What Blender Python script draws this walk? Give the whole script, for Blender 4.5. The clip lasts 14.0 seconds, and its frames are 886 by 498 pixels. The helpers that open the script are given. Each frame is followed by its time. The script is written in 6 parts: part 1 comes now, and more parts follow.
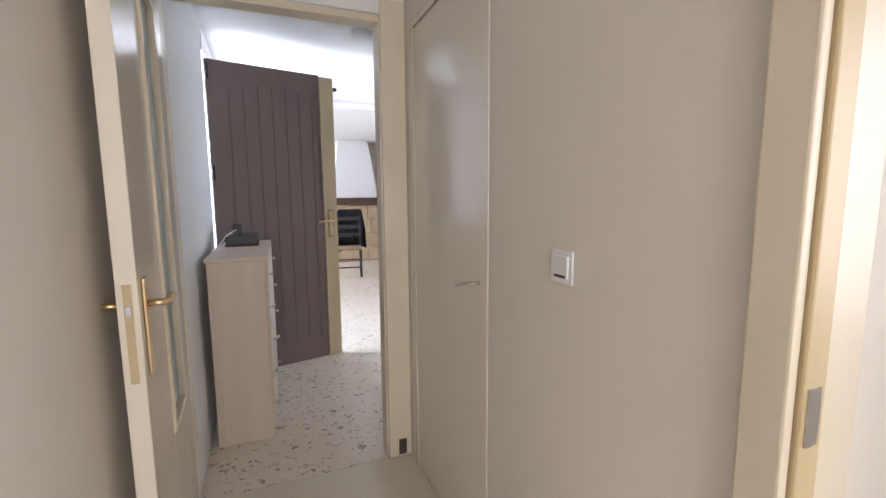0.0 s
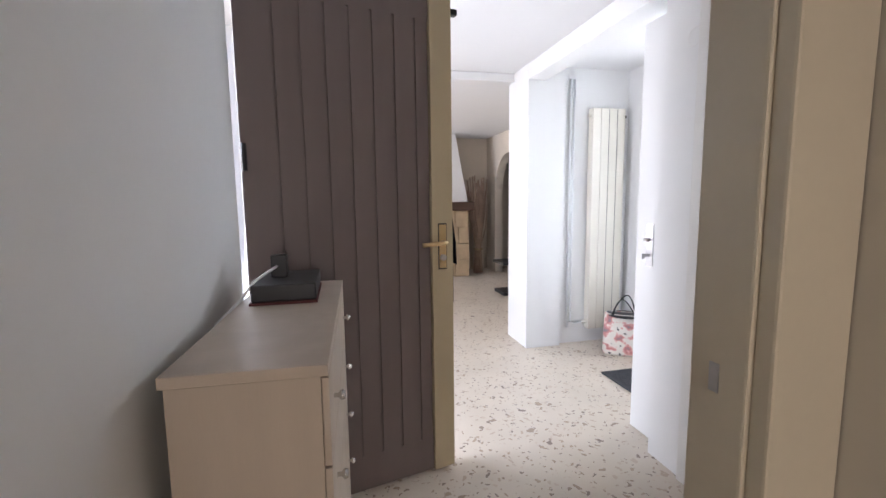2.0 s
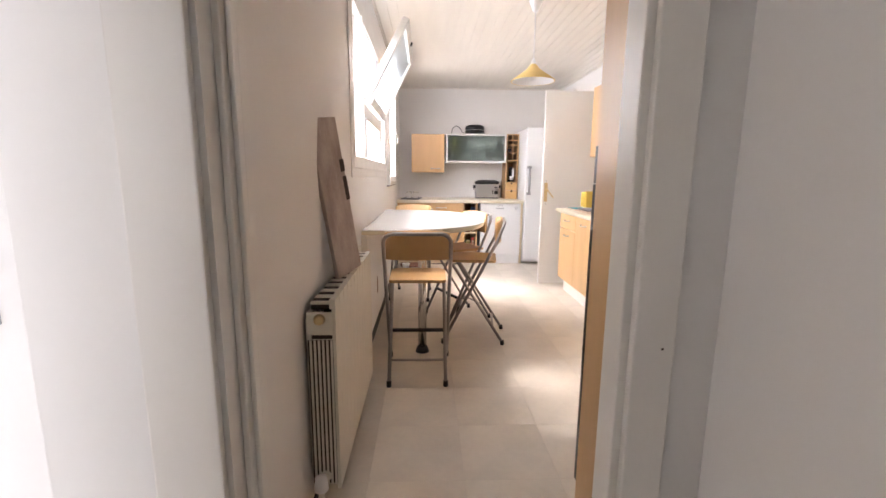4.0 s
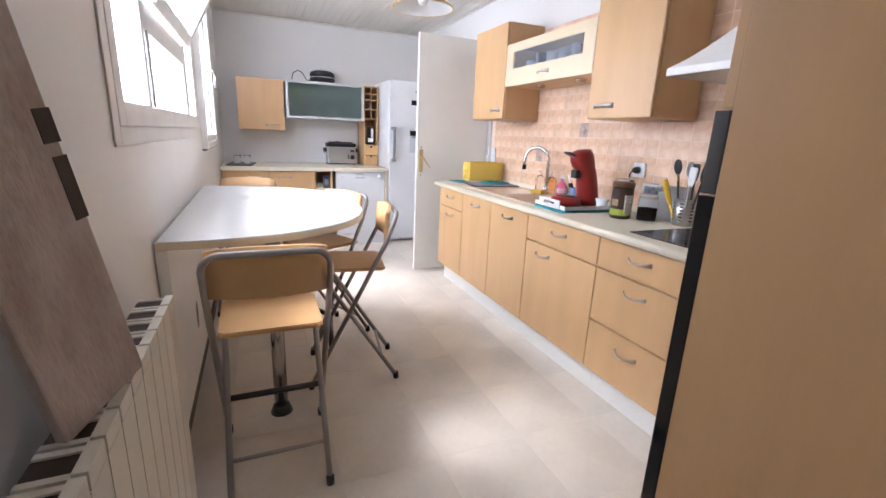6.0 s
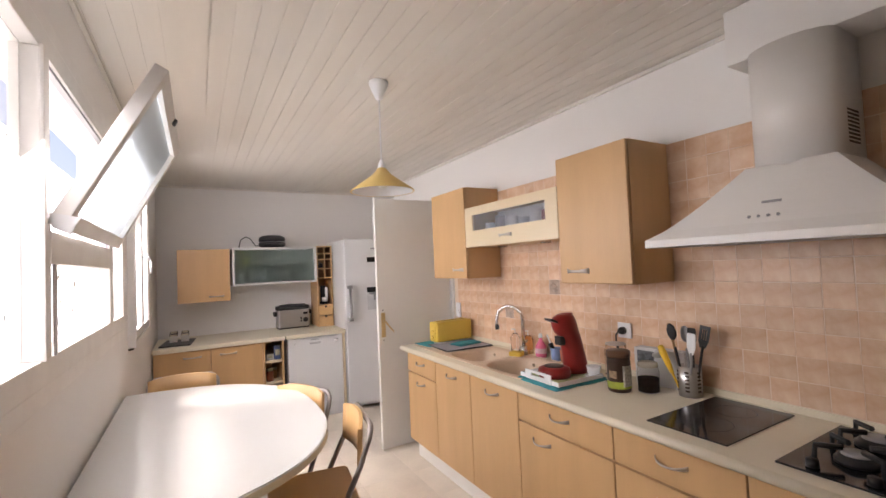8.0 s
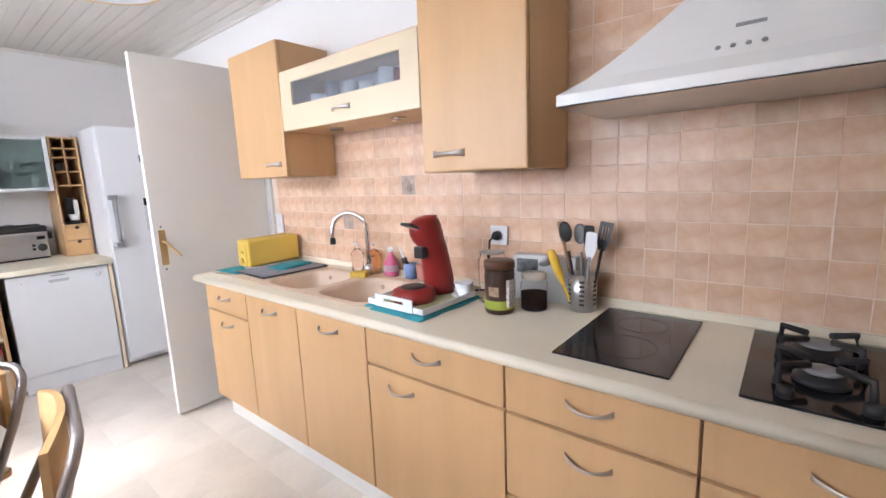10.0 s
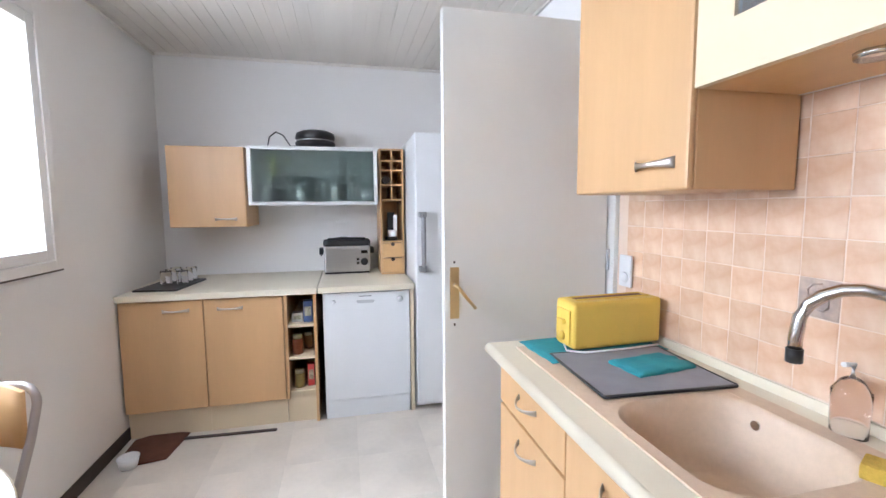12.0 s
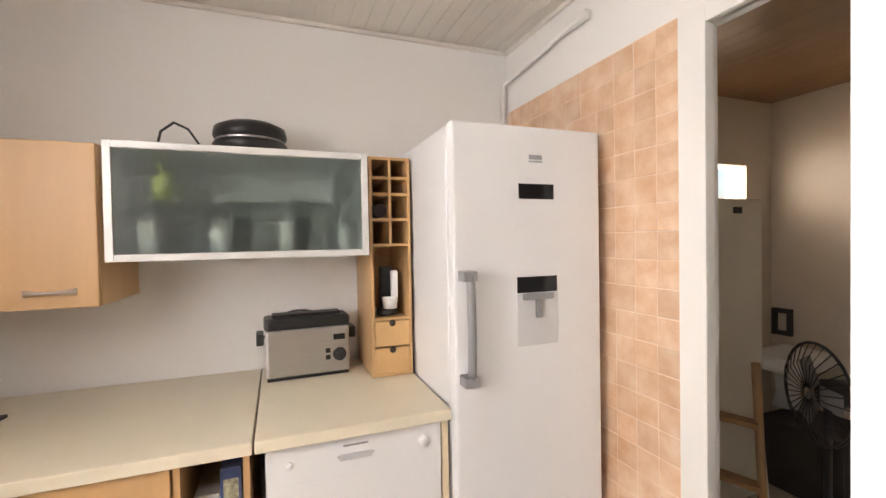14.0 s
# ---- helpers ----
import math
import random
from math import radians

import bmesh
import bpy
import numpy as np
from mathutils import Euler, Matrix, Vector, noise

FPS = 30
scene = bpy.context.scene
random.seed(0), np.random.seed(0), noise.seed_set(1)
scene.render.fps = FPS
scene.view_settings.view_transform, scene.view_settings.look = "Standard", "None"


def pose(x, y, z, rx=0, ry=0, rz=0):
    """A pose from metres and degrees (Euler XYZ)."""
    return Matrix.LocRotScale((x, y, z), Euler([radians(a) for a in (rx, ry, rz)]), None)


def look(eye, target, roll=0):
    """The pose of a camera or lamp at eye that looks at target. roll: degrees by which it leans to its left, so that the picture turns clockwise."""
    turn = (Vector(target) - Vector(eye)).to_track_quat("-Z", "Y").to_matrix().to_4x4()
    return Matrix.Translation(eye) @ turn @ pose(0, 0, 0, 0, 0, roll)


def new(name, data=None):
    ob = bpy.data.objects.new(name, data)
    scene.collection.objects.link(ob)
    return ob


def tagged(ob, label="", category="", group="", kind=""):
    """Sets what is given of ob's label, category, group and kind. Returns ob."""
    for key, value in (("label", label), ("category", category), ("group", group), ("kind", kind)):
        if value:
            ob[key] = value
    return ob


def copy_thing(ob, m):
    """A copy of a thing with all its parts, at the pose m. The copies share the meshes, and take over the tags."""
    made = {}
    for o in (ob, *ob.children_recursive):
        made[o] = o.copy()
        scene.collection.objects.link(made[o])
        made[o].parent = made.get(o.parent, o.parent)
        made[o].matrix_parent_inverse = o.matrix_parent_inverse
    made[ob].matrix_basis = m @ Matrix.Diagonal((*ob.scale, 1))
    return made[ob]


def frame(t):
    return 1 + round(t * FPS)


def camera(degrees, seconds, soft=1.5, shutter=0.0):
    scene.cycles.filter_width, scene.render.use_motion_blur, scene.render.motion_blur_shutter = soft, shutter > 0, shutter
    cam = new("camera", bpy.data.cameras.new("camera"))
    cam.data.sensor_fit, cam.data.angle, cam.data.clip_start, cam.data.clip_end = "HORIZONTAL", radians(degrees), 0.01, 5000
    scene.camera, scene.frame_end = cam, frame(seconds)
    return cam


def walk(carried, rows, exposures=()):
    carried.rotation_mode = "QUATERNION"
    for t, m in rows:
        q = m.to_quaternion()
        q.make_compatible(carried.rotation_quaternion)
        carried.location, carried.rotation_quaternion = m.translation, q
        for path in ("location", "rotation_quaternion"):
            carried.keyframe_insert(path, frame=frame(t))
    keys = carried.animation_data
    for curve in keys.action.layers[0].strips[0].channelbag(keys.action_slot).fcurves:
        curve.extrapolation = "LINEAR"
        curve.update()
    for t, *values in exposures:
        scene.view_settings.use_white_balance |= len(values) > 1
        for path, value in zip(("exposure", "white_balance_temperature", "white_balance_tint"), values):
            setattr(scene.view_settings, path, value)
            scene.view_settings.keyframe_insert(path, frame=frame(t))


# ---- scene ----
cam = camera(91.4, 14.0)
PATH = [
    (0, (0.318, -0.059, 1.312), (1.062, 1.78, 1.062), -0.4),
    (0.5, (0.324, 0.305, 1.311), (0.926, 2.196, 1.066), -1.4),
    (1, (0.327, 0.712, 1.309), (0.771, 2.647, 1.067), -0.8),
    (1.5, (0.294, 1.128, 1.299), (0.719, 3.069, 1.066), -0.1),
    (2, (0.339, 1.532, 1.306), (0.788, 3.468, 1.078), -0.7),
    (2.5, (0.422, 1.912, 1.312), (1.371, 3.656, 1.067), -1.0),
    (2.6, (0.421, 1.954, 1.316), (1.522, 3.604, 1.06), -0.3),
    (2.7, (0.481, 2.025, 1.317), (1.729, 3.568, 1.063), -0.6),
    (3, (0.551, 2.212, 1.311), (2.177, 3.345, 1.044), -2.0),
    (3.5, (0.804, 2.424, 1.287), (2.706, 2.968, 0.992), -1.8),
    (4, (1.021, 2.584, 1.255), (2.991, 2.506, 0.917), 0.5),
    (4.2, (1.135, 2.66, 1.262), (3.069, 2.315, 0.888), -0.9),
    (6.3, (2.148, 2.651, 1.32), (3.91, 1.81, 0.883), 2.1),
    (6.5, (2.212, 2.636, 1.39), (4.028, 1.823, 1.185), 1.0),
    (7, (2.283, 2.636, 1.538), (4.134, 1.887, 1.658), -0.6),
    (7.5, (2.299, 2.653, 1.587), (4.131, 1.874, 1.771), -1.1),
    (8, (2.364, 2.631, 1.569), (4.099, 1.638, 1.642), -2.5),
    (8.2, (2.407, 2.595, 1.546), (4.065, 1.478, 1.483), -2.6),
    (8.5, (2.484, 2.551, 1.473), (3.954, 1.212, 1.258), -2.4),
    (8.7, (2.554, 2.505, 1.454), (3.996, 1.144, 1.195), -2.4),
    (10.8, (3.376, 1.971, 1.405), (4.534, 0.374, 1.076), -2.2),
    (11, (3.5, 1.922, 1.414), (4.828, 0.453, 1.135), -2.4),
    (11.3, (3.713, 1.839, 1.428), (5.238, 0.558, 1.244), -2.2),
    (11.5, (3.873, 1.77, 1.42), (5.512, 0.639, 1.232), -2.4),
    (12, (4.23, 1.659, 1.417), (6.171, 1.22, 1.224), -0.4),
    (12.5, (4.574, 1.677, 1.419), (6.557, 1.518, 1.219), -0.6),
    (13, (4.958, 1.681, 1.407), (6.936, 1.472, 1.203), -2.1),
    (13.5, (5.344, 1.713, 1.443), (7.324, 1.494, 1.273), -1.9),
    (14, (5.7, 1.763, 1.489), (7.568, 1.05, 1.452), -1.0),
]
walk(cam, [(t, look(eye, target, roll)) for t, eye, target, roll in PATH], [
    (0.0, 1.5, 5700, 15), (0.5, 1.5, 5500, 12), (1.0, 1.85, 5300, 12), (1.5, 1.5, 5450, 14), (2.0, 1.05, 6100, 18), (2.5, 1.06, 6300, 18), (3.0, 1.1, 6400, 18), (3.5, 1.1, 6500, 19), (4.0, 1.34, 6700, 20), (6.5, 0.88, 5750, 17), (7.0, 0.35, 6500, 18),
    (7.5, 0.45, 6700, 19), (8.0, 0.44, 7000, 22), (8.5, 0.74, 7300, 26), (11.0, 1.08, 5250, 10), (11.5, 1.0, 5350, 9), (12.0, 1.1, 5650, 13), (12.5, 0.48, 6700, 20), (13.0, 0.45, 7000, 21), (13.5, 1.0, 6900, 19), (14.0, 1.02, 7300, 18)])

# ---- light ----
world = bpy.data.worlds.new("world")
scene.world = world
world.use_nodes = True
wn = world.node_tree
sky = wn.nodes.new("ShaderNodeTexSky")
sky.sky_type, sky.sun_disc = "NISHITA", False
sky.sun_elevation, sky.sun_rotation = radians(50), radians(20)
sky.dust_density = 3.0
wn.links.new(sky.outputs[0], wn.nodes["Background"].inputs[0])
wn.nodes["Background"].inputs[1].default_value = 0.15
sun = new("sun", bpy.data.lights.new("sun", "SUN"))
sun.data.energy, sun.data.angle, sun.data.color = 5.0, radians(20), (1.0, 0.97, 0.93)
sun.matrix_world = look((4 + 2.0, 3 + 6.0, 8.0), (4, 3, 0))


def area_lamp(name, x, y, z, target, w, h, watts, color=(0.92, 0.96, 1.0)):
    ob = new(name, bpy.data.lights.new(name, "AREA"))
    ob.data.shape, ob.data.size, ob.data.size_y = "RECTANGLE", w, h
    ob.data.energy, ob.data.color = watts, color
    ob.matrix_world = look((x, y, z), target)
    return ob


area_lamp("sky_light_entrance", -0.2, 3.8, 1.15, (3, 3.8, 1.0), 0.85, 2.1, 20)
area_lamp("sky_light_blocks", 2.98, 4.2, 1.4, (0, 4.2, 1.2), 0.8, 1.5, 8)
area_lamp("sky_light_kitchen", 4.5, 3.13, 1.80, (4.5, 1.3, 0.0), 1.75, 0.8, 16)
area_lamp("sky_light_casement", 6.12, 3.13, 1.75, (7.1, 1.4, 0.5), 0.8, 0.95, 13)
# added fill lamp in an assumed, unseen opening of the living room
area_lamp("fill_light_living", -1.95, 7.4, 1.3, (3, 7.4, 1.1), 1.6, 1.6, 50)
# warm fill for the corridor; the side room's window is made up
area_lamp("fill_light_room", 2.75, -0.9, 1.4, (0, -0.7, 1.2), 1.2, 1.2, 9, (1.0, 0.93, 0.84))
# unseen fill lamp before the closed end wall, no window there
area_lamp("fill_light_back", 0.4, -2.3, 1.4, (0.4, 0, 1.1), 0.9, 1.6, 14, (1.0, 0.92, 0.82))
area_lamp("sky_light_cellar", 7.88, -0.95, 1.85, (6.2, -0.95, 1.5), 0.5, 0.22, 2.2, (1.0, 0.87, 0.7))


# ---- materials ----
def material(name, colour, rough=0.5, metal=0.0, vary=0.08, scale=5.0, bump=0.02, fine=90.0, stretch=(1, 1, 1), tint=None, spec=0.5, island=False):
    m = bpy.data.materials.new(name)
    m.use_nodes = True
    nt = m.node_tree
    bsdf = nt.nodes["Principled BSDF"]
    co = nt.nodes.new("ShaderNodeTexCoord")
    mp = nt.nodes.new("ShaderNodeMapping")
    mp.inputs["Scale"].default_value = stretch
    nt.links.new(co.outputs["Object"], mp.inputs[0])
    big, small = nt.nodes.new("ShaderNodeTexNoise"), nt.nodes.new("ShaderNodeTexNoise")
    big.inputs["Scale"].default_value, small.inputs["Scale"].default_value = scale, fine
    big.inputs["Detail"].default_value, small.inputs["Detail"].default_value = 5, 3
    nt.links.new(mp.outputs[0], big.inputs[0])
    nt.links.new(mp.outputs[0], small.inputs[0])
    ramp = nt.nodes.new("ShaderNodeMix")
    ramp.data_type = "RGBA"
    other = tint or tuple(c * (1 - 2.2 * vary) for c in colour)
    ramp.inputs[6].default_value, ramp.inputs[7].default_value = (*colour, 1), (*other, 1)
    add = nt.nodes.new("ShaderNodeMath")
    add.operation = "MULTIPLY_ADD"
    add.inputs[1].default_value, add.inputs[2].default_value = 0.35, 0.0
    nt.links.new(small.outputs[0], add.inputs[0])
    mul = nt.nodes.new("ShaderNodeMath")
    mul.operation = "MULTIPLY_ADD"
    mul.inputs[1].default_value = 1.5
    nt.links.new(big.outputs[0], mul.inputs[0])
    sub = nt.nodes.new("ShaderNodeMath")
    sub.operation = "SUBTRACT"
    sub.inputs[1].default_value = 0.45
    sub.use_clamp = True
    nt.links.new(add.outputs[0], mul.inputs[2])
    nt.links.new(mul.outputs[0], sub.inputs[0])
    nt.links.new(sub.outputs[0], ramp.inputs[0])
    last = ramp.outputs[2]
    if island:
        info = nt.nodes.new("ShaderNodeObjectInfo")
        hsv = nt.nodes.new("ShaderNodeHueSaturation")
        mr = nt.nodes.new("ShaderNodeMapRange")
        mr.inputs[3].default_value, mr.inputs[4].default_value = 1 - island, 1 + island
        geo, both = nt.nodes.new("ShaderNodeNewGeometry"), nt.nodes.new("ShaderNodeMath")
        both.operation = "ADD"
        nt.links.new(info.outputs["Random"], both.inputs[0])
        nt.links.new(geo.outputs["Random Per Island"], both.inputs[1])
        mr.inputs[2].default_value = 2.0
        nt.links.new(both.outputs[0], mr.inputs[0])
        nt.links.new(mr.outputs[0], hsv.inputs["Value"])
        nt.links.new(last, hsv.inputs["Color"])
        last = hsv.outputs[0]
    nt.links.new(last, bsdf.inputs["Base Color"])
    rr = nt.nodes.new("ShaderNodeMapRange")
    low, high = max(0.02, rough - 0.07), min(1, rough + 0.09)
    rr.inputs[3].default_value, rr.inputs[4].default_value = (low, min(high, 0.265)) if rough < 0.27 else (max(low, 0.285), high)
    nt.links.new(big.outputs[0], rr.inputs[0])
    nt.links.new(rr.outputs[0], bsdf.inputs["Roughness"])
    bsdf.inputs["Metallic"].default_value = metal
    bsdf.inputs["Specular IOR Level"].default_value = spec
    if bump:
        bp = nt.nodes.new("ShaderNodeBump")
        bp.inputs["Strength"].default_value, bp.inputs["Distance"].default_value = min(1, bump * 10), 0.01 * min(1, bump * 5)
        nt.links.new(small.outputs[0], bp.inputs["Height"])
        nt.links.new(bp.outputs[0], bsdf.inputs["Normal"])
    return m


def glass(name, colour=(1, 1, 1), rough=0.0, solid=0.0):
    m = bpy.data.materials.new(name)
    m.use_nodes = True
    b = m.node_tree.nodes["Principled BSDF"]
    b.inputs["Base Color"].default_value = (*colour, 1)
    b.inputs["Roughness"].default_value = rough
    b.inputs["Transmission Weight"].default_value = 1.0 - solid
    b.inputs["IOR"].default_value = 1.3
    return m


wall_white = material("white_wall_paint", (0.82, 0.805, 0.785), 0.75, vary=0.025, scale=1.6, bump=0.03, fine=60)
wall_hall = material("hall_wall_paint", (0.8, 0.8, 0.79), 0.7, vary=0.02, scale=1.6, bump=0.02, fine=60)
wall_beige = material("beige_wall_paint", (0.74, 0.69, 0.615), 0.65, vary=0.03, scale=1.2, bump=0.02, fine=40)
wall_living = material("living_wall_paint", (0.72, 0.64, 0.54), 0.8, vary=0.04, scale=1.5, bump=0.02)
gloss_cream = material("cream_gloss_paint", (0.78, 0.72, 0.61), 0.19, vary=0.03, scale=2.0, bump=0.006, fine=25)
frame_cream = material("cream_frame_paint", (0.72, 0.64, 0.5), 0.35, vary=0.05, scale=4, bump=0.01)
# brown-yellow: the cream frame's shaded reveal put into the colour
gold_edge = material("shade_yellow_paint", (0.56, 0.45, 0.26), 0.4, vary=0.08, scale=4, bump=0.01)
white_paint = material("white_gloss_paint", (0.8, 0.79, 0.76), 0.35, vary=0.03, scale=3, bump=0.008, fine=30)
window_paint = material("window_white_paint", (0.84, 0.82, 0.79), 0.4, vary=0.06, scale=7, bump=0.02)
ceiling_paint = material("ceiling_board_paint", (0.76, 0.72, 0.66), 0.5, vary=0.05, scale=3, bump=0.012, stretch=(0.3, 3, 3))
ceiling_plain = material("plain_ceiling_paint", (0.8, 0.8, 0.8), 0.8, vary=0.02, scale=1, bump=0.02)
beech = material("beech_veneer", (0.66, 0.41, 0.2), 0.38, vary=0.07, scale=3.2, bump=0.008, fine=40, stretch=(3, 3, 0.35))
beech_flat = material("beech_veneer_level", (0.68, 0.42, 0.19), 0.38, vary=0.07, scale=3.2, bump=0.008, fine=40, stretch=(0.35, 3, 3))
birch = material("cream_flap_laminate", (0.78, 0.65, 0.45), 0.35, vary=0.04, scale=3, bump=0.006)
# near-black colour that stands in for shade in holes, slots and gaps
gap_shade = material("gap_shade_paint", (0.06, 0.04, 0.03), 0.7, vary=0.05)
laminate = material("cream_worktop_laminate", (0.78, 0.71, 0.56), 0.36, vary=0.04, scale=4, bump=0.006, fine=160)
table_top_mat = material("white_table_laminate", (0.73, 0.735, 0.725), 0.2, vary=0.03, scale=2, bump=0.004, fine=120)
tile_pink = material("terracotta_glaze", (0.595, 0.318, 0.168), 0.34, spec=0.45, vary=0.14, scale=11, bump=0.06, fine=24, tint=(0.82, 0.64, 0.48), island=0.14)
tile_deco = material("grey_relief_glaze", (0.6, 0.44, 0.34), 0.3, vary=0.25, scale=34, bump=0.05, fine=60, tint=(0.3, 0.25, 0.22))
grout = material("pale_grout", (0.86, 0.7, 0.57), 0.9, vary=0.08, scale=8, bump=0.03)
floor_tile_mat = material("cream_stone_tile", (0.8, 0.73, 0.635), 0.36, vary=0.14, scale=2.4, bump=0.006, fine=30, island=0.015)
floor_joint = material("floor_joint", (0.68, 0.6, 0.5), 0.9, vary=0.1)
lino = material("beige_lino", (0.66, 0.6, 0.48), 0.35, vary=0.06, scale=3, bump=0.006)
steel = material("brushed_steel", (0.6, 0.6, 0.61), 0.28, 1.0, vary=0.05, scale=4, bump=0.004, stretch=(1, 1, 30))
chrome = material("satin_chrome", (0.72, 0.71, 0.7), 0.2, 1.0, vary=0.03, scale=5, bump=0)
tube_grey = material("silver_tube_paint", (0.4, 0.37, 0.36), 0.35, 0.7, vary=0.06, scale=8, bump=0)
brass = material("worn_brass", (0.72, 0.55, 0.3), 0.3, 1.0, vary=0.08, scale=9, bump=0)
black_plastic = material("black_plastic", (0.02, 0.02, 0.022), 0.4, vary=0.1, scale=6, bump=0.006)
black_glass = material("black_ceramic_glass", (0.012, 0.012, 0.014), 0.08, vary=0.1, scale=3, bump=0)
white_enamel = material("white_enamel", (0.8, 0.81, 0.82), 0.36, vary=0.02, scale=3, bump=0.002)
hood_white = material("hood_white_lacquer", (0.78, 0.76, 0.73), 0.35, vary=0.03, scale=3, bump=0.003)
grey_plastic = material("grey_plastic", (0.3, 0.3, 0.31), 0.4, vary=0.06, scale=6, bump=0)
brown_door = material("taupe_door_paint", (0.185, 0.145, 0.135), 0.5, vary=0.06, scale=4, bump=0.012, stretch=(3, 3, 0.4))
sand_edge = material("sand_door_paint", (0.55, 0.46, 0.3), 0.45, vary=0.05, scale=5, bump=0.01)
pale_oak = material("limed_oak_foil", (0.62, 0.52, 0.42), 0.45, vary=0.07, scale=4, bump=0.01, stretch=(3, 3, 0.3))
granite = material("pink_beige_granite", (0.69, 0.535, 0.39), 0.45, vary=0.05, scale=60, bump=0.01, fine=240)
teal = material("teal_cloth", (0.05, 0.36, 0.42), 0.95, vary=0.16, scale=14, bump=0.09, fine=260)
grey_cloth = material("grey_microfibre", (0.33, 0.33, 0.36), 0.95, vary=0.1, scale=12, bump=0.07, fine=260)
yellow_plastic = material("yellow_plastic", (0.8, 0.56, 0.1), 0.35, vary=0.05, scale=5, bump=0.004)
red_plastic = material("dark_red_plastic", (0.28, 0.02, 0.018), 0.28, vary=0.06, scale=5, bump=0)
lamp_yellow = material("yellow_lamp_enamel", (0.84, 0.6, 0.22), 0.4, vary=0.06, scale=6, bump=0.004)
board_grey = material("weathered_board", (0.6, 0.52, 0.47), 0.75, vary=0.3, scale=9, bump=0.06, stretch=(1.6, 1.6, 0.6), tint=(0.24, 0.17, 0.14))
nickel = material("satin_nickel", (0.6, 0.55, 0.5), 0.36, 1.0, vary=0.05, scale=9, bump=0)
rad_enamel = material("cream_radiator_enamel", (0.76, 0.72, 0.63), 0.4, vary=0.03, scale=4, bump=0.004)
skirting_dark = material("dark_skirting", (0.07, 0.05, 0.04), 0.6, vary=0.2, scale=6, bump=0.02)
clear_glass = glass("clear_glass")
frosted = glass("frosted_glass", (0.74, 0.87, 0.91), 0.35, 0.7)
sash_glass = glass("ribbed_sash_glass", (0.5, 0.57, 0.6), 0.3)
frost_green = glass("frosted_green_glass", (0.84, 0.93, 0.89), 0.3)
smoked = glass("smoked_glass", (0.82, 0.85, 0.9), 0.1, 0.1)
smoked.node_tree.nodes["Principled BSDF"].inputs["IOR"].default_value = 1.12
thin_glass = glass("thin_tumbler_glass")
thin_glass.node_tree.nodes["Principled BSDF"].inputs["IOR"].default_value = 1.06
block_glass = glass("glass_block", (0.93, 0.98, 0.98), 0.25)


def terrazzo():
    m = material("terrazzo", (0.68, 0.6, 0.5), 0.3, vary=0.06, scale=4, bump=0.004)
    nt = m.node_tree
    bsdf = nt.nodes["Principled BSDF"]
    base = bsdf.inputs["Base Color"].links[0].from_socket
    co = nt.nodes.new("ShaderNodeTexCoord")
    warp = nt.nodes.new("ShaderNodeTexNoise")
    warp.inputs["Scale"].default_value = 18
    mixv = nt.nodes.new("ShaderNodeMix")
    mixv.data_type = "VECTOR"
    mixv.inputs[0].default_value = 0.09
    nt.links.new(co.outputs["Object"], warp.inputs[0])
    nt.links.new(co.outputs["Object"], mixv.inputs[4])
    nt.links.new(warp.outputs["Color"], mixv.inputs[5])
    for scale, limit in ((13, 0.2), (30, 0.26)):
        v = nt.nodes.new("ShaderNodeTexVoronoi")
        v.inputs["Scale"].default_value = scale
        nt.links.new(mixv.outputs[1], v.inputs["Vector"])
        less = nt.nodes.new("ShaderNodeMath")
        less.operation = "LESS_THAN"
        less.inputs[1].default_value = limit
        nt.links.new(v.outputs["Distance"], less.inputs[0])
        ramp = nt.nodes.new("ShaderNodeValToRGB")
        ramp.color_ramp.elements[0].color = (0.22, 0.17, 0.14, 1)
        ramp.color_ramp.elements[1].color = (0.62, 0.52, 0.42, 1)
        mid = ramp.color_ramp.elements.new(0.45)
        mid.color = (0.4, 0.3, 0.21, 1)
        sep = nt.nodes.new("ShaderNodeSeparateColor")
        nt.links.new(v.outputs["Color"], sep.inputs[0])
        nt.links.new(sep.outputs[0], ramp.inputs[0])
        mx = nt.nodes.new("ShaderNodeMix")
        mx.data_type = "RGBA"
        nt.links.new(less.outputs[0], mx.inputs[0])
        nt.links.new(base, mx.inputs[6])
        nt.links.new(ramp.outputs[0], mx.inputs[7])
        base = mx.outputs[2]
    nt.links.new(base, bsdf.inputs["Base Color"])
    return m


terrazzo_mat = terrazzo()


# ---- mesh helpers ----
def add_box(bm, x0, x1, y0, y1, z0, z1):
    v = [bm.verts.new(p) for p in ((x0, y0, z0), (x1, y0, z0), (x1, y1, z0), (x0, y1, z0), (x0, y0, z1), (x1, y0, z1), (x1, y1, z1), (x0, y1, z1))]
    for f in ((3, 2, 1, 0), (4, 5, 6, 7), (0, 1, 5, 4), (1, 2, 6, 5), (2, 3, 7, 6), (3, 0, 4, 7)):
        bm.faces.new([v[i] for i in f])


def boxes(*spans, bevel=0.0, segments=2):
    bm = bmesh.new()
    for s in spans:
        add_box(bm, *s)
    if bevel:
        bmesh.ops.bevel(bm, geom=bm.edges[:], offset=bevel, segments=segments, affect="EDGES", profile=0.6)
    return bm


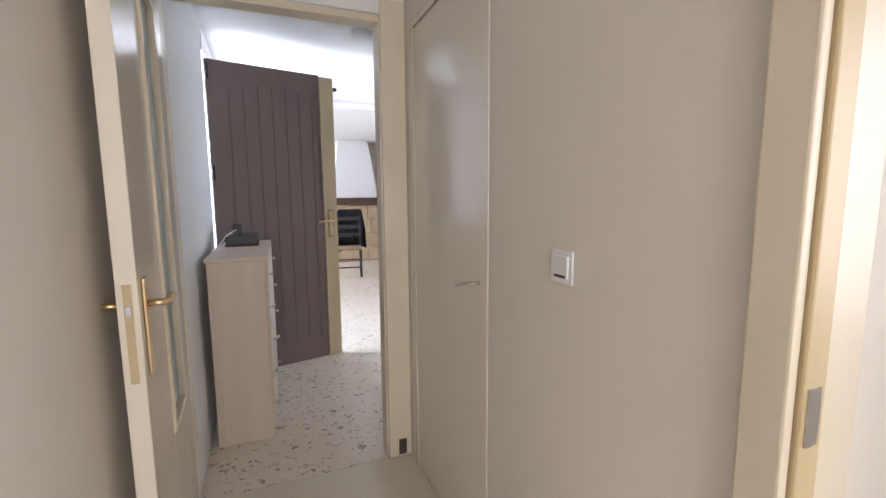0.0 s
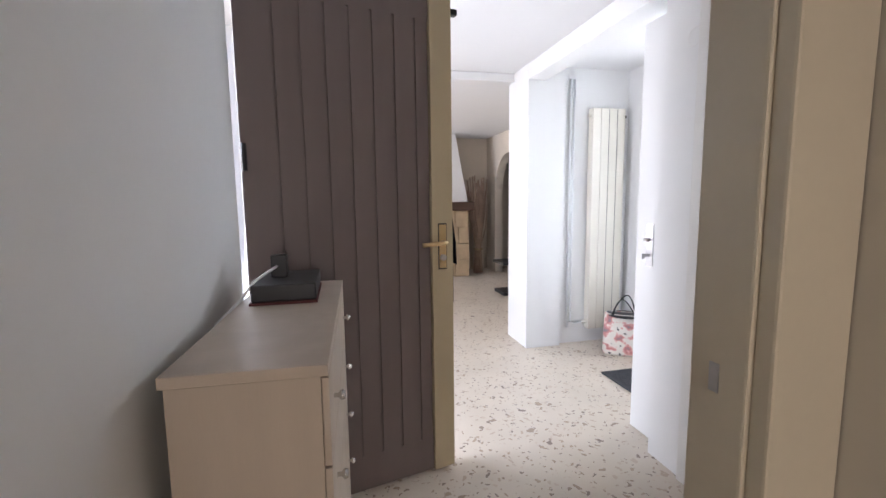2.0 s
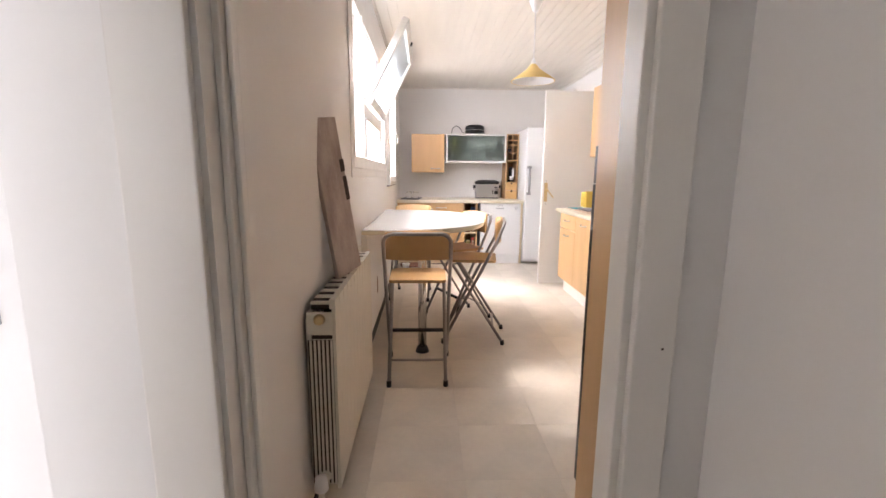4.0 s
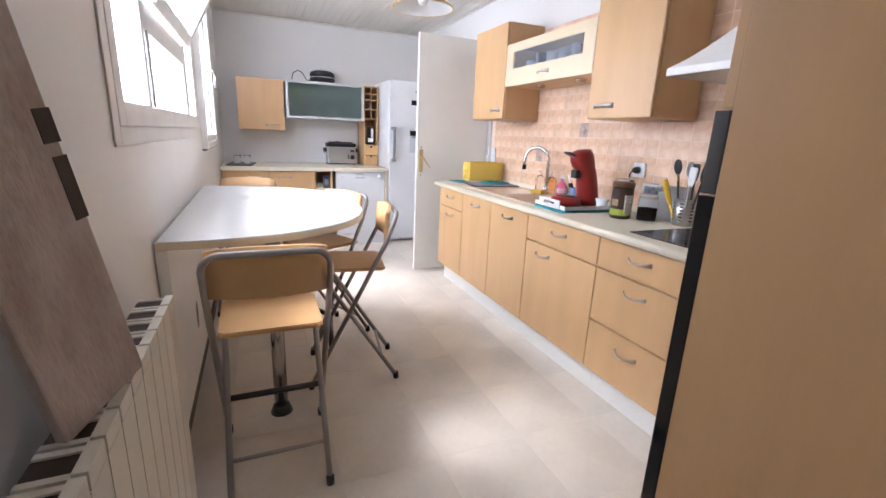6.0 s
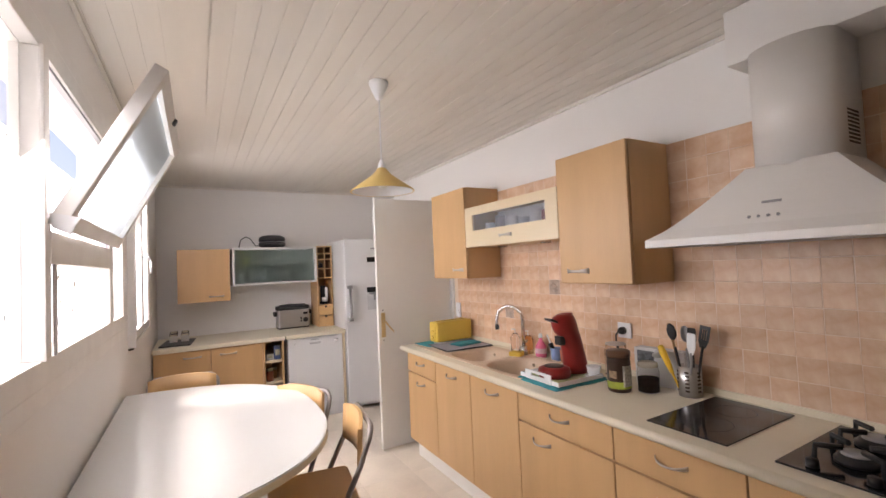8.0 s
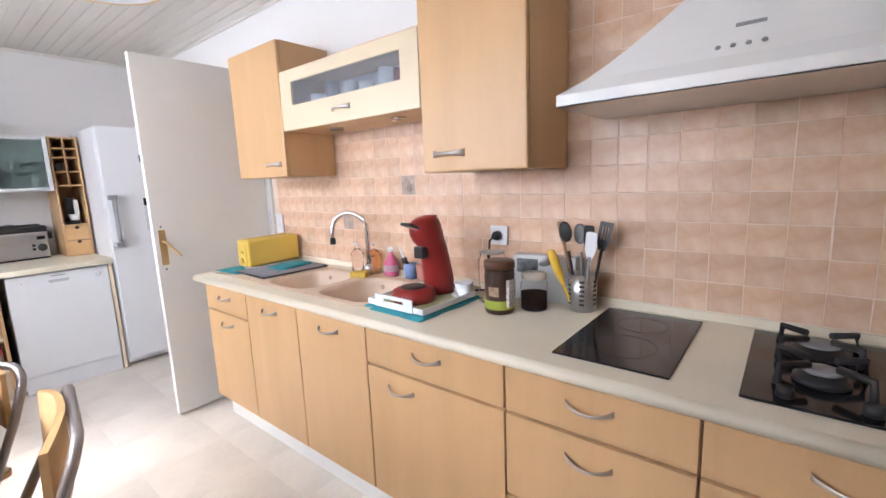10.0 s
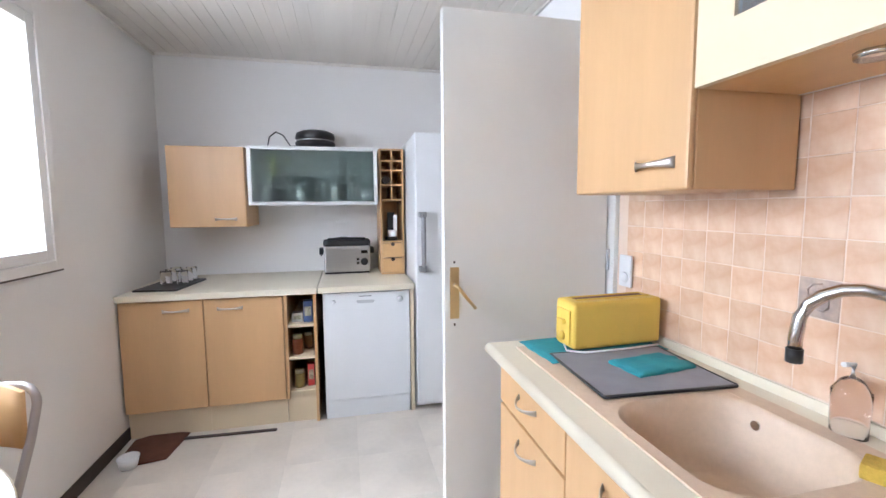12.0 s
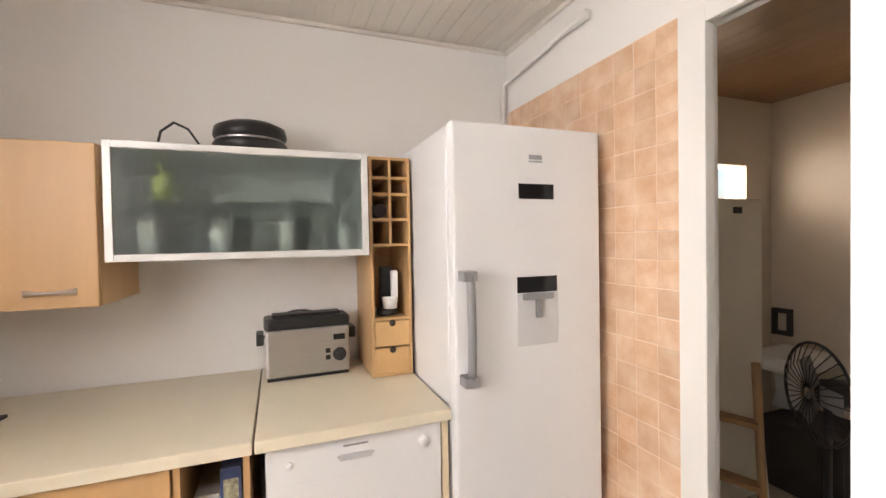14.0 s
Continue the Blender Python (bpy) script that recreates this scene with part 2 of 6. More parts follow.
def lathe(profile, x=0, y=0, z=0, seg=24):
    bm = bmesh.new()
    rings = []
    for r, h in profile:
        rings.append([bm.verts.new((x + r * math.cos(2 * math.pi * i / seg), y + r * math.sin(2 * math.pi * i / seg), z + h)) for i in range(seg)] if r > 1e-5 else [bm.verts.new((x, y, z + h))])
    for a, b in zip(rings, rings[1:]):
        for i in range(seg):
            j = (i + 1) % seg
            if len(a) == 1 and len(b) == 1:
                continue
            if len(a) == 1:
                bm.faces.new((a[0], b[i], b[j]))
            elif len(b) == 1:
                bm.faces.new((a[i], b[0], a[j]))
            else:
                bm.faces.new((a[i], a[j], b[j], b[i]))
    bmesh.ops.recalc_face_normals(bm, faces=bm.faces[:])
    for f in bm.faces:
        f.smooth = True
    return bm


def tube(points, r=0.01, seg=8, bm=None, flat=1.0):
    bm = bm or bmesh.new()
    pts = [Vector(p) for p in points]
    rings = []
    for i, p in enumerate(pts):
        d = (pts[min(i + 1, len(pts) - 1)] - pts[max(i - 1, 0)]).normalized()
        up = Vector((0, 0, 1)) if abs(d.z) < 0.95 else Vector((0, 1, 0))
        a = d.cross(up).normalized()
        b = a.cross(d).normalized()
        rings.append([bm.verts.new(p + r * math.cos(2 * math.pi * k / seg) * a + flat * r * math.sin(2 * math.pi * k / seg) * b) for k in range(seg)])
    for a, b in zip(rings, rings[1:]):
        for k in range(seg):
            f = bm.faces.new((a[k], a[(k + 1) % seg], b[(k + 1) % seg], b[k]))
            f.smooth = True
    bm.faces.new(rings[0][::-1])
    bm.faces.new(rings[-1])
    return bm


def arc(p0, p1, bulge, n=9):
    a, b, c = Vector(p0), Vector(p1), Vector(bulge)
    return [a.lerp(b, i / (n - 1)) + c * math.sin(math.pi * i / (n - 1)) for i in range(n)]


def prism(outline, z0, z1, bevel=0.0):
    bm = bmesh.new()
    low = [bm.verts.new((x, y, z0)) for x, y in outline]
    high = [bm.verts.new((x, y, z1)) for x, y in outline]
    bm.faces.new(low[::-1])
    bm.faces.new(high)
    for i in range(len(outline)):
        j = (i + 1) % len(outline)
        bm.faces.new((low[i], low[j], high[j], high[i]))
    bmesh.ops.recalc_face_normals(bm, faces=bm.faces[:])
    if bevel:
        rim = [e for e in bm.edges if abs(e.verts[0].co.z - e.verts[1].co.z) < 1e-6]
        bmesh.ops.bevel(bm, geom=rim, offset=bevel, segments=2, affect="EDGES")
    return bm


def turned(bm, m):
    bm.transform(m)
    return bm


def part(name, bm, mat, parent=None, label=""):
    me = bpy.data.meshes.new(name)
    bm.to_mesh(me)
    bm.free()
    me.materials.append(mat)
    ob = new(name, me)
    ob.parent = parent
    return tagged(ob, label)


def thing(name, label, category, m=None, group="", kind=""):
    ob = new(name)
    ob.empty_display_size = 0.05
    if m is not None:
        ob.matrix_basis = m
    return tagged(ob, label, category, group, kind)


def structure(name, bm, mat, label, category):
    return tagged(part(name, bm, mat), label, category, kind="structure")


# ---- structure ----
CEIL, HALL = 2.56, 2.40
NY, SY, EX = 3.0, 0.525, 7.90           # kitchen: window wall, tiled wall, end wall
structure("floor_kitchen", boxes((1.83, 8.1, 0.3, 3.2, -0.1, -0.004)), floor_joint, "cream stone tiled kitchen floor with fine joints", "floor")
structure("floor_hall", boxes((-3.0, 1.826, 1.93, 9.4, -0.1, 0.0), (1.826, 4.2, 3.2, 9.4, -0.1, 0.0)), terrazzo_mat, "pale terrazzo hall floor with brown and grey chips", "floor")
structure("floor_corridor", boxes((-0.3, 1.826, 0.296, 1.926, -0.1, 0.0), (-0.3, 2.9, -2.4, 0.296, -0.1, 0.0)), lino, "plain beige floor of the corridor", "floor")
structure("floor_cellar", boxes((5.2, 8.2, -1.6, 0.2995, -0.1, -0.0045)), lino, "dim beige floor of the store room", "floor")
structure("ground", boxes((-40, -0.32, -40, 40, -0.2, -0.12), (4.25, 60, 3.24, 60, -0.2, -0.12)), floor_joint, "pale paved yard outside the windows", "ground")

# kitchen walls, with openings
structure("wall_north", boxes(
    (1.95, 3.54, NY, 3.20, 0, CEIL), (3.54, 5.45, NY, 3.20, 0, 1.30), (3.54, 5.45, NY, 3.20, 2.27, CEIL),
    (5.45, 5.66, NY, 3.20, 0, CEIL), (5.66, 6.58, NY, 3.20, 0, 1.15), (5.66, 6.58, NY, 3.20, 2.29, CEIL), (6.58, 8.1, NY, 3.20, 0, CEIL)),
    wall_white, "white painted kitchen window wall", "wall")
structure("wall_east", boxes((EX, 8.1, 0.3, NY, 0, CEIL)), wall_white, "white painted end wall of the kitchen", "wall")
structure("wall_south", boxes((1.83, 5.93, 0.47, 0.515, 0, CEIL), (5.93, 6.66, 0.47, 0.515, 2.14, CEIL), (6.66, EX, 0.47, 0.515, 0, CEIL)),
    wall_white, "white painted kitchen wall above the tiles", "wall")
structure("wall_west", boxes((1.826, 1.95, 0.515, 2.135, 0, CEIL), (1.826, 1.95, 2.135, 2.975, 2.08, CEIL), (1.826, 1.95, 2.975, 3.20, 0, CEIL),
    (1.826, 1.95, 3.20, 3.335, 0, CEIL)), wall_hall, "white wall with the kitchen doorway", "wall")

bm = bmesh.new()
yy = 0.515
while yy < NY:
    y1 = min(yy + 0.082, NY)
    add_box(bm, 1.95, EX, yy + 0.0035, y1 - 0.0035, CEIL, CEIL + 0.02)
    yy += 0.082
add_box(bm, 1.95, EX, 0.515, NY, CEIL + 0.0045, CEIL + 0.1)
structure("ceiling_kitchen", bm, ceiling_paint, "narrow white painted ceiling boards", "ceiling")
structure("trim_ceiling", boxes((1.96, EX - 0.01, NY - 0.018, NY - 0.002, CEIL - 0.025, CEIL - 0.003), (1.96, EX - 0.01, 0.517, 0.533, CEIL - 0.022, CEIL - 0.003),
    (EX - 0.018, EX - 0.002, 0.54, NY - 0.02, CEIL - 0.022, CEIL - 0.003)), ceiling_paint, "thin painted ceiling moulding", "trim")
structure("soffit", boxes((1.96, 3.29, 0.517, 0.72, 2.33, CEIL - 0.004), bevel=0.004), wall_white, "white boxed soffit over the cooker hood", "trim")
structure("baseboard", boxes((1.96, 7.16, NY - 0.014, NY - 0.002, 0.0, 0.075), bevel=0.003), skirting_dark, "dark low skirting under the window wall", "baseboard")

# corridor and hall
structure("wall_corridor_left", boxes((-0.25, -0.06, -2.4, 1.93, 0, HALL)), wall_beige, "beige painted corridor wall", "wall")
structure("wall_corridor_right", boxes((0.94, 1.09, 0.29, 1.105, 0, HALL), (0.94, 1.09, 1.105, 1.80, 2.02, HALL), (1.05, 1.09, 1.105, 1.80, 0, 2.02), (0.94, 1.09, 1.80, 1.93, 0, HALL),
    (0.94, 1.09, -0.55, 0.29, 2.1, HALL), (0.94, 1.09, -2.4, -0.55, 0, HALL)), wall_beige, "beige painted corridor wall with cupboard door", "wall")
structure("wall_corridor_end", boxes((-0.25, 2.9, -2.6, -2.4, 0, HALL)), wall_beige, "plain beige closing wall", "wall")
structure("wall_room", boxes((2.8, 2.95, -2.4, -1.5, 0, HALL), (2.8, 2.95, -0.3, 0.45, 0, HALL), (2.8, 2.95, -1.5, -0.3, 0, 0.8), (2.8, 2.95, -1.5, -0.3, 2.0, HALL), (1.09, 2.8, 0.34, 0.45, 0, HALL)), wall_beige, "plain beige wall of the side room", "wall")
structure("wall_doorway", boxes((-0.25, -0.02, 1.93, 2.0, 0, HALL), (-0.02, 0.86, 1.93, 2.0, 2.11, HALL), (0.86, 1.826, 1.93, 2.0, 0, HALL), (1.09, 1.826, 0.515, 1.93, 0, 0.01)), wall_hall, "white wall round the corridor doorway", "wall")
structure("ceiling_corridor", boxes((-0.25, 1.82, 0.45, 1.93, HALL, HALL + 0.1), (-0.25, 2.95, -2.6, 0.45, HALL, HALL + 0.1)), ceiling_plain, "plain white corridor ceiling", "ceiling")
structure("wall_hall_left", boxes((-0.25, -0.02, 2.0, 3.19, 0, HALL), (-0.25, -0.05, 3.19, 3.27, 0, HALL), (-0.25, -0.02, 3.27, 4.20, 2.26, HALL), (-0.25, -0.02, 4.20, 5.40, 0, HALL)), wall_hall, "white hall wall with the entrance opening", "wall")
structure("ceiling_hall", boxes((-0.25, 1.825, 1.93, 3.21, HALL, HALL + 0.1), (-0.25, 3.2, 3.21, 5.25, HALL, HALL + 0.1)), ceiling_plain, "plain white hall ceiling", "ceiling")
structure("wall_pier", boxes((1.865, 2.185, 4.94, 5.36, 0, HALL)), wall_hall, "white wall pier between hall and living room", "wall")
structure("wall_niche", boxes((2.185, 2.99, 4.99, 5.36, 0, HALL)), wall_hall, "white wall behind the tall radiator", "wall")
structure("wall_vestibule", boxes((2.84, 2.99, 4.62, 4.99, 0, HALL), (2.84, 2.99, 3.2, 3.75, 0, HALL), (2.84, 2.99, 3.75, 4.62, 0, 0.6), (2.84, 2.99, 3.75, 4.62, 2.2, HALL)), wall_hall, "white vestibule wall with glass blocks", "wall")
structure("beam_hall", boxes((1.865, 2.02, 3.31, 4.94, 2.27, HALL - 0.002), bevel=0.005), wall_hall, "white boxed beam under the hall ceiling", "trim")
structure("beam_living", boxes((-2.0, 1.865, 5.25, 5.40, 2.33, HALL - 0.003)), wall_hall, "white beam between hall and living room", "trim")

# living room
structure("ceiling_living", boxes((-2.2, 4.4, 5.25, 9.4, HALL, HALL + 0.1)), ceiling_plain, "plain living room ceiling", "ceiling")
structure("wall_living_left", boxes((-2.2, -2.0, 5.2, 6.6, 0, HALL), (-2.2, -2.0, 6.6, 8.2, 0, 0.5), (-2.2, -2.0, 6.6, 8.2, 2.1, HALL), (-2.2, -2.0, 8.2, 9.4, 0, HALL), (-2.0, -0.25, 5.2, 5.4, 0, HALL)), wall_living, "beige living room wall", "wall")
structure("wall_living_far", boxes((-2.0, 4.4, 9.25, 9.4, 0, HALL)), wall_living, "beige living room end wall", "wall")
bm = boxes((2.98, 3.12, 5.36, 7.6, 0, HALL), (2.98, 3.12, 8.8, 9.25, 0, HALL))
arch_pts = [(7.6, HALL), (7.6, 1.45)] + [(8.2 - 0.6 * math.cos(math.pi * i / 16), 1.45 + 0.6 * math.sin(math.pi * i / 16)) for i in range(1, 16)] + [(8.8, 1.45), (8.8, HALL)]
near = [bm.verts.new((2.98, y, z)) for y, z in arch_pts]
back = [bm.verts.new((3.12, y, z)) for y, z in arch_pts]
bm.faces.new(near)
bm.faces.new(back[::-1])
for i in range(len(near) - 1):
    bm.faces.new((near[i], back[i], back[i + 1], near[i + 1]))
bmesh.ops.recalc_face_normals(bm, faces=bm.faces[:])
structure("wall_arch", bm, wall_living, "beige living room wall with a round arch", "wall")
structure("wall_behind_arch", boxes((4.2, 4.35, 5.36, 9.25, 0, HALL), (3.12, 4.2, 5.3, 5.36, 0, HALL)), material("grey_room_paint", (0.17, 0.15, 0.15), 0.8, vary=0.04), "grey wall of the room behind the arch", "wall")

# store room behind the kitchen door
structure("wall_store", boxes((5.2, 5.35, -1.45, 0.47, 0, 2.45), (5.2, 7.70, -1.6, -1.45, 0, 2.45), (7.70, 7.85, -1.6, -1.2, 0, 2.45), (7.70, 7.85, -0.65, 0.47, 0, 2.45),
    (7.70, 7.85, -1.2, -0.65, 0, 1.72), (7.70, 7.85, -1.2, -0.65, 1.96, 2.45)), wall_living, "brownish cream wall of the store room", "wall")
bm = bmesh.new()
for i in range(21):
    add_box(bm, 5.35, 7.70, -1.46 + 0.09 * i, -1.46 + 0.09 * i + 0.0885, 2.40, 2.42)
add_box(bm, 5.35, 7.70, -1.45, 0.47, 2.41, 2.5)
structure("ceiling_store", bm, material("varnished_board", (0.3, 0.17, 0.08), 0.4, vary=0.1, scale=3, bump=0.01, stretch=(0.3, 3, 3)), "brown varnished board ceiling", "ceiling")


# ---- doors ----
def casing(name, spans, mat, label):
    return structure(name, boxes(*spans, bevel=0.004), mat, label, "trim")


# corridor doorway frame and glazed door, opened against the left wall
casing("trim_corridor_door", [(0.818, 0.8595, 1.945, 2.035, 0, 2.08), (0.824, 0.938, 1.918, 1.9445, 0, 2.17), (-0.05, -0.017, 1.90, 2.004, 0, 2.08), (-0.05, 0.86, 1.945, 2.035, 2.081, 2.12)], frame_cream, "cream painted door frame of the corridor")
door_1 = tagged(new("door_1"), "cream glazed door with frosted pane standing open", "door", kind="structure")
door_1.matrix_basis = pose(-0.012, 1.885, 0.01, rz=3.0)
W, T, H = 0.76, 0.044, 2.05
PL, PR = -0.44, -0.185
part("leaf_frame", boxes((-T, 0, -W, PL, 0, H), (-T, 0, PR, 0, 0, H), (-T, 0, PL, PR, 0, 0.58), (-T, 0, PL, PR, H - 0.13, H), bevel=0.003), gloss_cream, door_1)
part("pane", boxes((-T + 0.015, -0.015, PL + 0.002, PR - 0.002, 0.582, H - 0.132)), frosted, door_1, "pale blue frosted glass pane")
part("glazing_bead", boxes((-0.004, 0.008, PL - 0.005, PL + 0.015, 0.565, H - 0.12), (-0.004, 0.008, PR - 0.015, PR + 0.005, 0.565, H - 0.12), (-0.004, 0.008, PL + 0.016, PR - 0.016, 0.565, 0.585), (-0.004, 0.008, PL + 0.016, PR - 0.016, H - 0.14, H - 0.12)), frame_cream, door_1)
for side, s in ((0.001, 1), (-T - 0.001, -1)):
    plate = part("handle_plate", boxes((min(side, side + s * 0.006), max(side, side + s * 0.006), -W + 0.040, -W + 0.080, 0.86, 1.105), bevel=0.002), brass, door_1, "brass handle plate")
    part("door_handle", tube([(side, -W + 0.06, 1.04), (side + s * 0.045, -W + 0.06, 1.04), (side + s * 0.05, -W + 0.075, 1.042), (side + s * 0.05, -W + 0.12, 1.046), (side + s * 0.045, -W + 0.165, 1.038)], 0.009), brass, plate, "brass lever handle")
part("lock_plate", boxes((-0.030, -0.012, -W - 0.002, -W + 0.001, 0.86, 1.10)), gold_edge, door_1, "painted lock forend")
part("latch_bolt", boxes((-0.027, -0.015, -W - 0.010, -W - 0.0021, 1.025, 1.05), bevel=0.002), steel, door_1)

# flush cupboard door in the corridor
casing("trim_closet", [(0.935, 0.9395, 1.802, 1.84, 0, 2.05), (0.930, 0.938, 1.105, 1.80, 2.02, 2.05)], gloss_cream, "cream cupboard door frame")
closet = tagged(new("door_2"), "flush cream gloss cupboard door, closed", "door", kind="structure")
part("leaf", boxes((0.938, 0.985, 1.109, 1.797, 0.01, 2.016), bevel=0.003), gloss_cream, closet)
part("door_handle", tube([(0.937, 1.16, 1.03), (0.908, 1.16, 1.03), (0.904, 1.17, 1.029), (0.904, 1.27, 1.005)], 0.006), nickel, closet, "small steel lever")
# this strip of the cream frame gets its shade from the darker colour
casing("trim_side_door", [(0.942, 0.99, 0.255, 0.289, 0, 2.1)], gold_edge, "cream frame of the side doorway, coloured as a shaded reveal")
part("strike_plate", boxes((0.95, 0.975, 0.252, 0.2545, 0.98, 1.06)), steel, bpy.data.objects["trim_side_door"])
casing("trim_side_stop", [(0.992, 1.092, 0.265, 0.289, 0, 2.1), (0.92, 0.9395, 0.262, 0.322, 0, 2.14)], frame_cream, "cream stop of the side doorway")
sw = thing("light_switch", "white square light switch on the corridor wall", "switch")
part("plate", boxes((0.934, 0.939, 0.706, 0.782, 1.108, 1.184), bevel=0.002), white_enamel, sw)
part("rocker", boxes((0.930, 0.9345, 0.718, 0.77, 1.12, 1.172), bevel=0.0015), white_enamel, sw)
part("light_strip", boxes((0.9288, 0.9302, 0.724, 0.764, 1.122, 1.128)), black_plastic, sw)

# kitchen doorway
casing("trim_kitchen_door", [(1.806, 1.8255, 2.986, 3.12, 0, 2.13), (1.878, 1.9505, 2.960, 2.9745, 0, 2.06), (1.951, 1.992, 2.960, 2.9995, 0, 2.06), (1.90, 1.925, 2.948, 2.9595, 0, 2.06),
    (1.8265, 1.905, 2.1355, 2.197, 0, 2.06), (1.806, 1.8255, 2.095, 2.180, 0, 2.13), (1.906, 1.975, 2.1355, 2.165, 0, 2.06), (1.8265, 1.975, 2.1355, 2.9745, 2.061, 2.0795)], white_paint, "white painted frame of the kitchen doorway")
part("nail_hole", boxes((1.8045, 1.8058, 2.119, 2.123, 0.92, 0.924)), gap_shade, bpy.data.objects["trim_kitchen_door"])

# entrance door, swung into the hall
edoor = tagged(new("door_3"), "taupe grooved entrance door with sand-coloured edge, open", "door", kind="structure")
edoor.matrix_basis = pose(-0.015, 3.275, 0.012, rz=13.6)
bm = bmesh.new()
gx = [0.0, 0.13, 0.225, 0.32, 0.415, 0.51, 0.605, 0.70, 0.765]
add_box(bm, 0.0, 0.765, 0.008, 0.05, 0, 2.2)
add_box(bm, 0.0, 0.765, 0.0, 0.008, 0, 0.16)
add_box(bm, 0.0, 0.765, 0.0, 0.008, 2.06, 2.2)
for a, b in zip(gx, gx[1:]):
    add_box(bm, a + 0.005, b - 0.005, 0.0, 0.008, 0.16, 2.06)
part("leaf", bm, brown_door, edoor)
part("lock_stile", boxes((0.767, 0.872, -0.012, 0.052, -0.002, 2.19), bevel=0.003), sand_edge, edoor, "sand-coloured lock stile")
pl = part("handle_plate", boxes((0.80, 0.835, -0.018, -0.0145, 0.98, 1.18), bevel=0.001), brass, edoor)
part("plate_backing", boxes((0.796, 0.839, -0.0143, -0.0122, 0.974, 1.186)), black_plastic, edoor)
part("door_handle", tube([(0.815, -0.018, 1.1), (0.815, -0.06, 1.1), (0.80, -0.065, 1.1), (0.70, -0.062, 1.095)], 0.01), brass, pl, "brass lever handle")
part("cylinder", tube([(0.815, -0.012, 1.03), (0.815, -0.032, 1.03)], 0.014, 12), steel, pl)
casing("trim_entrance", [(-0.13, -0.048, 3.225, 3.262, 0, 2.24), (-0.21, -0.022, 4.165, 4.198, 0, 2.25)], white_paint, "white entrance door frame")
for z in (1.42, 2.08):
    part("hinge", tube([(-0.002, 3.268, z), (-0.002, 3.268, z + 0.1)], 0.009), black_plastic, bpy.data.objects["trim_entrance"], "black hinge")

# white inner door folded back beside the kitchen wall
jd = tagged(new("door_4"), "white inner door standing open, seen on its lock edge", "door", kind="structure")
part("leaf", boxes((1.905, 2.70, 3.408, 3.585, 0.01, 2.19), bevel=0.003), wall_hall, jd)
part("lock_plate", boxes((1.9, 1.9045, 3.455, 3.505, 0.945, 1.165)), steel, jd)
part("latch", tube([(1.9, 3.478, 1.085), (1.865, 3.478, 1.085), (1.86, 3.47, 1.085), (1.862, 3.44, 1.083)], 0.007), steel, jd)
part("key", boxes((1.87, 1.9, 3.474, 3.48, 0.995, 1.01), (1.855, 1.872, 3.475, 3.479, 0.985, 1.012)), steel, jd)

# kitchen side door to the store room, open at a right angle
casing("trim_store_door", [(5.862, 5.925, 0.50, 0.54, 0, 2.2), (6.648, 6.745, 0.50, 0.54, 0, 2.2), (5.926, 6.647, 0.50, 0.54, 2.14, 2.2)], white_paint, "white painted store room door frame")
kd = tagged(new("door_5"), "white painted door with brass handle, standing open", "door", kind="structure")
kd.matrix_basis = pose(5.925, 0.55, 0.02, rz=0.8)
part("leaf", boxes((-0.02, 0.02, 0, 0.728, 0, 2.15), bevel=0.002), white_paint, kd)
for s in (-1, 1):
    pl = part("handle_plate", boxes((min(s * 0.021, s * 0.026), max(s * 0.021, s * 0.026), 0.668, 0.706, 0.947, 1.157), bevel=0.002), brass, kd, "worn brass handle plate")
    part("door_handle", tube([(s * 0.026, 0.688, 1.087), (s * 0.06, 0.688, 1.087), (s * 0.066, 0.68, 1.08), (s * 0.066, 0.652, 1.043), (s * 0.062, 0.61, 0.993)], 0.007), brass, pl, "brass lever handle")
for z in (0.917, 1.172):
    part("screw_hole", boxes((-0.0215, -0.02, 0.683, 0.690, z, z + 0.01)), gap_shade, kd)
for z in (0.25, 1.12, 1.9):
    part("hinge", tube([(-0.028, -0.004, z), (-0.028, -0.004, z + 0.09)], 0.008), white_enamel, kd)


# ---- windows ----
def ring(x0, x1, y0, y1, z0, z1, w):
    return [(x0, x0 + w, y0, y1, z0, z1), (x1 - w, x1, y0, y1, z0, z1), (x0 + w, x1 - w, y0, y1, z0, z0 + w), (x0 + w, x1 - w, y0, y1, z1 - w, z1)]


def pane(name, x0, x1, z0, z1, parent, y=3.03):
    ob = part(name, boxes((x0, x1, y, y + 0.005, z0, z1)), clear_glass, parent)
    ob.visible_shadow = False
    return ob


win1 = tagged(new("window_1"), "white wooden window with fixed panes and a tilted hopper sash", "window", kind="structure")
part("window_frame", boxes(*ring(3.53, 5.46, 2.991, 3.06, 1.29, 2.285, 0.07), (3.90, 3.985, 2.988, 3.06, 1.36, 2.215), (4.95, 5.04, 2.988, 3.06, 1.36, 2.215), (3.985, 4.95, 2.988, 3.06, 1.62, 1.715),
    (3.47, 3.5295, 2.993, 2.999, 1.235, 2.34), (3.53, 5.47, 2.993, 2.999, 1.235, 1.2895), (3.53, 5.47, 2.993, 2.999, 2.2855, 2.34), bevel=0.004), window_paint, win1)
pane("pane", 3.60, 3.90, 1.36, 2.215, win1)
pane("pane", 3.985, 4.95, 1.36, 1.62, win1)
pane("pane", 5.04, 5.39, 1.36, 2.215, win1)
part("glazing_bar", boxes((3.886, 3.8995, 2.978, 2.9875, 1.36, 2.215), (3.9855, 3.998, 2.978, 2.9875, 1.36, 1.62), bevel=0.002), window_paint, win1)
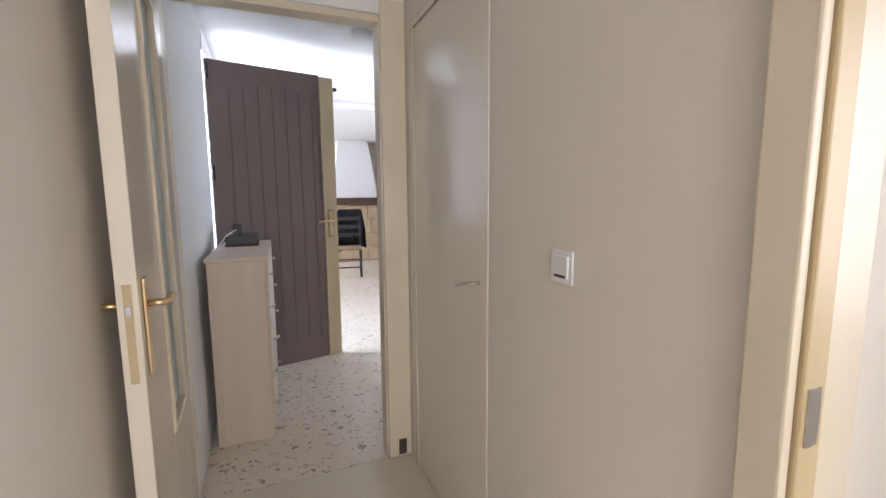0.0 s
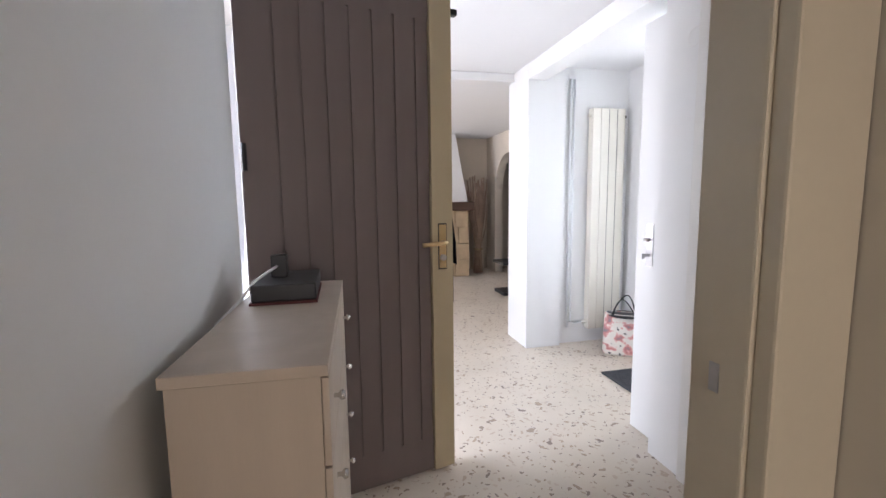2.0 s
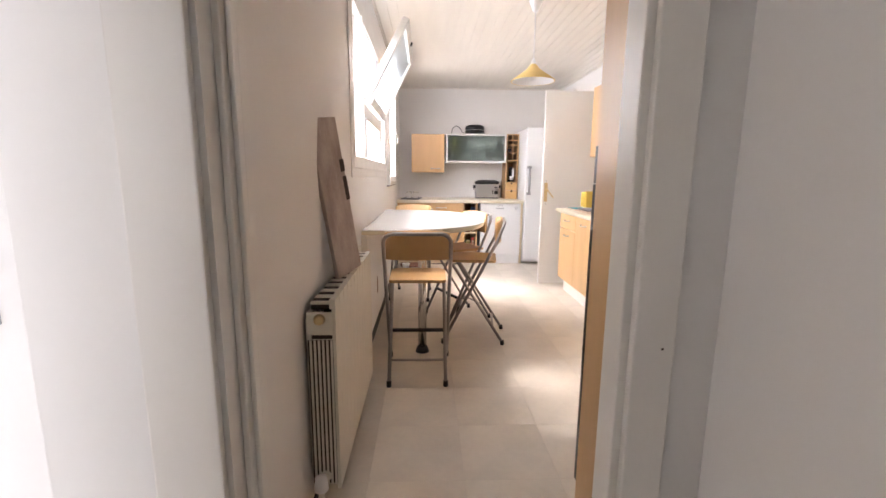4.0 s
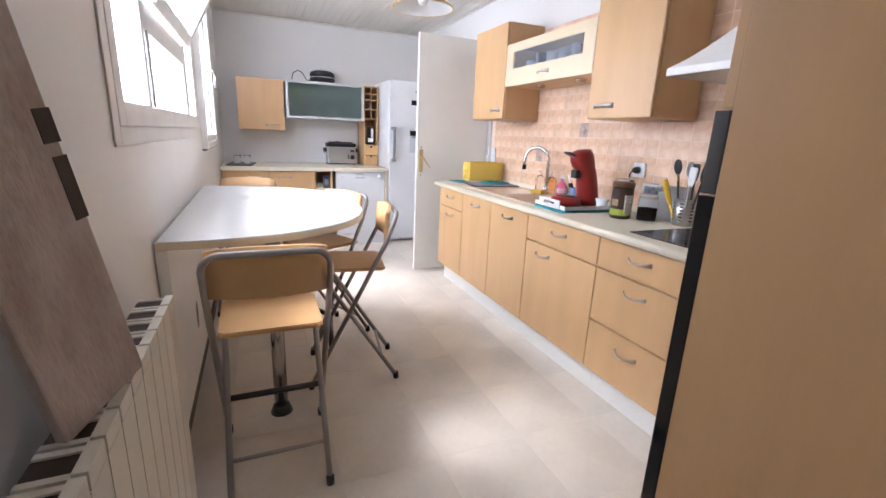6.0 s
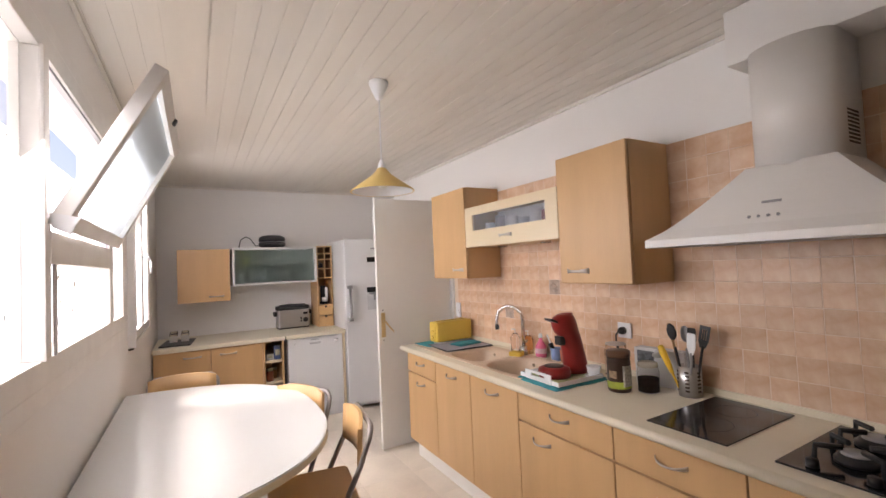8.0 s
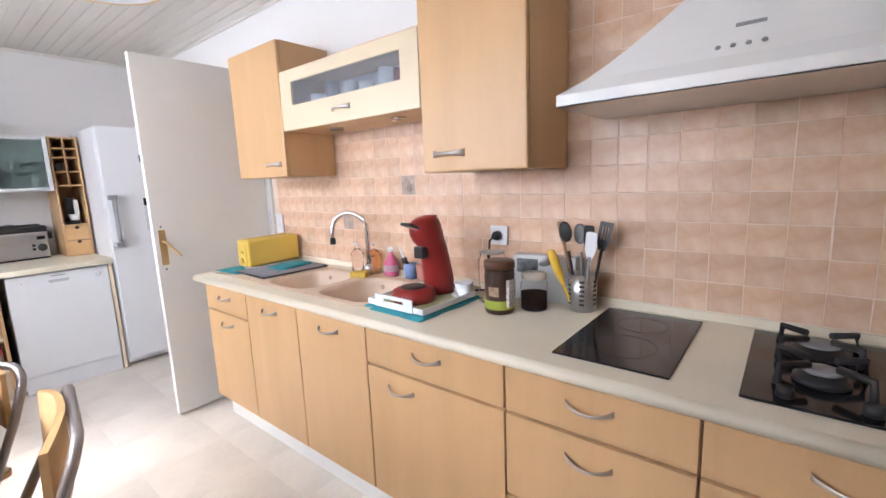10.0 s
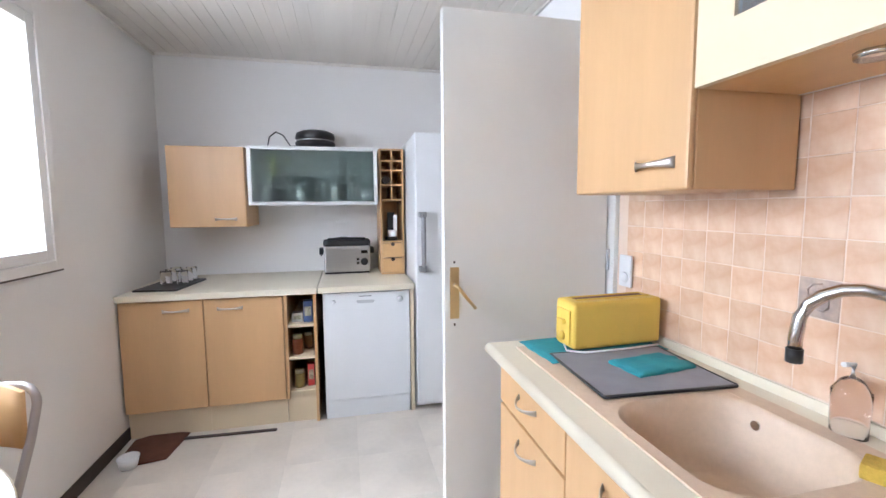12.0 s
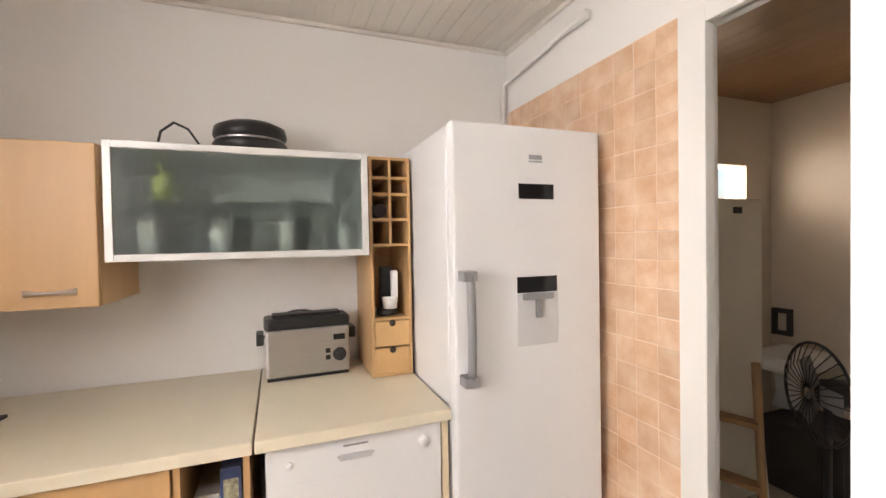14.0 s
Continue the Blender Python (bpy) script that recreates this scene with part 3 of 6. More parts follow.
part("rebate_strip", boxes((3.99, 4.945, 3.0, 3.02, 2.203, 2.2145), (4.936, 4.9495, 3.0, 3.02, 1.705, 2.2)), grey_plastic, win1, "grey weather strip in the sash rebate")
sash_pose = pose(3.985, 2.975, 1.725, rx=27.5)
sash = part("hopper_sash", turned(boxes(*ring(-0.03, 0.99, -0.02, 0.022, 0.0, 0.572, 0.052), bevel=0.004), sash_pose), window_paint, win1, "white sash tilted into the room")
ob = part("sash_pane", turned(boxes((0.023, 0.937, 0.0, 0.006, 0.053, 0.519)), sash_pose), sash_glass, sash, "frosted pane")
ob.visible_shadow = False
part("catch", turned(boxes((0.44, 0.47, -0.032, -0.02, 0.542, 0.567), bevel=0.003), sash_pose), black_plastic, sash)
part("stay_bracket", turned(prism([(-0.02, -0.025), (0.035, -0.025), (0.035, 0.02), (0.0, 0.045)], -0.012, 0.0, 0.002), sash_pose @ pose(-0.032, -0.02, 0.03, 0, 90, 0)), white_enamel, sash)

win2 = tagged(new("window_2"), "white casement window with two leaves and a lever", "window", kind="structure")
part("window_frame", boxes(*ring(5.64, 6.60, 2.96, 3.06, 1.14, 2.31, 0.045), bevel=0.004), window_paint, win2)
for a, b in ((5.687, 6.118), (6.122, 6.553)):
    lf = part("casement", boxes(*ring(a, b, 2.965, 3.03, 1.187, 2.263, 0.05), bevel=0.004), window_paint, win2)
    pane("pane", a + 0.05, b - 0.05, 1.237, 2.213, lf, 2.995)
part("window_lever", tube([(6.12, 2.965, 1.72), (6.12, 2.925, 1.72), (6.13, 2.915, 1.68), (6.135, 2.915, 1.6)], 0.009), white_enamel, win2)
part("window_sill", boxes((5.62, 6.63, 2.975, 3.0, 1.129, 1.139), bevel=0.003), skirting_dark, win2)

# glass blocks
gb = tagged(new("window_3"), "panel of square glass blocks beside the entrance", "window", kind="structure")
for i in range(4):
    for k in range(8):
        part("glass_block", boxes((2.86, 2.94, 3.76 + 0.215 * i, 3.96 + 0.215 * i, 0.61 + 0.199 * k, 0.80 + 0.199 * k), bevel=0.012), block_glass, gb)
part("mortar", boxes(*[(2.865, 2.935, 3.75, 4.62, 0.60 + 0.199 * k - 0.002, 0.609 + 0.199 * k) for k in range(9)], *[(2.865, 2.935, 3.962 + 0.215 * i, 3.974 + 0.215 * i, 0.6, 2.2) for i in range(3)]), wall_hall, gb)

# bright yard beyond the panes
glow = bpy.data.materials.new("bright_yard")
glow.use_nodes = True
gn = glow.node_tree
gn.nodes.remove(gn.nodes["Principled BSDF"])
em = gn.nodes.new("ShaderNodeEmission")
em.inputs[1].default_value = 5.2
co, n1, rp = gn.nodes.new("ShaderNodeTexCoord"), gn.nodes.new("ShaderNodeTexNoise"), gn.nodes.new("ShaderNodeValToRGB")
n1.inputs["Scale"].default_value, n1.inputs["Detail"].default_value = 5.0, 9
rp.color_ramp.elements[0].position, rp.color_ramp.elements[0].color = 0.38, (0.05, 0.056, 0.052, 1)
rp.color_ramp.elements[1].position, rp.color_ramp.elements[1].color = 0.47, (0.95, 0.98, 1.0, 1)
gn.links.new(co.outputs["Object"], n1.inputs[0])
gn.links.new(n1.outputs[0], rp.inputs[0])
gn.links.new(rp.outputs[0], em.inputs[0])
gn.links.new(em.outputs[0], gn.nodes["Material Output"].inputs[0])
structure("backdrop", boxes((3.25, 48.0, 5.2, 5.24, -0.12, 4.05)), glow, "bright hazy yard outside the windows", "backdrop")


# ---- kitchen units along the tiled wall ----
def bow_handle(parent, a, b, out, mat=None, r=0.006):
    # a flat bowed strap that widens towards both ends
    p, q, o = Vector(a), Vector(b), Vector(out)
    along, away = (q - p).normalized(), o.normalized()
    side = along.cross(away).normalized()
    bm, rings, n = bmesh.new(), [], 15
    for i in range(n):
        u = i / (n - 1)
        c = p.lerp(q, u) + o * math.sin(math.pi * u) ** 0.75
        w, th = r * (0.75 + 0.95 * abs(2 * u - 1) ** 2.2), 0.0035
        rings.append([bm.verts.new(c + side * (w * math.cos(k * math.pi / 4)) + away * (th * math.sin(k * math.pi / 4))) for k in range(8)])
    for f0, f1 in zip(rings, rings[1:]):
        for k in range(8):
            bm.faces.new((f0[k], f0[(k + 1) % 8], f1[(k + 1) % 8], f1[k])).smooth = True
    bm.faces.new(rings[0][::-1])
    bm.faces.new(rings[-1])
    bmesh.ops.recalc_face_normals(bm, faces=bm.faces[:])
    return part("handle", bm, mat or nickel, parent, "brushed steel bow handle")


def front(parent, name, x0, x1, z0, z1, handle_z, y=1.098, hw=0.13, hx=None):
    f = part(name, boxes((x0 + 0.003, x1 - 0.003, y, y + 0.02, z0 + 0.003, z1 - 0.003), bevel=0.003), beech, parent)
    c = (x0 + x1) / 2 if hx is None else hx
    bow_handle(f, (c - hw / 2, y + 0.02, handle_z), (c + hw / 2, y + 0.02, handle_z - 0.003), (0, 0.034, -0.006))
    return f


for x0, x1, kind in ((5.20, 5.68, "drawer_door"), (4.735, 5.20, "door"), (4.26, 4.735, "door"), (3.635, 4.26, "drawer_pan"), (3.12, 3.635, "drawers"), (2.61, 3.12, "drawers"), (2.0, 2.61, "drawers")):
    u = thing("base_cabinet", "beech veneer kitchen base unit with steel bow handles", "cabinet", group="base units along the tiled wall")
    part("body", boxes((x0 + 0.001, x1 - 0.001, 0.53, 1.095, 0.15, 0.70 if kind == "door" else 0.864)), beech, u)
    part("plinth", boxes((x0 + 0.001, x1 - 0.001, 1.03, 1.046, 0.0, 0.149)), white_paint, u, "white plinth board")
    if kind == "door":
        front(u, "door", x0, x1, 0.155, 0.862, 0.80)
    else:
        front(u, "drawer", x0, x1, 0.71, 0.862, 0.80)
        if kind == "drawers":
            front(u, "drawer", x0, x1, 0.43, 0.705, 0.64)
            front(u, "drawer", x0, x1, 0.155, 0.425, 0.345)
        else:
            front(u, "door", x0, x1, 0.155, 0.705, 0.645, hx=(x0 + x1) / 2 + (0.13 if kind == "drawer_pan" else 0.0))

wt = thing("worktop", "cream laminate worktop along the tiled wall", "worktop")
bm = bmesh.new()
wx, wy = (2.0, 4.30, 5.19, 5.746), (0.53, 0.61, 1.055, 1.138)
gv = {(i, j, k): bm.verts.new((wx[i], wy[j], z)) for i in range(4) for j in range(4) for k, z in enumerate((0.866, 0.905))}
for i in range(3):
    for j in range(3):
        if (i, j) != (1, 1):
            for k in (0, 1):
                bm.faces.new([gv[a, b, k] for a, b in ((i, j), (i + 1, j), (i + 1, j + 1), (i, j + 1))])
for i in range(3):
    for j in (0, 3):
        bm.faces.new([gv[i, j, 0], gv[i + 1, j, 0], gv[i + 1, j, 1], gv[i, j, 1]])
        bm.faces.new([gv[j, i, 0], gv[j, i + 1, 0], gv[j, i + 1, 1], gv[j, i, 1]])
for a, b in (((1, 1), (2, 1)), ((2, 1), (2, 2)), ((2, 2), (1, 2)), ((1, 2), (1, 1))):
    bm.faces.new([gv[a[0], a[1], 0], gv[b[0], b[1], 0], gv[b[0], b[1], 1], gv[a[0], a[1], 1]])
bmesh.ops.recalc_face_normals(bm, faces=bm.faces[:])
part("slab", bm, laminate, wt)
part("nosing", tube([(2.0, 1.138, 0.8855), (5.746, 1.138, 0.8855)], 0.0195, 12), laminate, wt)
part("upstand", boxes((2.0, 5.74, 0.5265, 0.536, 0.9055, 0.935), bevel=0.003), laminate, wt)

# sink
sk = thing("kitchen_sink", "pink-beige granite double sink with drainer", "sink")
bm = bmesh.new()
X0, X1, Y0, Y1, ZT = 4.29, 5.66, 0.60, 1.065, 0.911
bowls = [(4.33, 4.735), (4.79, 5.175)]
by0, by1 = 0.655, 1.035
for s in ((X0, bowls[0][0], Y0, Y1), (bowls[0][1], bowls[1][0], Y0, Y1), (bowls[1][1], X1, Y0, Y1), (bowls[0][0], bowls[0][1], Y0, by0), (bowls[0][0], bowls[0][1], by1, Y1), (bowls[1][0], bowls[1][1], Y0, by0), (bowls[1][0], bowls[1][1], by1, Y1)):
    add_box(bm, *s, 0.906, ZT)
part("rim", bm, granite, sk)


def bowl(x0, x1, y0, y1, top, deep):
    bm = bmesh.new()
    rings = []
    for inset, z, rad in ((0.0, top, 0.1), (0.008, top - 0.006, 0.1), (0.014, top - 0.025, 0.1), (0.026, top - deep + 0.045, 0.1), (0.045, top - deep + 0.012, 0.09), (0.075, top - deep, 0.07)):
        a0, a1, b0, b1 = x0 + inset, x1 - inset, y0 + inset, y1 - inset
        loop = []
        for cx, cy, st in ((a1 - rad, b1 - rad, 0), (a0 + rad, b1 - rad, 90), (a0 + rad, b0 + rad, 180), (a1 - rad, b0 + rad, 270)):
            for k in range(6):
                t = radians(st + 18 * k)
                loop.append(bm.verts.new((cx + rad * math.cos(t), cy + rad * math.sin(t), z)))
        rings.append(loop)
    for a, b in zip(rings, rings[1:]):
        for k in range(24):
            f = bm.faces.new((a[k], a[(k + 1) % 24], b[(k + 1) % 24], b[k]))
            f.smooth = True
    bm.faces.new(rings[-1])
    outer = [bm.verts.new(p) for p in ((x1, y1, top), (x0, y1, top), (x0, y0, top), (x1, y0, top))]
    for q in range(4):
        for k in range(5):
            bm.faces.new((outer[q], rings[0][6 * q + k], rings[0][6 * q + k + 1]))
    bmesh.ops.recalc_face_normals(bm, faces=bm.faces[:])
    return bm


for a, b in bowls:
    bw = part("bowl", bowl(a, b, by0, by1, ZT - 0.0005, 0.17), granite, sk)
    part("overflow", tube([(b - 0.11, by0 + 0.012, 0.868), (b - 0.11, by0 + 0.021, 0.868)], 0.012, 12), chrome, bw)
    part("drain", lathe([(0, 0.003), (0.035, 0.003), (0.04, 0)], (a + b) / 2, 0.84, ZT - 0.17), chrome, bw)
part("drainer_rib", boxes(*[(5.22 + 0.06 * i, 5.235 + 0.06 * i, 0.66, 1.0, 0.911, 0.9125) for i in range(7)]), granite, sk)

fa = thing("kitchen_tap", "chrome swan-neck mixer tap at the sink", "tap", pose(4.772, 0.628, 0.911))
part("tap_base", lathe([(0.0, 0.06), (0.022, 0.06), (0.024, 0.0), (0.0, 0)], 0, 0, 0, 16), chrome, fa)
pts = [(0, 0, 0.05), (0, 0, 0.24)] + [(0.085 * (1 - math.cos(math.pi * i / 10)), 0.05 * (1 - math.cos(math.pi * i / 10)), 0.24 + 0.1 * math.sin(math.pi * i / 10)) for i in range(1, 10)] + [(0.17, 0.10, 0.22), (0.17, 0.10, 0.2)]
part("spout", tube(pts, 0.013, 10), chrome, fa)
part("nozzle", tube([(0.17, 0.10, 0.2), (0.17, 0.10, 0.17)], 0.016, 10), black_plastic, fa)
part("lever", tube([(0.0, 0.0, 0.08), (-0.05, 0.02, 0.1), (-0.075, 0.03, 0.115)], 0.007), chrome, fa)

# hobs
ch = thing("ceramic_hob", "black glass ceramic hob set in the worktop", "hob")
part("glass_plate", boxes((3.20, 3.505, 0.57, 1.07, 0.9055, 0.911), bevel=0.002), black_glass, ch)
for y, r in ((0.71, 0.075), (0.92, 0.09)):
    part("cooking_zone", lathe([(r, 0.0), (r + 0.0004, 0.0003), (r + 0.001, 0.0003), (r + 0.0014, 0.0)], 3.352, y, 0.911, 32), black_plastic, ch)
gh = thing("gas_hob", "black two-burner gas hob with pan supports", "hob")
part("glass_plate", boxes((2.765, 3.06, 0.57, 1.07, 0.9055, 0.912), bevel=0.002), black_glass, gh)
for y, r in ((0.705, 0.064), (0.90, 0.054)):
    bn = part("burner", lathe([(0, 0.025), (r * 0.8, 0.025), (r * 0.85, 0.014), (r, 0.012), (r, 0), (0, 0)], 2.915, y, 0.912), black_plastic, gh)
    part("burner_cap", lathe([(0, 0.033), (r * 0.6, 0.033), (r * 0.7, 0.0255), (0, 0.0255)], 2.915, y, 0.912), grey_plastic, bn)
    for k in range(4):
        d = radians(45 + 90 * k)
        part("pan_support", tube([(2.915 + 0.035 * math.cos(d), y + 0.035 * math.sin(d), 0.958), (2.915 + 0.11 * math.cos(d), y + 0.09 * math.sin(d), 0.958), (2.915 + 0.115 * math.cos(d), y + 0.095 * math.sin(d), 0.913)], 0.009, 6), black_plastic, gh)
for y in (0.99, 1.03):
    part("knob", lathe([(0, 0.022), (0.016, 0.022), (0.018, 0), (0, 0)], 2.84 + (y - 0.99) * 3.5, 1.025, 0.912, 14), black_plastic, gh)

# cooker hood
hd = thing("cooker_hood", "white pyramid cooker hood with round-fronted chimney", "cooker hood")
bm = bmesh.new()
lv = [(2.655, 3.545, 0.53, 0.955, 1.60), (2.655, 3.545, 0.53, 0.955, 1.632), (2.94, 3.215, 0.53, 0.79, 1.885)]
rings = [[bm.verts.new(p) for p in ((a, c, z), (b, c, z), (b, d, z), (a, d, z))] for a, b, c, d, z in lv]
# gently hollow flanks
steps = 7
body = [rings[0], rings[1]]
for i in range(1, steps):
    t = i / steps
    e = t ** 0.8
    p, q = lv[1], lv[2]
    a, b, c, d = [p[k] + (q[k] - p[k]) * e for k in range(4)]
    z = p[4] + (q[4] - p[4]) * t
    body.append([bm.verts.new(v) for v in ((a, c, z), (b, c, z), (b, d, z), (a, d, z))])
body.append(rings[2])
for u, v in zip(body, body[1:]):
    for k in range(4):
        bm.faces.new((u[k], u[(k + 1) % 4], v[(k + 1) % 4], v[k]))
bm.faces.new(rings[2])
bmesh.ops.recalc_face_normals(bm, faces=bm.faces[:])
part("canopy", bm, hood_white, hd)
part("filter", boxes((2.70, 3.50, 0.56, 0.92, 1.604, 1.612), (2.655, 3.545, 0.53, 0.955, 1.6, 1.603)), steel, hd, "steel grease filter")
cm = part("chimney", prism([(2.94, 0.53), (2.94, 0.70)] + [(3.0775 - 0.1375 * math.cos(math.pi * k / 18), 0.70 + 0.095 * math.sin(math.pi * k / 18)) for k in range(1, 18)] + [(3.215, 0.70), (3.215, 0.53)], 1.872, 2.329), hood_white, hd)
for f in cm.data.polygons:
    f.use_smooth = abs(f.normal.z) < 0.5 and f.center.y > 0.6
for i in range(9):
    part("vent_slot", boxes((2.9385, 2.9395, 0.58, 0.68, 1.93 + 0.014 * i, 1.937 + 0.014 * i)), gap_shade, cm)
for i in range(4):
    part("button", turned(lathe([(0, 0.003), (0.005, 0.003), (0.006, 0), (0, 0)], 0, 0, 0, 10), pose(3.16 - 0.03 * i, 0.906, 1.692, -58)), grey_plastic, hd)
part("badge", turned(boxes((-0.03, 0.03, -0.005, 0.005, 0, 0.002)), pose(3.10, 0.875, 1.742, -55)), grey_plastic, hd)

# wall cabinets
def wall_unit(x0, x1, z0, z1, y1, handle_x):
    u = thing("wall_cabinet", "beech veneer wall cabinet with steel bow handle", "cabinet", group="wall cabinets over the sink")
    part("body", boxes((x0, x1, 0.53, y1 - 0.021, z0, z1), bevel=0.002), beech, u)
    d = part("door", boxes((x0 + 0.001, x1 - 0.001, y1 - 0.02, y1, z0 + 0.001, z1 - 0.001), bevel=0.008), beech, u)
    bow_handle(d, (handle_x - 0.075, y1, z0 + 0.07), (handle_x + 0.075, y1, z0 + 0.07), (0, 0.03, -0.002), r=0.009)
    return u


wall_unit(5.122, 5.637, 1.455, 2.155, 0.855, 5.24)
wall_unit(3.69, 4.15, 1.435, 2.135, 0.855, 4.02)
u = thing("wall_cabinet", "cream flap wall cabinet with a smoked glass strip", "cabinet")
FX0, FX1, FZ0, FZ1 = 4.153, 5.119, 1.69, 1.985
for nm, sp in (("back_panel", (FX0, FX1, 0.53, 0.545, FZ0, FZ1)), ("bottom_panel", (FX0, FX1, 0.5455, 0.83, FZ0, FZ0 + 0.018)), ("top_panel", (FX0, FX1, 0.5455, 0.83, FZ1 - 0.018, FZ1)), ("side_panel", (FX0, FX0 + 0.018, 0.5455, 0.83, FZ0 + 0.0185, FZ1 - 0.0185)), ("side_panel", (FX1 - 0.018, FX1, 0.5455, 0.83, FZ0 + 0.0185, FZ1 - 0.0185))):
    part(nm, boxes(sp), white_enamel if nm == "back_panel" else beech_flat, u)
fl = part("flap", boxes((FX0 + 0.002, FX0 + 0.10, 0.832, 0.852, FZ0, FZ1), (FX1 - 0.10, FX1 - 0.002, 0.832, 0.852, FZ0, FZ1), (FX0 + 0.10, FX1 - 0.10, 0.832, 0.852, FZ0, FZ0 + 0.12), (FX0 + 0.10, FX1 - 0.10, 0.832, 0.852, FZ1 - 0.06, FZ1)), birch, u, "pale cream flap front")
part("glass_strip", boxes((FX0 + 0.10, FX1 - 0.10, 0.838, 0.843, FZ0 + 0.12, FZ1 - 0.06)), smoked, fl, "smoked glass strip")
bow_handle(fl, (4.57, 0.852, 1.752), (4.70, 0.852, 1.752), (0, 0.03, -0.002), r=0.008)
for x in (4.40, 4.84):
    part("spotlight", lathe([(0, -0.002), (0.022, -0.002), (0.034, -0.012), (0.036, 0.0), (0, 0.0)], x, 0.72, FZ0, 18), chrome, u, "small chrome spotlight")
for i, (x, c) in enumerate(((4.27, white_enamel), (4.33, red_plastic), (4.42, white_enamel), (4.55, white_enamel), (4.66, white_enamel), (4.80, grey_plastic), (4.92, white_enamel))):
    g = thing("cup", "cup standing inside the flap cabinet", "cup", group="cups in the flap cabinet")
    part("bowl", lathe([(0.0, 0.004), (0.028, 0.004), (0.034, 0.15 + 0.02 * (i % 3)), (0.037, 0.15 + 0.02 * (i % 3)), (0.032, 0.0), (0, 0)], x, 0.76, FZ0 + 0.019, 14), c, g)

# pendant lamp
pl = thing("pendant_lamp", "yellow enamel cone pendant lamp with white inside", "lamp", pose(4.495, 1.765, 0))
part("ceiling_rose", lathe([(0, CEIL), (0.052, CEIL), (0.05, CEIL - 0.02), (0.02, CEIL - 0.09), (0.008, CEIL - 0.1), (0, CEIL - 0.1)], seg=20), white_enamel, pl)
part("cord", tube([(0, 0, CEIL - 0.09), (0, 0, 2.1)], 0.004, 6), white_enamel, pl)
sh = part("shade", lathe([(0.018, 2.10), (0.05, 2.06), (0.168, 1.975), (0.169, 1.97), (0.163, 1.972), (0.047, 2.052), (0.016, 2.085)], seg=32), lamp_yellow, pl, "yellow enamel cone shade")
part("shade_lining", lathe([(0.161, 1.9705), (0.046, 2.0505), (0.014, 2.078)], seg=32), white_enamel, sh)
part("shade_collar", lathe([(0.006, 2.14), (0.012, 2.13), (0.022, 2.098), (0.022, 2.09), (0, 2.09)], seg=16), white_enamel, pl)
part("bulb", lathe([(0, 1.985), (0.02, 1.99), (0.029, 2.01), (0.024, 2.035), (0.012, 2.06), (0, 2.065)], seg=16), glass("bulb_glass", (1, 1, 1), 0.3, 0.6), pl)

# ---- table and stools ----
tb = thing("dining_table", "cream bar-height half-oval table fixed to the wall", "table")
N, CX, A, Bq = 48, 4.58, 0.835, 0.87
outline = []
for i in range(N + 1):
    t = math.pi * i / N
    c, sn = math.cos(t), math.sin(t)
    outline.append((CX + A * math.copysign(abs(c) ** (2 / 2.5), c), 2.993 - Bq * abs(sn) ** (2 / 2.5)))
part("tabletop", prism(outline[::-1], 0.873, 0.905, 0.004), table_top_mat, tb)
bm = bmesh.new()
lo = [bm.verts.new((x + (0.002 if x > CX else -0.002), y - 0.002, 0.876)) for x, y in outline]
hi = [bm.verts.new((x + (0.002 if x > CX else -0.002), y - 0.002, 0.901)) for x, y in outline]
for i in range(N):
    bm.faces.new((lo[i], lo[i + 1], hi[i + 1], hi[i]))
part("edge_band", bm, laminate, tb, "cream laminate edge band")
part("leg", tube([(3.98, 2.61, 0.035), (3.98, 2.61, 0.872)], 0.03, 16), chrome, tb, "chrome table leg")
part("foot", lathe([(0, 0.04), (0.035, 0.04), (0.05, 0.0), (0, 0)], 3.98, 2.61, 0), black_plastic, tb)
part("wall_batten", boxes((4.80, 5.36, 2.955, 2.992, 0.80, 0.872)), beech_flat, tb)
wp = thing("wall_panel", "white panel fixed to the wall under the table", "panel")
part("board", boxes((3.752, 4.78, 2.957, 2.9965, 0.17, 0.871), bevel=0.003), white_paint, wp)
part("grip_hole", turned(lathe([(0, 0.001), (0.05, 0.001), (0.05, 0), (0, 0)], seg=20), pose(4.27, 2.957, 0.42, 90) @ Matrix.Diagonal((0.6, 1.4, 1, 1))), material("brown_stain", (0.3, 0.18, 0.1), 0.7), wp)


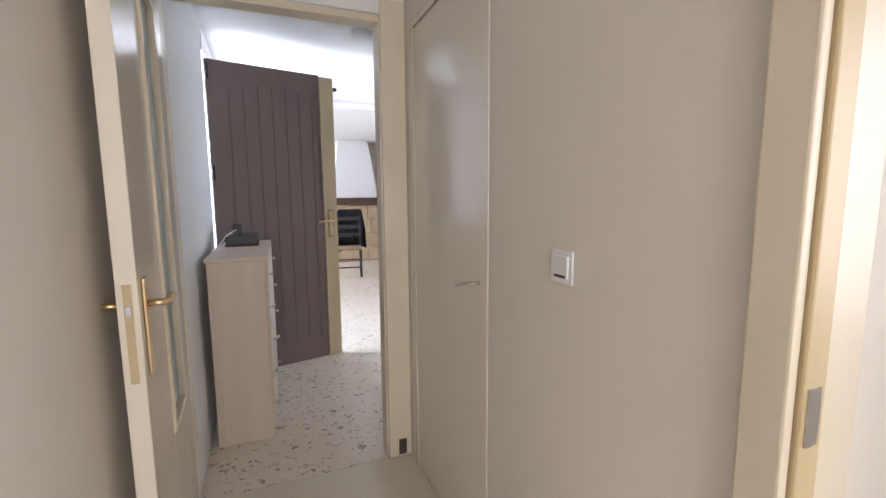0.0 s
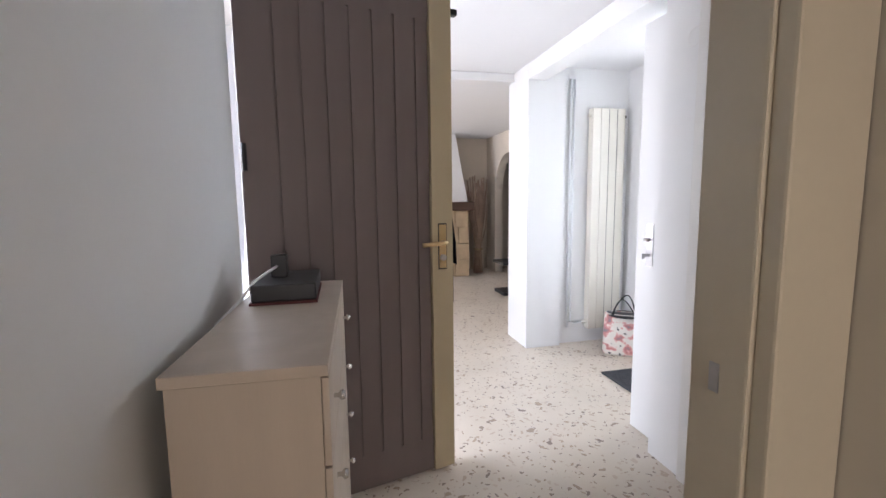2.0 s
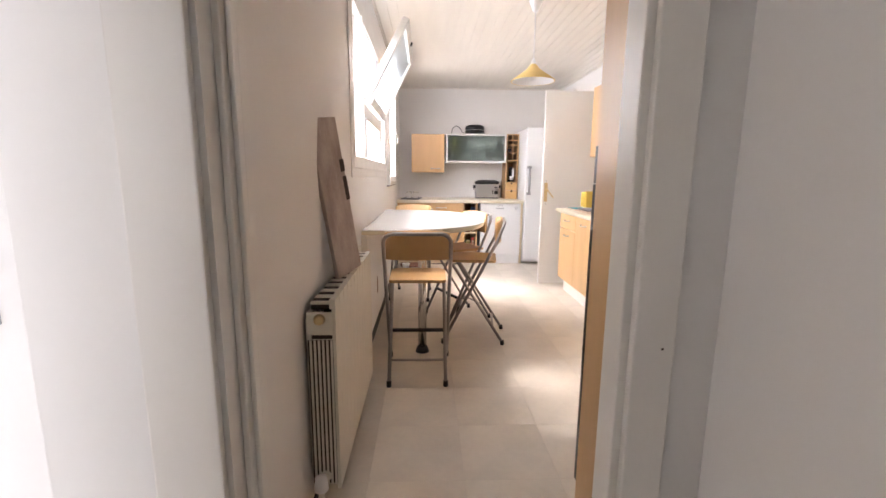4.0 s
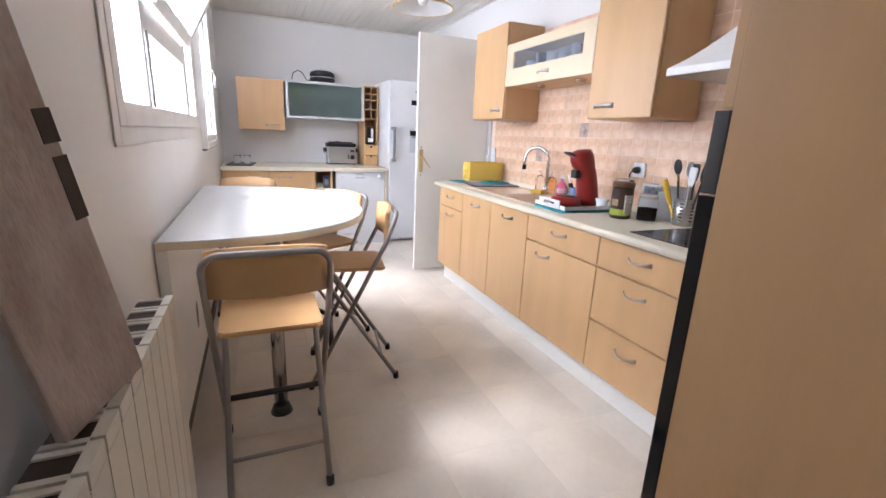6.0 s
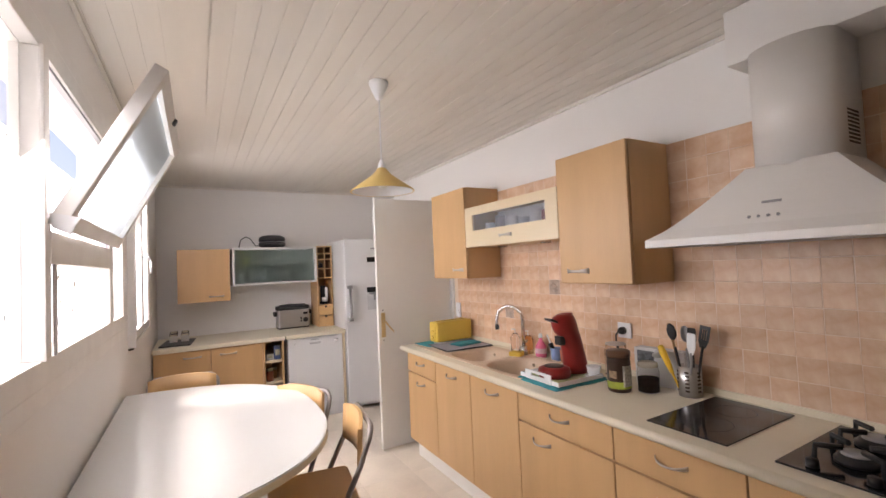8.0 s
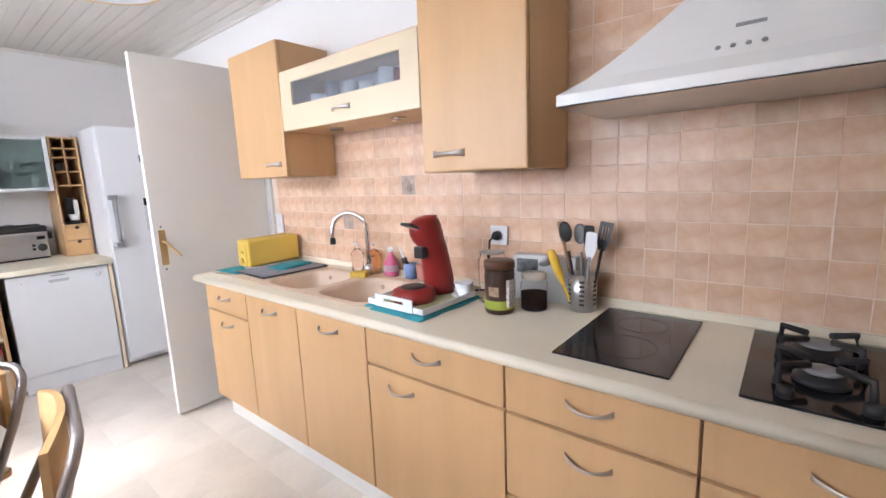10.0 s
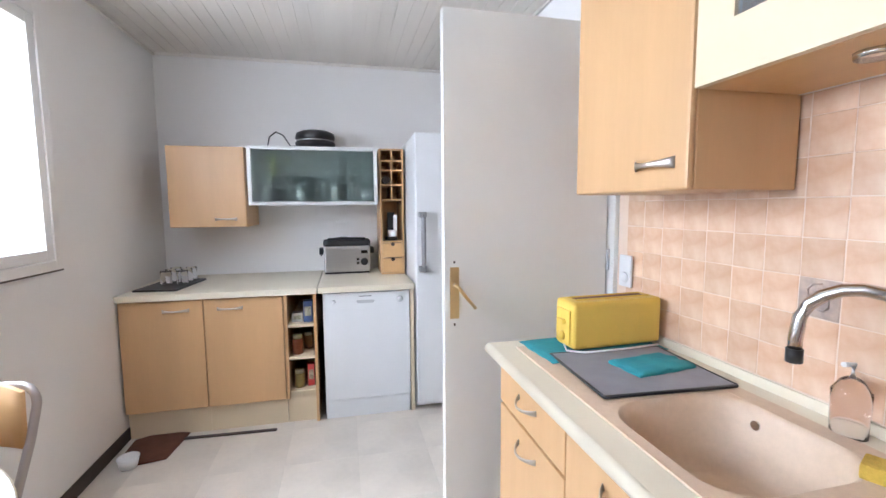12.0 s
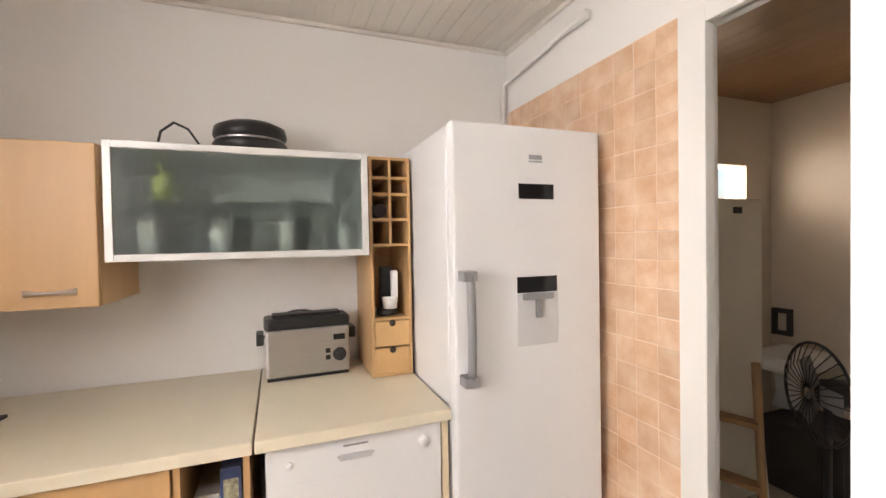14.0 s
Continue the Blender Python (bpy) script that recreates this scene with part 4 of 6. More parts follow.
def bar_stool(m):
    s = thing("bar_stool", "folding bar stool, beech seat and back, grey tube frame", "stool", m, "stools round the table")
    w = 0.195
    rail = [(-w, 0.215, 0.02), (-w, -0.165, 0.78)]
    for k in range(9):
        t = math.pi * k / 16
        rail.append((-w + 0.058 * (1 - math.cos(t)), -0.195 - 0.024 * math.sin(t), 0.862 + 0.06 * math.sin(t)))
    rail += [(-p[0], p[1], p[2]) for p in rail[::-1]]
    part("back_frame", tube(rail, 0.0115, 8), tube_grey, s)
    part("seat_frame", tube([(-w + 0.025, -0.225, 0.02), (-w + 0.025, 0.15, 0.60), (-w + 0.045, 0.168, 0.615), (w - 0.045, 0.168, 0.615), (w - 0.025, 0.15, 0.60), (w - 0.025, -0.225, 0.02)], 0.0115, 8), tube_grey, s)
    part("footrest", tube([(-w + 0.01, 0.112, 0.23), (w - 0.01, 0.112, 0.23)], 0.013, 8), black_plastic, s, "black foot bar")
    part("stretcher", tube([(-w + 0.03, -0.15, 0.135), (w - 0.03, -0.15, 0.135)], 0.008, 8), tube_grey, s)
    part("seat", prism([(-0.17, -0.15), (-0.15, -0.165), (0.15, -0.165), (0.17, -0.15), (0.175, 0.14), (0.14, 0.185), (-0.14, 0.185), (-0.175, 0.14)], 0.622, 0.64, 0.004), beech_flat, s, "beech plywood seat")
    bm = bmesh.new()
    rows = []
    for k in range(9):
        t = -1 + k / 4
        x = 0.188 * t
        dy = 0.035 * t * t
        top = 0.975 - 0.018 * abs(t) ** 3
        rows.append([bm.verts.new(p) for p in ((x, -0.225 + dy - 0.03, 0.80), (x, -0.262 + dy, top), (x, -0.248 + dy, top), (x, -0.21 + dy - 0.03, 0.80))])
    for a, b in zip(rows, rows[1:]):
        for k in range(4):
            f = bm.faces.new((a[k], a[(k + 1) % 4], b[(k + 1) % 4], b[k]))
            f.smooth = k in (0, 2)
    bm.faces.new(rows[0])
    bm.faces.new(rows[-1][::-1])
    bmesh.ops.recalc_face_normals(bm, faces=bm.faces[:])
    bm.transform(Matrix.Translation((0, 0.054, -0.034)))
    part("backrest", bm, beech_flat, s, "curved beech backrest")
    for x, y in ((-w, 0.218), (w, 0.218), (-w + 0.025, -0.228), (w - 0.025, -0.228)):
        part("foot_cap", tube([(x, y, 0.0), (x, y * 0.985, 0.035)], 0.015, 8), black_plastic, s)
    return s


stool = bar_stool(pose(3.675, 2.635, 0, rz=-90))
for m in (pose(4.286, 2.213, 0, rz=-8), pose(4.762, 2.301, 0, rz=27), pose(5.45, 2.735, 0, rz=84)):
    copy_thing(stool, m)

# ---- back run ----
for y0, y1 in ((2.525, 2.99), (2.06, 2.525)):
    u = thing("base_cabinet", "beech veneer base unit with steel bow handle", "cabinet", group="base units on the end wall")
    part("body", boxes((7.125, 7.89, y0 + 0.001, y1 - 0.001, 0.17, 0.864)), beech, u)
    d = part("door", boxes((7.105, 7.123, y0 + 0.003, y1 - 0.003, 0.175, 0.860), bevel=0.003), beech, u)
    c = (y0 + y1) / 2 - (0.08 if y0 > 2.3 else -0.08)
    bow_handle(d, (7.105, c - 0.075, 0.80), (7.105, c + 0.075, 0.80), (-0.032, 0, 0.0), r=0.007)
    part("plinth", boxes((7.145, 7.16, y0 + 0.001, y1 - 0.001, 0.0, 0.168)), birch, u)
u = thing("open_shelf_unit", "beech open shelf unit with food jars", "shelf")
part("body", boxes((7.115, 7.89, 2.04, 2.058, 0.17, 0.864), (7.115, 7.89, 1.858, 1.876, 0.0, 0.864), (7.87, 7.89, 1.876, 2.04, 0.17, 0.864)), beech, u)
for z in (0.20, 0.43, 0.645):
    part("shelf_board", boxes((7.125, 7.87, 1.877, 2.039, z, z + 0.018)), birch, u)
part("plinth", boxes((7.145, 7.16, 1.877, 2.057, 0.0, 0.199)), birch, u)
wb = thing("worktop", "cream laminate worktop on the end wall", "worktop")
part("slab", boxes((7.085, 7.895, 1.848, 2.995, 0.866, 0.905), bevel=0.004), laminate, wb)
part("slab", boxes((7.085, 7.895, 1.212, 1.842, 0.866, 0.905), bevel=0.004), laminate, wb)
dw = thing("dishwasher", "white dishwasher under the worktop", "dishwasher")
part("body", boxes((7.14, 7.85, 1.243, 1.815, 0.03, 0.86)), white_enamel, dw)
part("door", boxes((7.115, 7.139, 1.245, 1.813, 0.13, 0.7388)), white_enamel, dw)
pn = part("control_panel", boxes((7.115, 7.139, 1.245, 1.813, 0.739, 0.855)), white_enamel, dw)
part("grip", turned(prism([(-0.062, 0.0), (-0.05, -0.016), (0.05, -0.016), (0.062, 0.0), (0.05, 0.004), (-0.05, 0.004)], 0.0, 0.005, 0.001), pose(7.1152, 1.54, 0.80, 90, 0, -90)), material("pale_grip", (0.56, 0.57, 0.59), 0.4), pn, "shallow grey grip")
part("badge", boxes((7.1135, 7.1148, 1.50, 1.58, 0.828, 0.834)), grey_plastic, pn)
part("dial", turned(lathe([(0, 0.014), (0.018, 0.014), (0.022, 0), (0, 0)], seg=18), pose(7.1148, 1.31, 0.80, 0, -90, 0)), white_enamel, pn)
part("button", turned(lathe([(0, 0.006), (0.01, 0.006), (0.012, 0), (0, 0)], seg=14), pose(7.1148, 1.745, 0.80, 0, -90, 0)), white_enamel, pn)
part("kickplate", boxes((7.125, 7.139, 1.247, 1.811, 0.0, 0.126), bevel=0.003), white_enamel, dw)
part("side_panel", boxes((7.12, 7.88, 1.214, 1.238, 0.0, 0.864)), birch, dw)

fr = thing("fridge", "tall white refrigerator with water dispenser", "refrigerator")
part("body", boxes((7.135, 7.82, 0.575, 1.20, 0.02, 1.90), bevel=0.006), white_enamel, fr)
fd = part("door", boxes((7.075, 7.13, 0.575, 1.20, 0.06, 1.905), bevel=0.01), white_enamel, fr)
part("display", boxes((7.0725, 7.076, 0.79, 0.94, 1.638, 1.694), bevel=0.001), black_glass, fd)
part("badge", boxes((7.073, 7.076, 0.838, 0.896, 1.774, 1.778), (7.073, 7.076, 0.84, 0.894, 1.784, 1.8)), grey_plastic, fd)
ds = part("dispenser", boxes((7.0725, 7.076, 0.78, 0.951, 1.293, 1.352), bevel=0.001), black_glass, fd, "black dispenser panel")
part("niche", boxes((7.0735, 7.076, 0.776, 0.951, 1.097, 1.29)), material("pale_grey_niche", (0.66, 0.67, 0.68), 0.4), ds)
part("nozzle", boxes((7.055, 7.073, 0.805, 0.93, 1.268, 1.291), (7.06, 7.073, 0.855, 0.877, 1.2, 1.268), bevel=0.003), grey_plastic, ds)
hn = part("handle", tube([(7.035, 1.155, 1.015), (7.03, 1.155, 1.08), (7.028, 1.155, 1.16), (7.03, 1.155, 1.27), (7.035, 1.155, 1.37)], 0.016, 8), grey_plastic, fd, "grey bar handle")
for z in (0.99, 1.35):
    part("handle_mount", boxes((7.02, 7.076, 1.135, 1.185, z, z + 0.035), bevel=0.003), grey_plastic, hn)

u = thing("wall_cabinet", "small beech veneer wall cabinet on the end wall", "cabinet")
part("body", boxes((7.47, 7.89, 2.32, 2.80, 1.29, 1.835), bevel=0.002), beech, u)
d = part("door", boxes((7.448, 7.469, 2.321, 2.799, 1.291, 1.834), bevel=0.005), beech, u)
bow_handle(d, (7.448, 2.38, 1.345), (7.448, 2.52, 1.345), (-0.03, 0, 0), r=0.007)
u = thing("glass_cabinet", "aluminium-framed frosted glass wall cabinet holding glasses", "cabinet")
for nm, sp in (("side_panel", (7.46, 7.89, 1.425, 1.437, 1.44, 1.84)), ("side_panel", (7.46, 7.89, 2.285, 2.297, 1.44, 1.84)), ("bottom_panel", (7.46, 7.89, 1.4375, 2.2845, 1.44, 1.455)), ("top_panel", (7.46, 7.89, 1.4375, 2.2845, 1.826, 1.84)), ("back_panel", (7.875, 7.89, 1.4375, 2.2845, 1.4555, 1.8255))):
    part(nm, boxes(sp), white_enamel, u)
part("shelf_board", boxes((7.50, 7.874, 1.438, 2.284, 1.64, 1.648)), frost_green, u)
fm = part("door_frame", boxes(*[(7.434, 7.456, 1.42, 1.445, 1.437, 1.845), (7.434, 7.456, 2.275, 2.30, 1.437, 1.845), (7.434, 7.456, 1.445, 2.275, 1.437, 1.462), (7.434, 7.456, 1.445, 2.275, 1.82, 1.845)], bevel=0.002), material("white_aluminium", (0.75, 0.75, 0.74), 0.35, 0.2, vary=0.02), u, "white aluminium door frame")
part("door_glass", boxes((7.443, 7.448, 1.445, 2.275, 1.462, 1.82)), frost_green, fm, "green-tinted frosted glass")
rnd = random.Random(4)
for i in range(10):
    y = 1.50 + 0.078 * i + rnd.uniform(-0.01, 0.01)
    h = rnd.uniform(0.09, 0.15)
    g = thing("drinking_glass", "drinking glass inside the glass cabinet", "glass", group="glasses in the cabinet")
    part("tumbler", lathe([(0, 0.004), (0.026, 0.004), (0.031, h), (0.034, h), (0.029, 0), (0, 0)], 7.58 + rnd.uniform(-0.05, 0.08), y, 1.456, 14), (white_enamel, grey_plastic, clear_glass)[i % 3], g)
g = thing("bottle", "pale green bottle inside the glass cabinet", "bottle")
part("bottle_body", lathe([(0, 0), (0.035, 0), (0.035, 0.1), (0.012, 0.13), (0.012, 0.16), (0, 0.16)], 7.58, 2.16, 1.649, 14), material("green_yellow_plastic", (0.5, 0.55, 0.15), 0.4), g)

wr = thing("wine_rack", "narrow beech wine rack with two small drawers", "rack")
part("side", boxes((7.53, 7.88, 1.217, 1.229, 0.907, 1.855)), beech, wr)
part("side", boxes((7.53, 7.88, 1.384, 1.396, 0.907, 1.855)), beech, wr)
part("back", boxes((7.87, 7.88, 1.229, 1.384, 0.907, 1.855)), beech, wr)
for z in (0.907, 1.15, 1.47, 1.58, 1.69, 1.76, 1.843):
    part("shelf_board", boxes((7.532, 7.87, 1.2295, 1.3835, z, z + 0.011)), beech_flat, wr)
part("divider", boxes((7.532, 7.87, 1.301, 1.311, 1.482, 1.842)), beech, wr)
for z in (0.921, 1.037):
    d = part("drawer", boxes((7.528, 7.85, 1.231, 1.382, z, z + 0.108), bevel=0.002), beech_flat, wr)
    part("finger_notch", turned(lathe([(0, 0.001), (0.014, 0.001), (0.014, 0), (0, 0)], seg=14), pose(7.5275, 1.306, z + 0.1, 0, -90, 0)), gap_shade, d)
ks = thing("soda_siphon", "black and white kitchen gadget in the rack", "gadget")
part("base", lathe([(0, 0.03), (0.045, 0.03), (0.05, 0), (0, 0)], 7.62, 1.306, 1.162, 16), black_plastic, ks)
part("column", boxes((7.62, 7.66, 1.28, 1.335, 1.19, 1.38), bevel=0.008), black_plastic, ks)
part("cup", lathe([(0, 0.0), (0.03, 0.0), (0.036, 0.05), (0, 0.05)], 7.59, 1.30, 1.193, 14), white_enamel, ks)
part("tank", boxes((7.585, 7.625, 1.262, 1.29, 1.24, 1.36), bevel=0.008), white_enamel, ks)
bt = thing("wine_bottle", "dark bottle lying in the rack", "bottle")
part("bottle_end", tube([(7.56, 1.345, 1.625), (7.8, 1.345, 1.625)], 0.03, 14), material("bottle_glass", (0.05, 0.03, 0.03), 0.2), bt)

# ---- hall furniture ----
dr = thing("chest_of_drawers", "pale limed oak chest of drawers with small knobs", "chest of drawers")
dr.matrix_basis = pose(0.012, 2.347, 0, rz=-1.9) @ pose(-0.012, -2.347, 0)
part("body", boxes((0.02, 0.288, 2.352, 3.225, 0.0, 0.978)), pale_oak, dr)
part("top", boxes((0.012, 0.303, 2.347, 3.23, 0.98, 1.003), bevel=0.002), pale_oak, dr)
for i in range(5):
    z = 0.06 + 0.184 * i
    f = part("drawer", boxes((0.289, 0.303, 2.356, 3.221, z, z + 0.178), bevel=0.002), pale_oak, dr)
    for y in (2.47, 3.11):
        part("knob", turned(lathe([(0.005, 0), (0.005, 0.01), (0.012, 0.016), (0.009, 0.024), (0, 0.026)], seg=12), pose(0.303, y, z + 0.09, 0, 90, 0)), chrome, f)
rt = thing("router_box", "black and dark red box lying on the chest", "router")
part("case", boxes((0.07, 0.255, 2.86, 3.14, 1.012, 1.062), bevel=0.006), black_plastic, rt)
part("base", boxes((0.065, 0.258, 2.855, 3.145, 1.0035, 1.0115), bevel=0.002), material("dark_red_card", (0.12, 0.02, 0.02), 0.6), rt)
cd = thing("charging_dock", "small black device with a bent cable on the box", "device")
part("block", boxes((0.11, 0.16, 2.99, 3.03, 1.0625, 1.135), bevel=0.005), black_plastic, cd)
part("cable", tube([(0.13, 2.988, 1.10), (0.11, 2.95, 1.09), (0.075, 2.90, 1.068), (0.05, 2.84, 1.03), (0.03, 2.79, 1.009), (0.0, 2.76, 0.98)], 0.004, 6), white_enamel, cd)


# ---- oven tower beside the doorway ----
ot = thing("oven_tower", "tall beech oven housing with black built-in oven", "cabinet")
part("body", boxes((1.962, 2.482, 1.40, 2.01, 0.0, 2.30), bevel=0.002), beech, ot)
part("door", boxes((2.484, 2.502, 1.404, 2.006, 1.359, 2.295), bevel=0.002), beech, ot)
ov = part("oven_front", boxes((2.484, 2.512, 1.402, 2.008, 0.55, 1.228), bevel=0.003), black_glass, ot, "black glass oven door")
part("control_panel", boxes((2.484, 2.510, 1.402, 2.008, 1.231, 1.356), bevel=0.003), material("anthracite_panel", (0.05, 0.047, 0.045), 0.4), ot, "anthracite oven control panel")
part("oven_handle", boxes((2.553, 2.565, 1.46, 1.93, 1.172, 1.196), (2.513, 2.5525, 1.47, 1.49, 1.172, 1.196), (2.513, 2.5525, 1.90, 1.92, 1.172, 1.196), bevel=0.002), material("dark_steel", (0.3, 0.28, 0.26), 0.38, 1.0, vary=0.05, scale=4, bump=0), ov, "flat steel bar handle")
wm = part("warming_drawer", boxes((2.484, 2.511, 1.402, 2.008, 0.10, 0.545), bevel=0.003), black_glass, ot, "black lower drawer front")
part("drawer_handle", tube([(2.523, 1.45, 0.50), (2.563, 1.45, 0.505), (2.568, 1.47, 0.505), (2.568, 1.90, 0.505), (2.563, 1.92, 0.505), (2.523, 1.92, 0.50)], 0.011, 8), steel, wm)
for y in (1.47, 1.69, 1.90):
    part("knob", turned(lathe([(0, 0.026), (0.013, 0.026), (0.016, 0.004), (0.019, 0), (0, 0)], seg=16), pose(2.5105, y, 1.293, 0, 90, 0)), bpy.data.materials["dark_steel"], ot)

# ---- kitchen radiator with a board on it ----
ra = thing("radiator", "cream aluminium panel radiator with open fins", "radiator")
n = 12
rx0, pitch = 2.432, 0.079
for i in range(n):
    x = rx0 + pitch * i
    part("section", boxes((x + 0.002, x + pitch - 0.002, 2.890, 2.902, 0.13, 0.805), (x + 0.034, x + 0.044, 2.902, 2.990, 0.15, 0.72), (x + 0.008, x + pitch - 0.008, 2.976, 2.988, 0.16, 0.79),
        (x + 0.004, x + 0.016, 2.902, 2.973, 0.822, 0.832), (x + pitch - 0.016, x + pitch - 0.004, 2.902, 2.973, 0.822, 0.832), (x + 0.004, x + pitch - 0.004, 2.890, 2.910, 0.806, 0.838), bevel=0.0), rad_enamel, ra)
# solid dark fillers paint the shade inside the open top
for i in range(n):
    x = rx0 + pitch * i
    part("grille_shade", boxes((x + 0.0165, x + pitch - 0.0165, 2.9105, 2.974, 0.80, 0.828)), gap_shade, ra, "dark filler painted as the shade between two fins")
for i in range(6):
    part("end_fin", boxes((2.4205, 2.4245, 2.900 + 0.014 * i, 2.907 + 0.014 * i, 0.16, 0.70)), rad_enamel, ra)
# dark sheet behind the end fins, painted shade rather than a part
part("fin_gap_shade", boxes((2.4248, 2.4262, 2.899, 2.984, 0.16, 0.70)), gap_shade, ra)
# core coloured near black as the shaded inside
part("core", boxes((2.436, 3.376, 2.905, 2.972, 0.70, 0.715)), gap_shade, ra)
part("end_cap", boxes((2.418, 2.424, 2.894, 2.983, 0.72, 0.80), bevel=0.002), rad_enamel, ra)
part("plug", turned(lathe([(0, 0.02), (0.01, 0.02), (0.016, 0.014), (0.02, 0), (0, 0)], seg=14), pose(2.418, 2.940, 0.775, 0, -90, 0)), brass, ra)
# upper header darkened as if in shade, the lower one keeps its enamel
part("header", tube([(2.42, 2.940, 0.755), (3.382, 2.940, 0.755)], 0.019, 10), gap_shade, ra)
part("header", tube([(2.42, 2.940, 0.19), (3.382, 2.940, 0.19)], 0.021, 10), rad_enamel, ra)
vp = part("valve", tube([(2.42, 2.940, 0.19), (2.37, 2.940, 0.19), (2.355, 2.940, 0.17), (2.355, 2.940, 0.09), (2.33, 2.958, 0.075), (1.99, 2.98, 0.07)], 0.011, 8), rad_enamel, ra, "cream feed pipe and valve")
part("valve_head", lathe([(0, 0.05), (0.02, 0.045), (0.024, 0.0), (0, 0)], 2.355, 2.940, 0.19, 14), white_enamel, ra)
part("feed_pipe", tube([(2.33, 2.983, 0.04), (1.99, 2.975, 0.035)], 0.009, 8), rad_enamel, ra)
for x in (2.46, 3.33):
    part("bracket", boxes((x, x + 0.02, 2.9905, 2.999, 0.2, 0.76)), rad_enamel, ra)
bd = thing("wooden_board", "weathered grey board leaning on the wall above the radiator", "board", pose(2.85, 2.915, 0.84, rz=-20) @ pose(0, 0, 0, -5.0, -8, 0))
part("plank", boxes((-0.095, 0.095, -0.009, 0.009, 0.0, 0.64), bevel=0.004), board_grey, bd)
part("notch", boxes((0.065, 0.097, -0.0105, 0.0105, 0.42, 0.47), (0.07, 0.097, -0.0105, 0.0105, 0.30, 0.40)), gap_shade, bd)
st = thing("light_switch", "small round white cover plate low on the wall", "switch")
part("plate", turned(lathe([(0, 0.008), (0.03, 0.008), (0.035, 0), (0, 0)], seg=20), pose(2.10, 2.999, 0.25, 90)), white_enamel, st)


# ---- things on the worktop ----
def cloth(name, label, cx, cy, w, d, z, rz, mat, thick=0.006, wave=0.004, seed=1):
    ob = thing(name, label, "cloth", pose(cx, cy, z, rz=rz))
    bm = bmesh.new()
    nx, ny = 14, 10
    grid = []
    for j in range(ny + 1):
        for i in range(nx + 1):
            u, v = i / nx - 0.5, j / ny - 0.5
            e = 1 - max(abs(2 * u), abs(2 * v)) ** 6
            k = noise.noise(Vector((u * 5 + seed * 7, v * 5, seed)))
            grid.append((u * w + 0.01 * noise.noise(Vector((v * 4, seed, 0))), v * d + 0.01 * noise.noise(Vector((u * 4, seed, 3))), thick * (0.4 + 0.6 * e) + wave * max(0, k)))
    top = [bm.verts.new(p) for p in grid]
    low = [bm.verts.new((p[0], p[1], 0.0005)) for p in grid]
    W1 = nx + 1
    for j in range(ny):
        for i in range(nx):
            a = j * W1 + i
            f = bm.faces.new((top[a], top[a + 1], top[a + W1 + 1], top[a + W1]))
            f.smooth = True
            bm.faces.new((low[a], low[a + W1], low[a + W1 + 1], low[a + 1]))
    for i in range(nx):
        bm.faces.new((low[i], low[i + 1], top[i + 1], top[i]))
        a = ny * W1 + i
        bm.faces.new((low[a + 1], low[a], top[a], top[a + 1]))
    for j in range(ny):
        a = j * W1
        bm.faces.new((low[a + W1], low[a], top[a], top[a + W1]))
        a += nx
        bm.faces.new((low[a], low[a + W1], top[a + W1], top[a]))
    part("fabric", bm, mat, ob)
    return ob


cloth("tea_towel", "teal cloth spread under the yellow toaster", 5.60, 0.80, 0.24, 0.46, 0.9125, 4, teal, seed=2)
cloth("tea_towel", "teal towel spread under the coffee tray", 4.185, 0.865, 0.37, 0.40, 0.905, -2, teal, thick=0.007, wave=0.008, seed=5)
dm = thing("drying_mat", "grey drying mat with a dark edge on the drainer", "mat", pose(5.36, 0.80, 0.9125, rz=-3))
part("pad", boxes((-0.17, 0.17, -0.2, 0.2, 0.0, 0.008), bevel=0.003), grey_cloth, dm)
part("edging", tube([(-0.17, -0.2, 0.005), (0.17, -0.2, 0.005), (0.17, 0.2, 0.005), (-0.17, 0.2, 0.005), (-0.17, -0.2, 0.005)], 0.005, 6), black_plastic, dm)
cloth("dish_cloth", "folded teal dish cloth on the drying mat", 5.36, 0.74, 0.13, 0.22, 0.921, 8, teal, thick=0.016, wave=0.012, seed=9)

ty = thing("toaster", "yellow plastic long-slot toaster on a teal cloth", "toaster", pose(5.60, 0.735, 0.92, rz=3))
part("body", boxes((-0.062, 0.062, -0.18, 0.18, 0.004, 0.17), bevel=0.018, segments=3), yellow_plastic, ty)
part("slot", boxes((-0.02, 0.02, -0.14, 0.14, 0.1695, 0.1715)), material("brown_slot", (0.2, 0.08, 0.03), 0.5), ty)
part("slot_rim", boxes((-0.028, -0.021, -0.15, 0.15, 0.169, 0.175), (0.021, 0.028, -0.15, 0.15, 0.169, 0.175), bevel=0.002), yellow_plastic, ty)
part("lever", boxes((-0.02, 0.02, 0.18, 0.20, 0.09, 0.105), bevel=0.004), yellow_plastic, ty)
part("end_panel", boxes((-0.042, 0.042, 0.18, 0.187, 0.02, 0.14), bevel=0.003), yellow_plastic, ty)
part("dial", turned(lathe([(0, 0.012), (0.014, 0.012), (0.017, 0), (0, 0)], seg=14), pose(0, 0.187, 0.045, -90)), yellow_plastic, ty)
part("cord", tube([(0.0, 0.18, 0.012), (-0.05, 0.2, 0.006), (-0.085, 0.15, 0.005), (-0.09, 0.0, 0.005), (-0.085, -0.15, 0.006)], 0.0035, 6), white_enamel, ty)

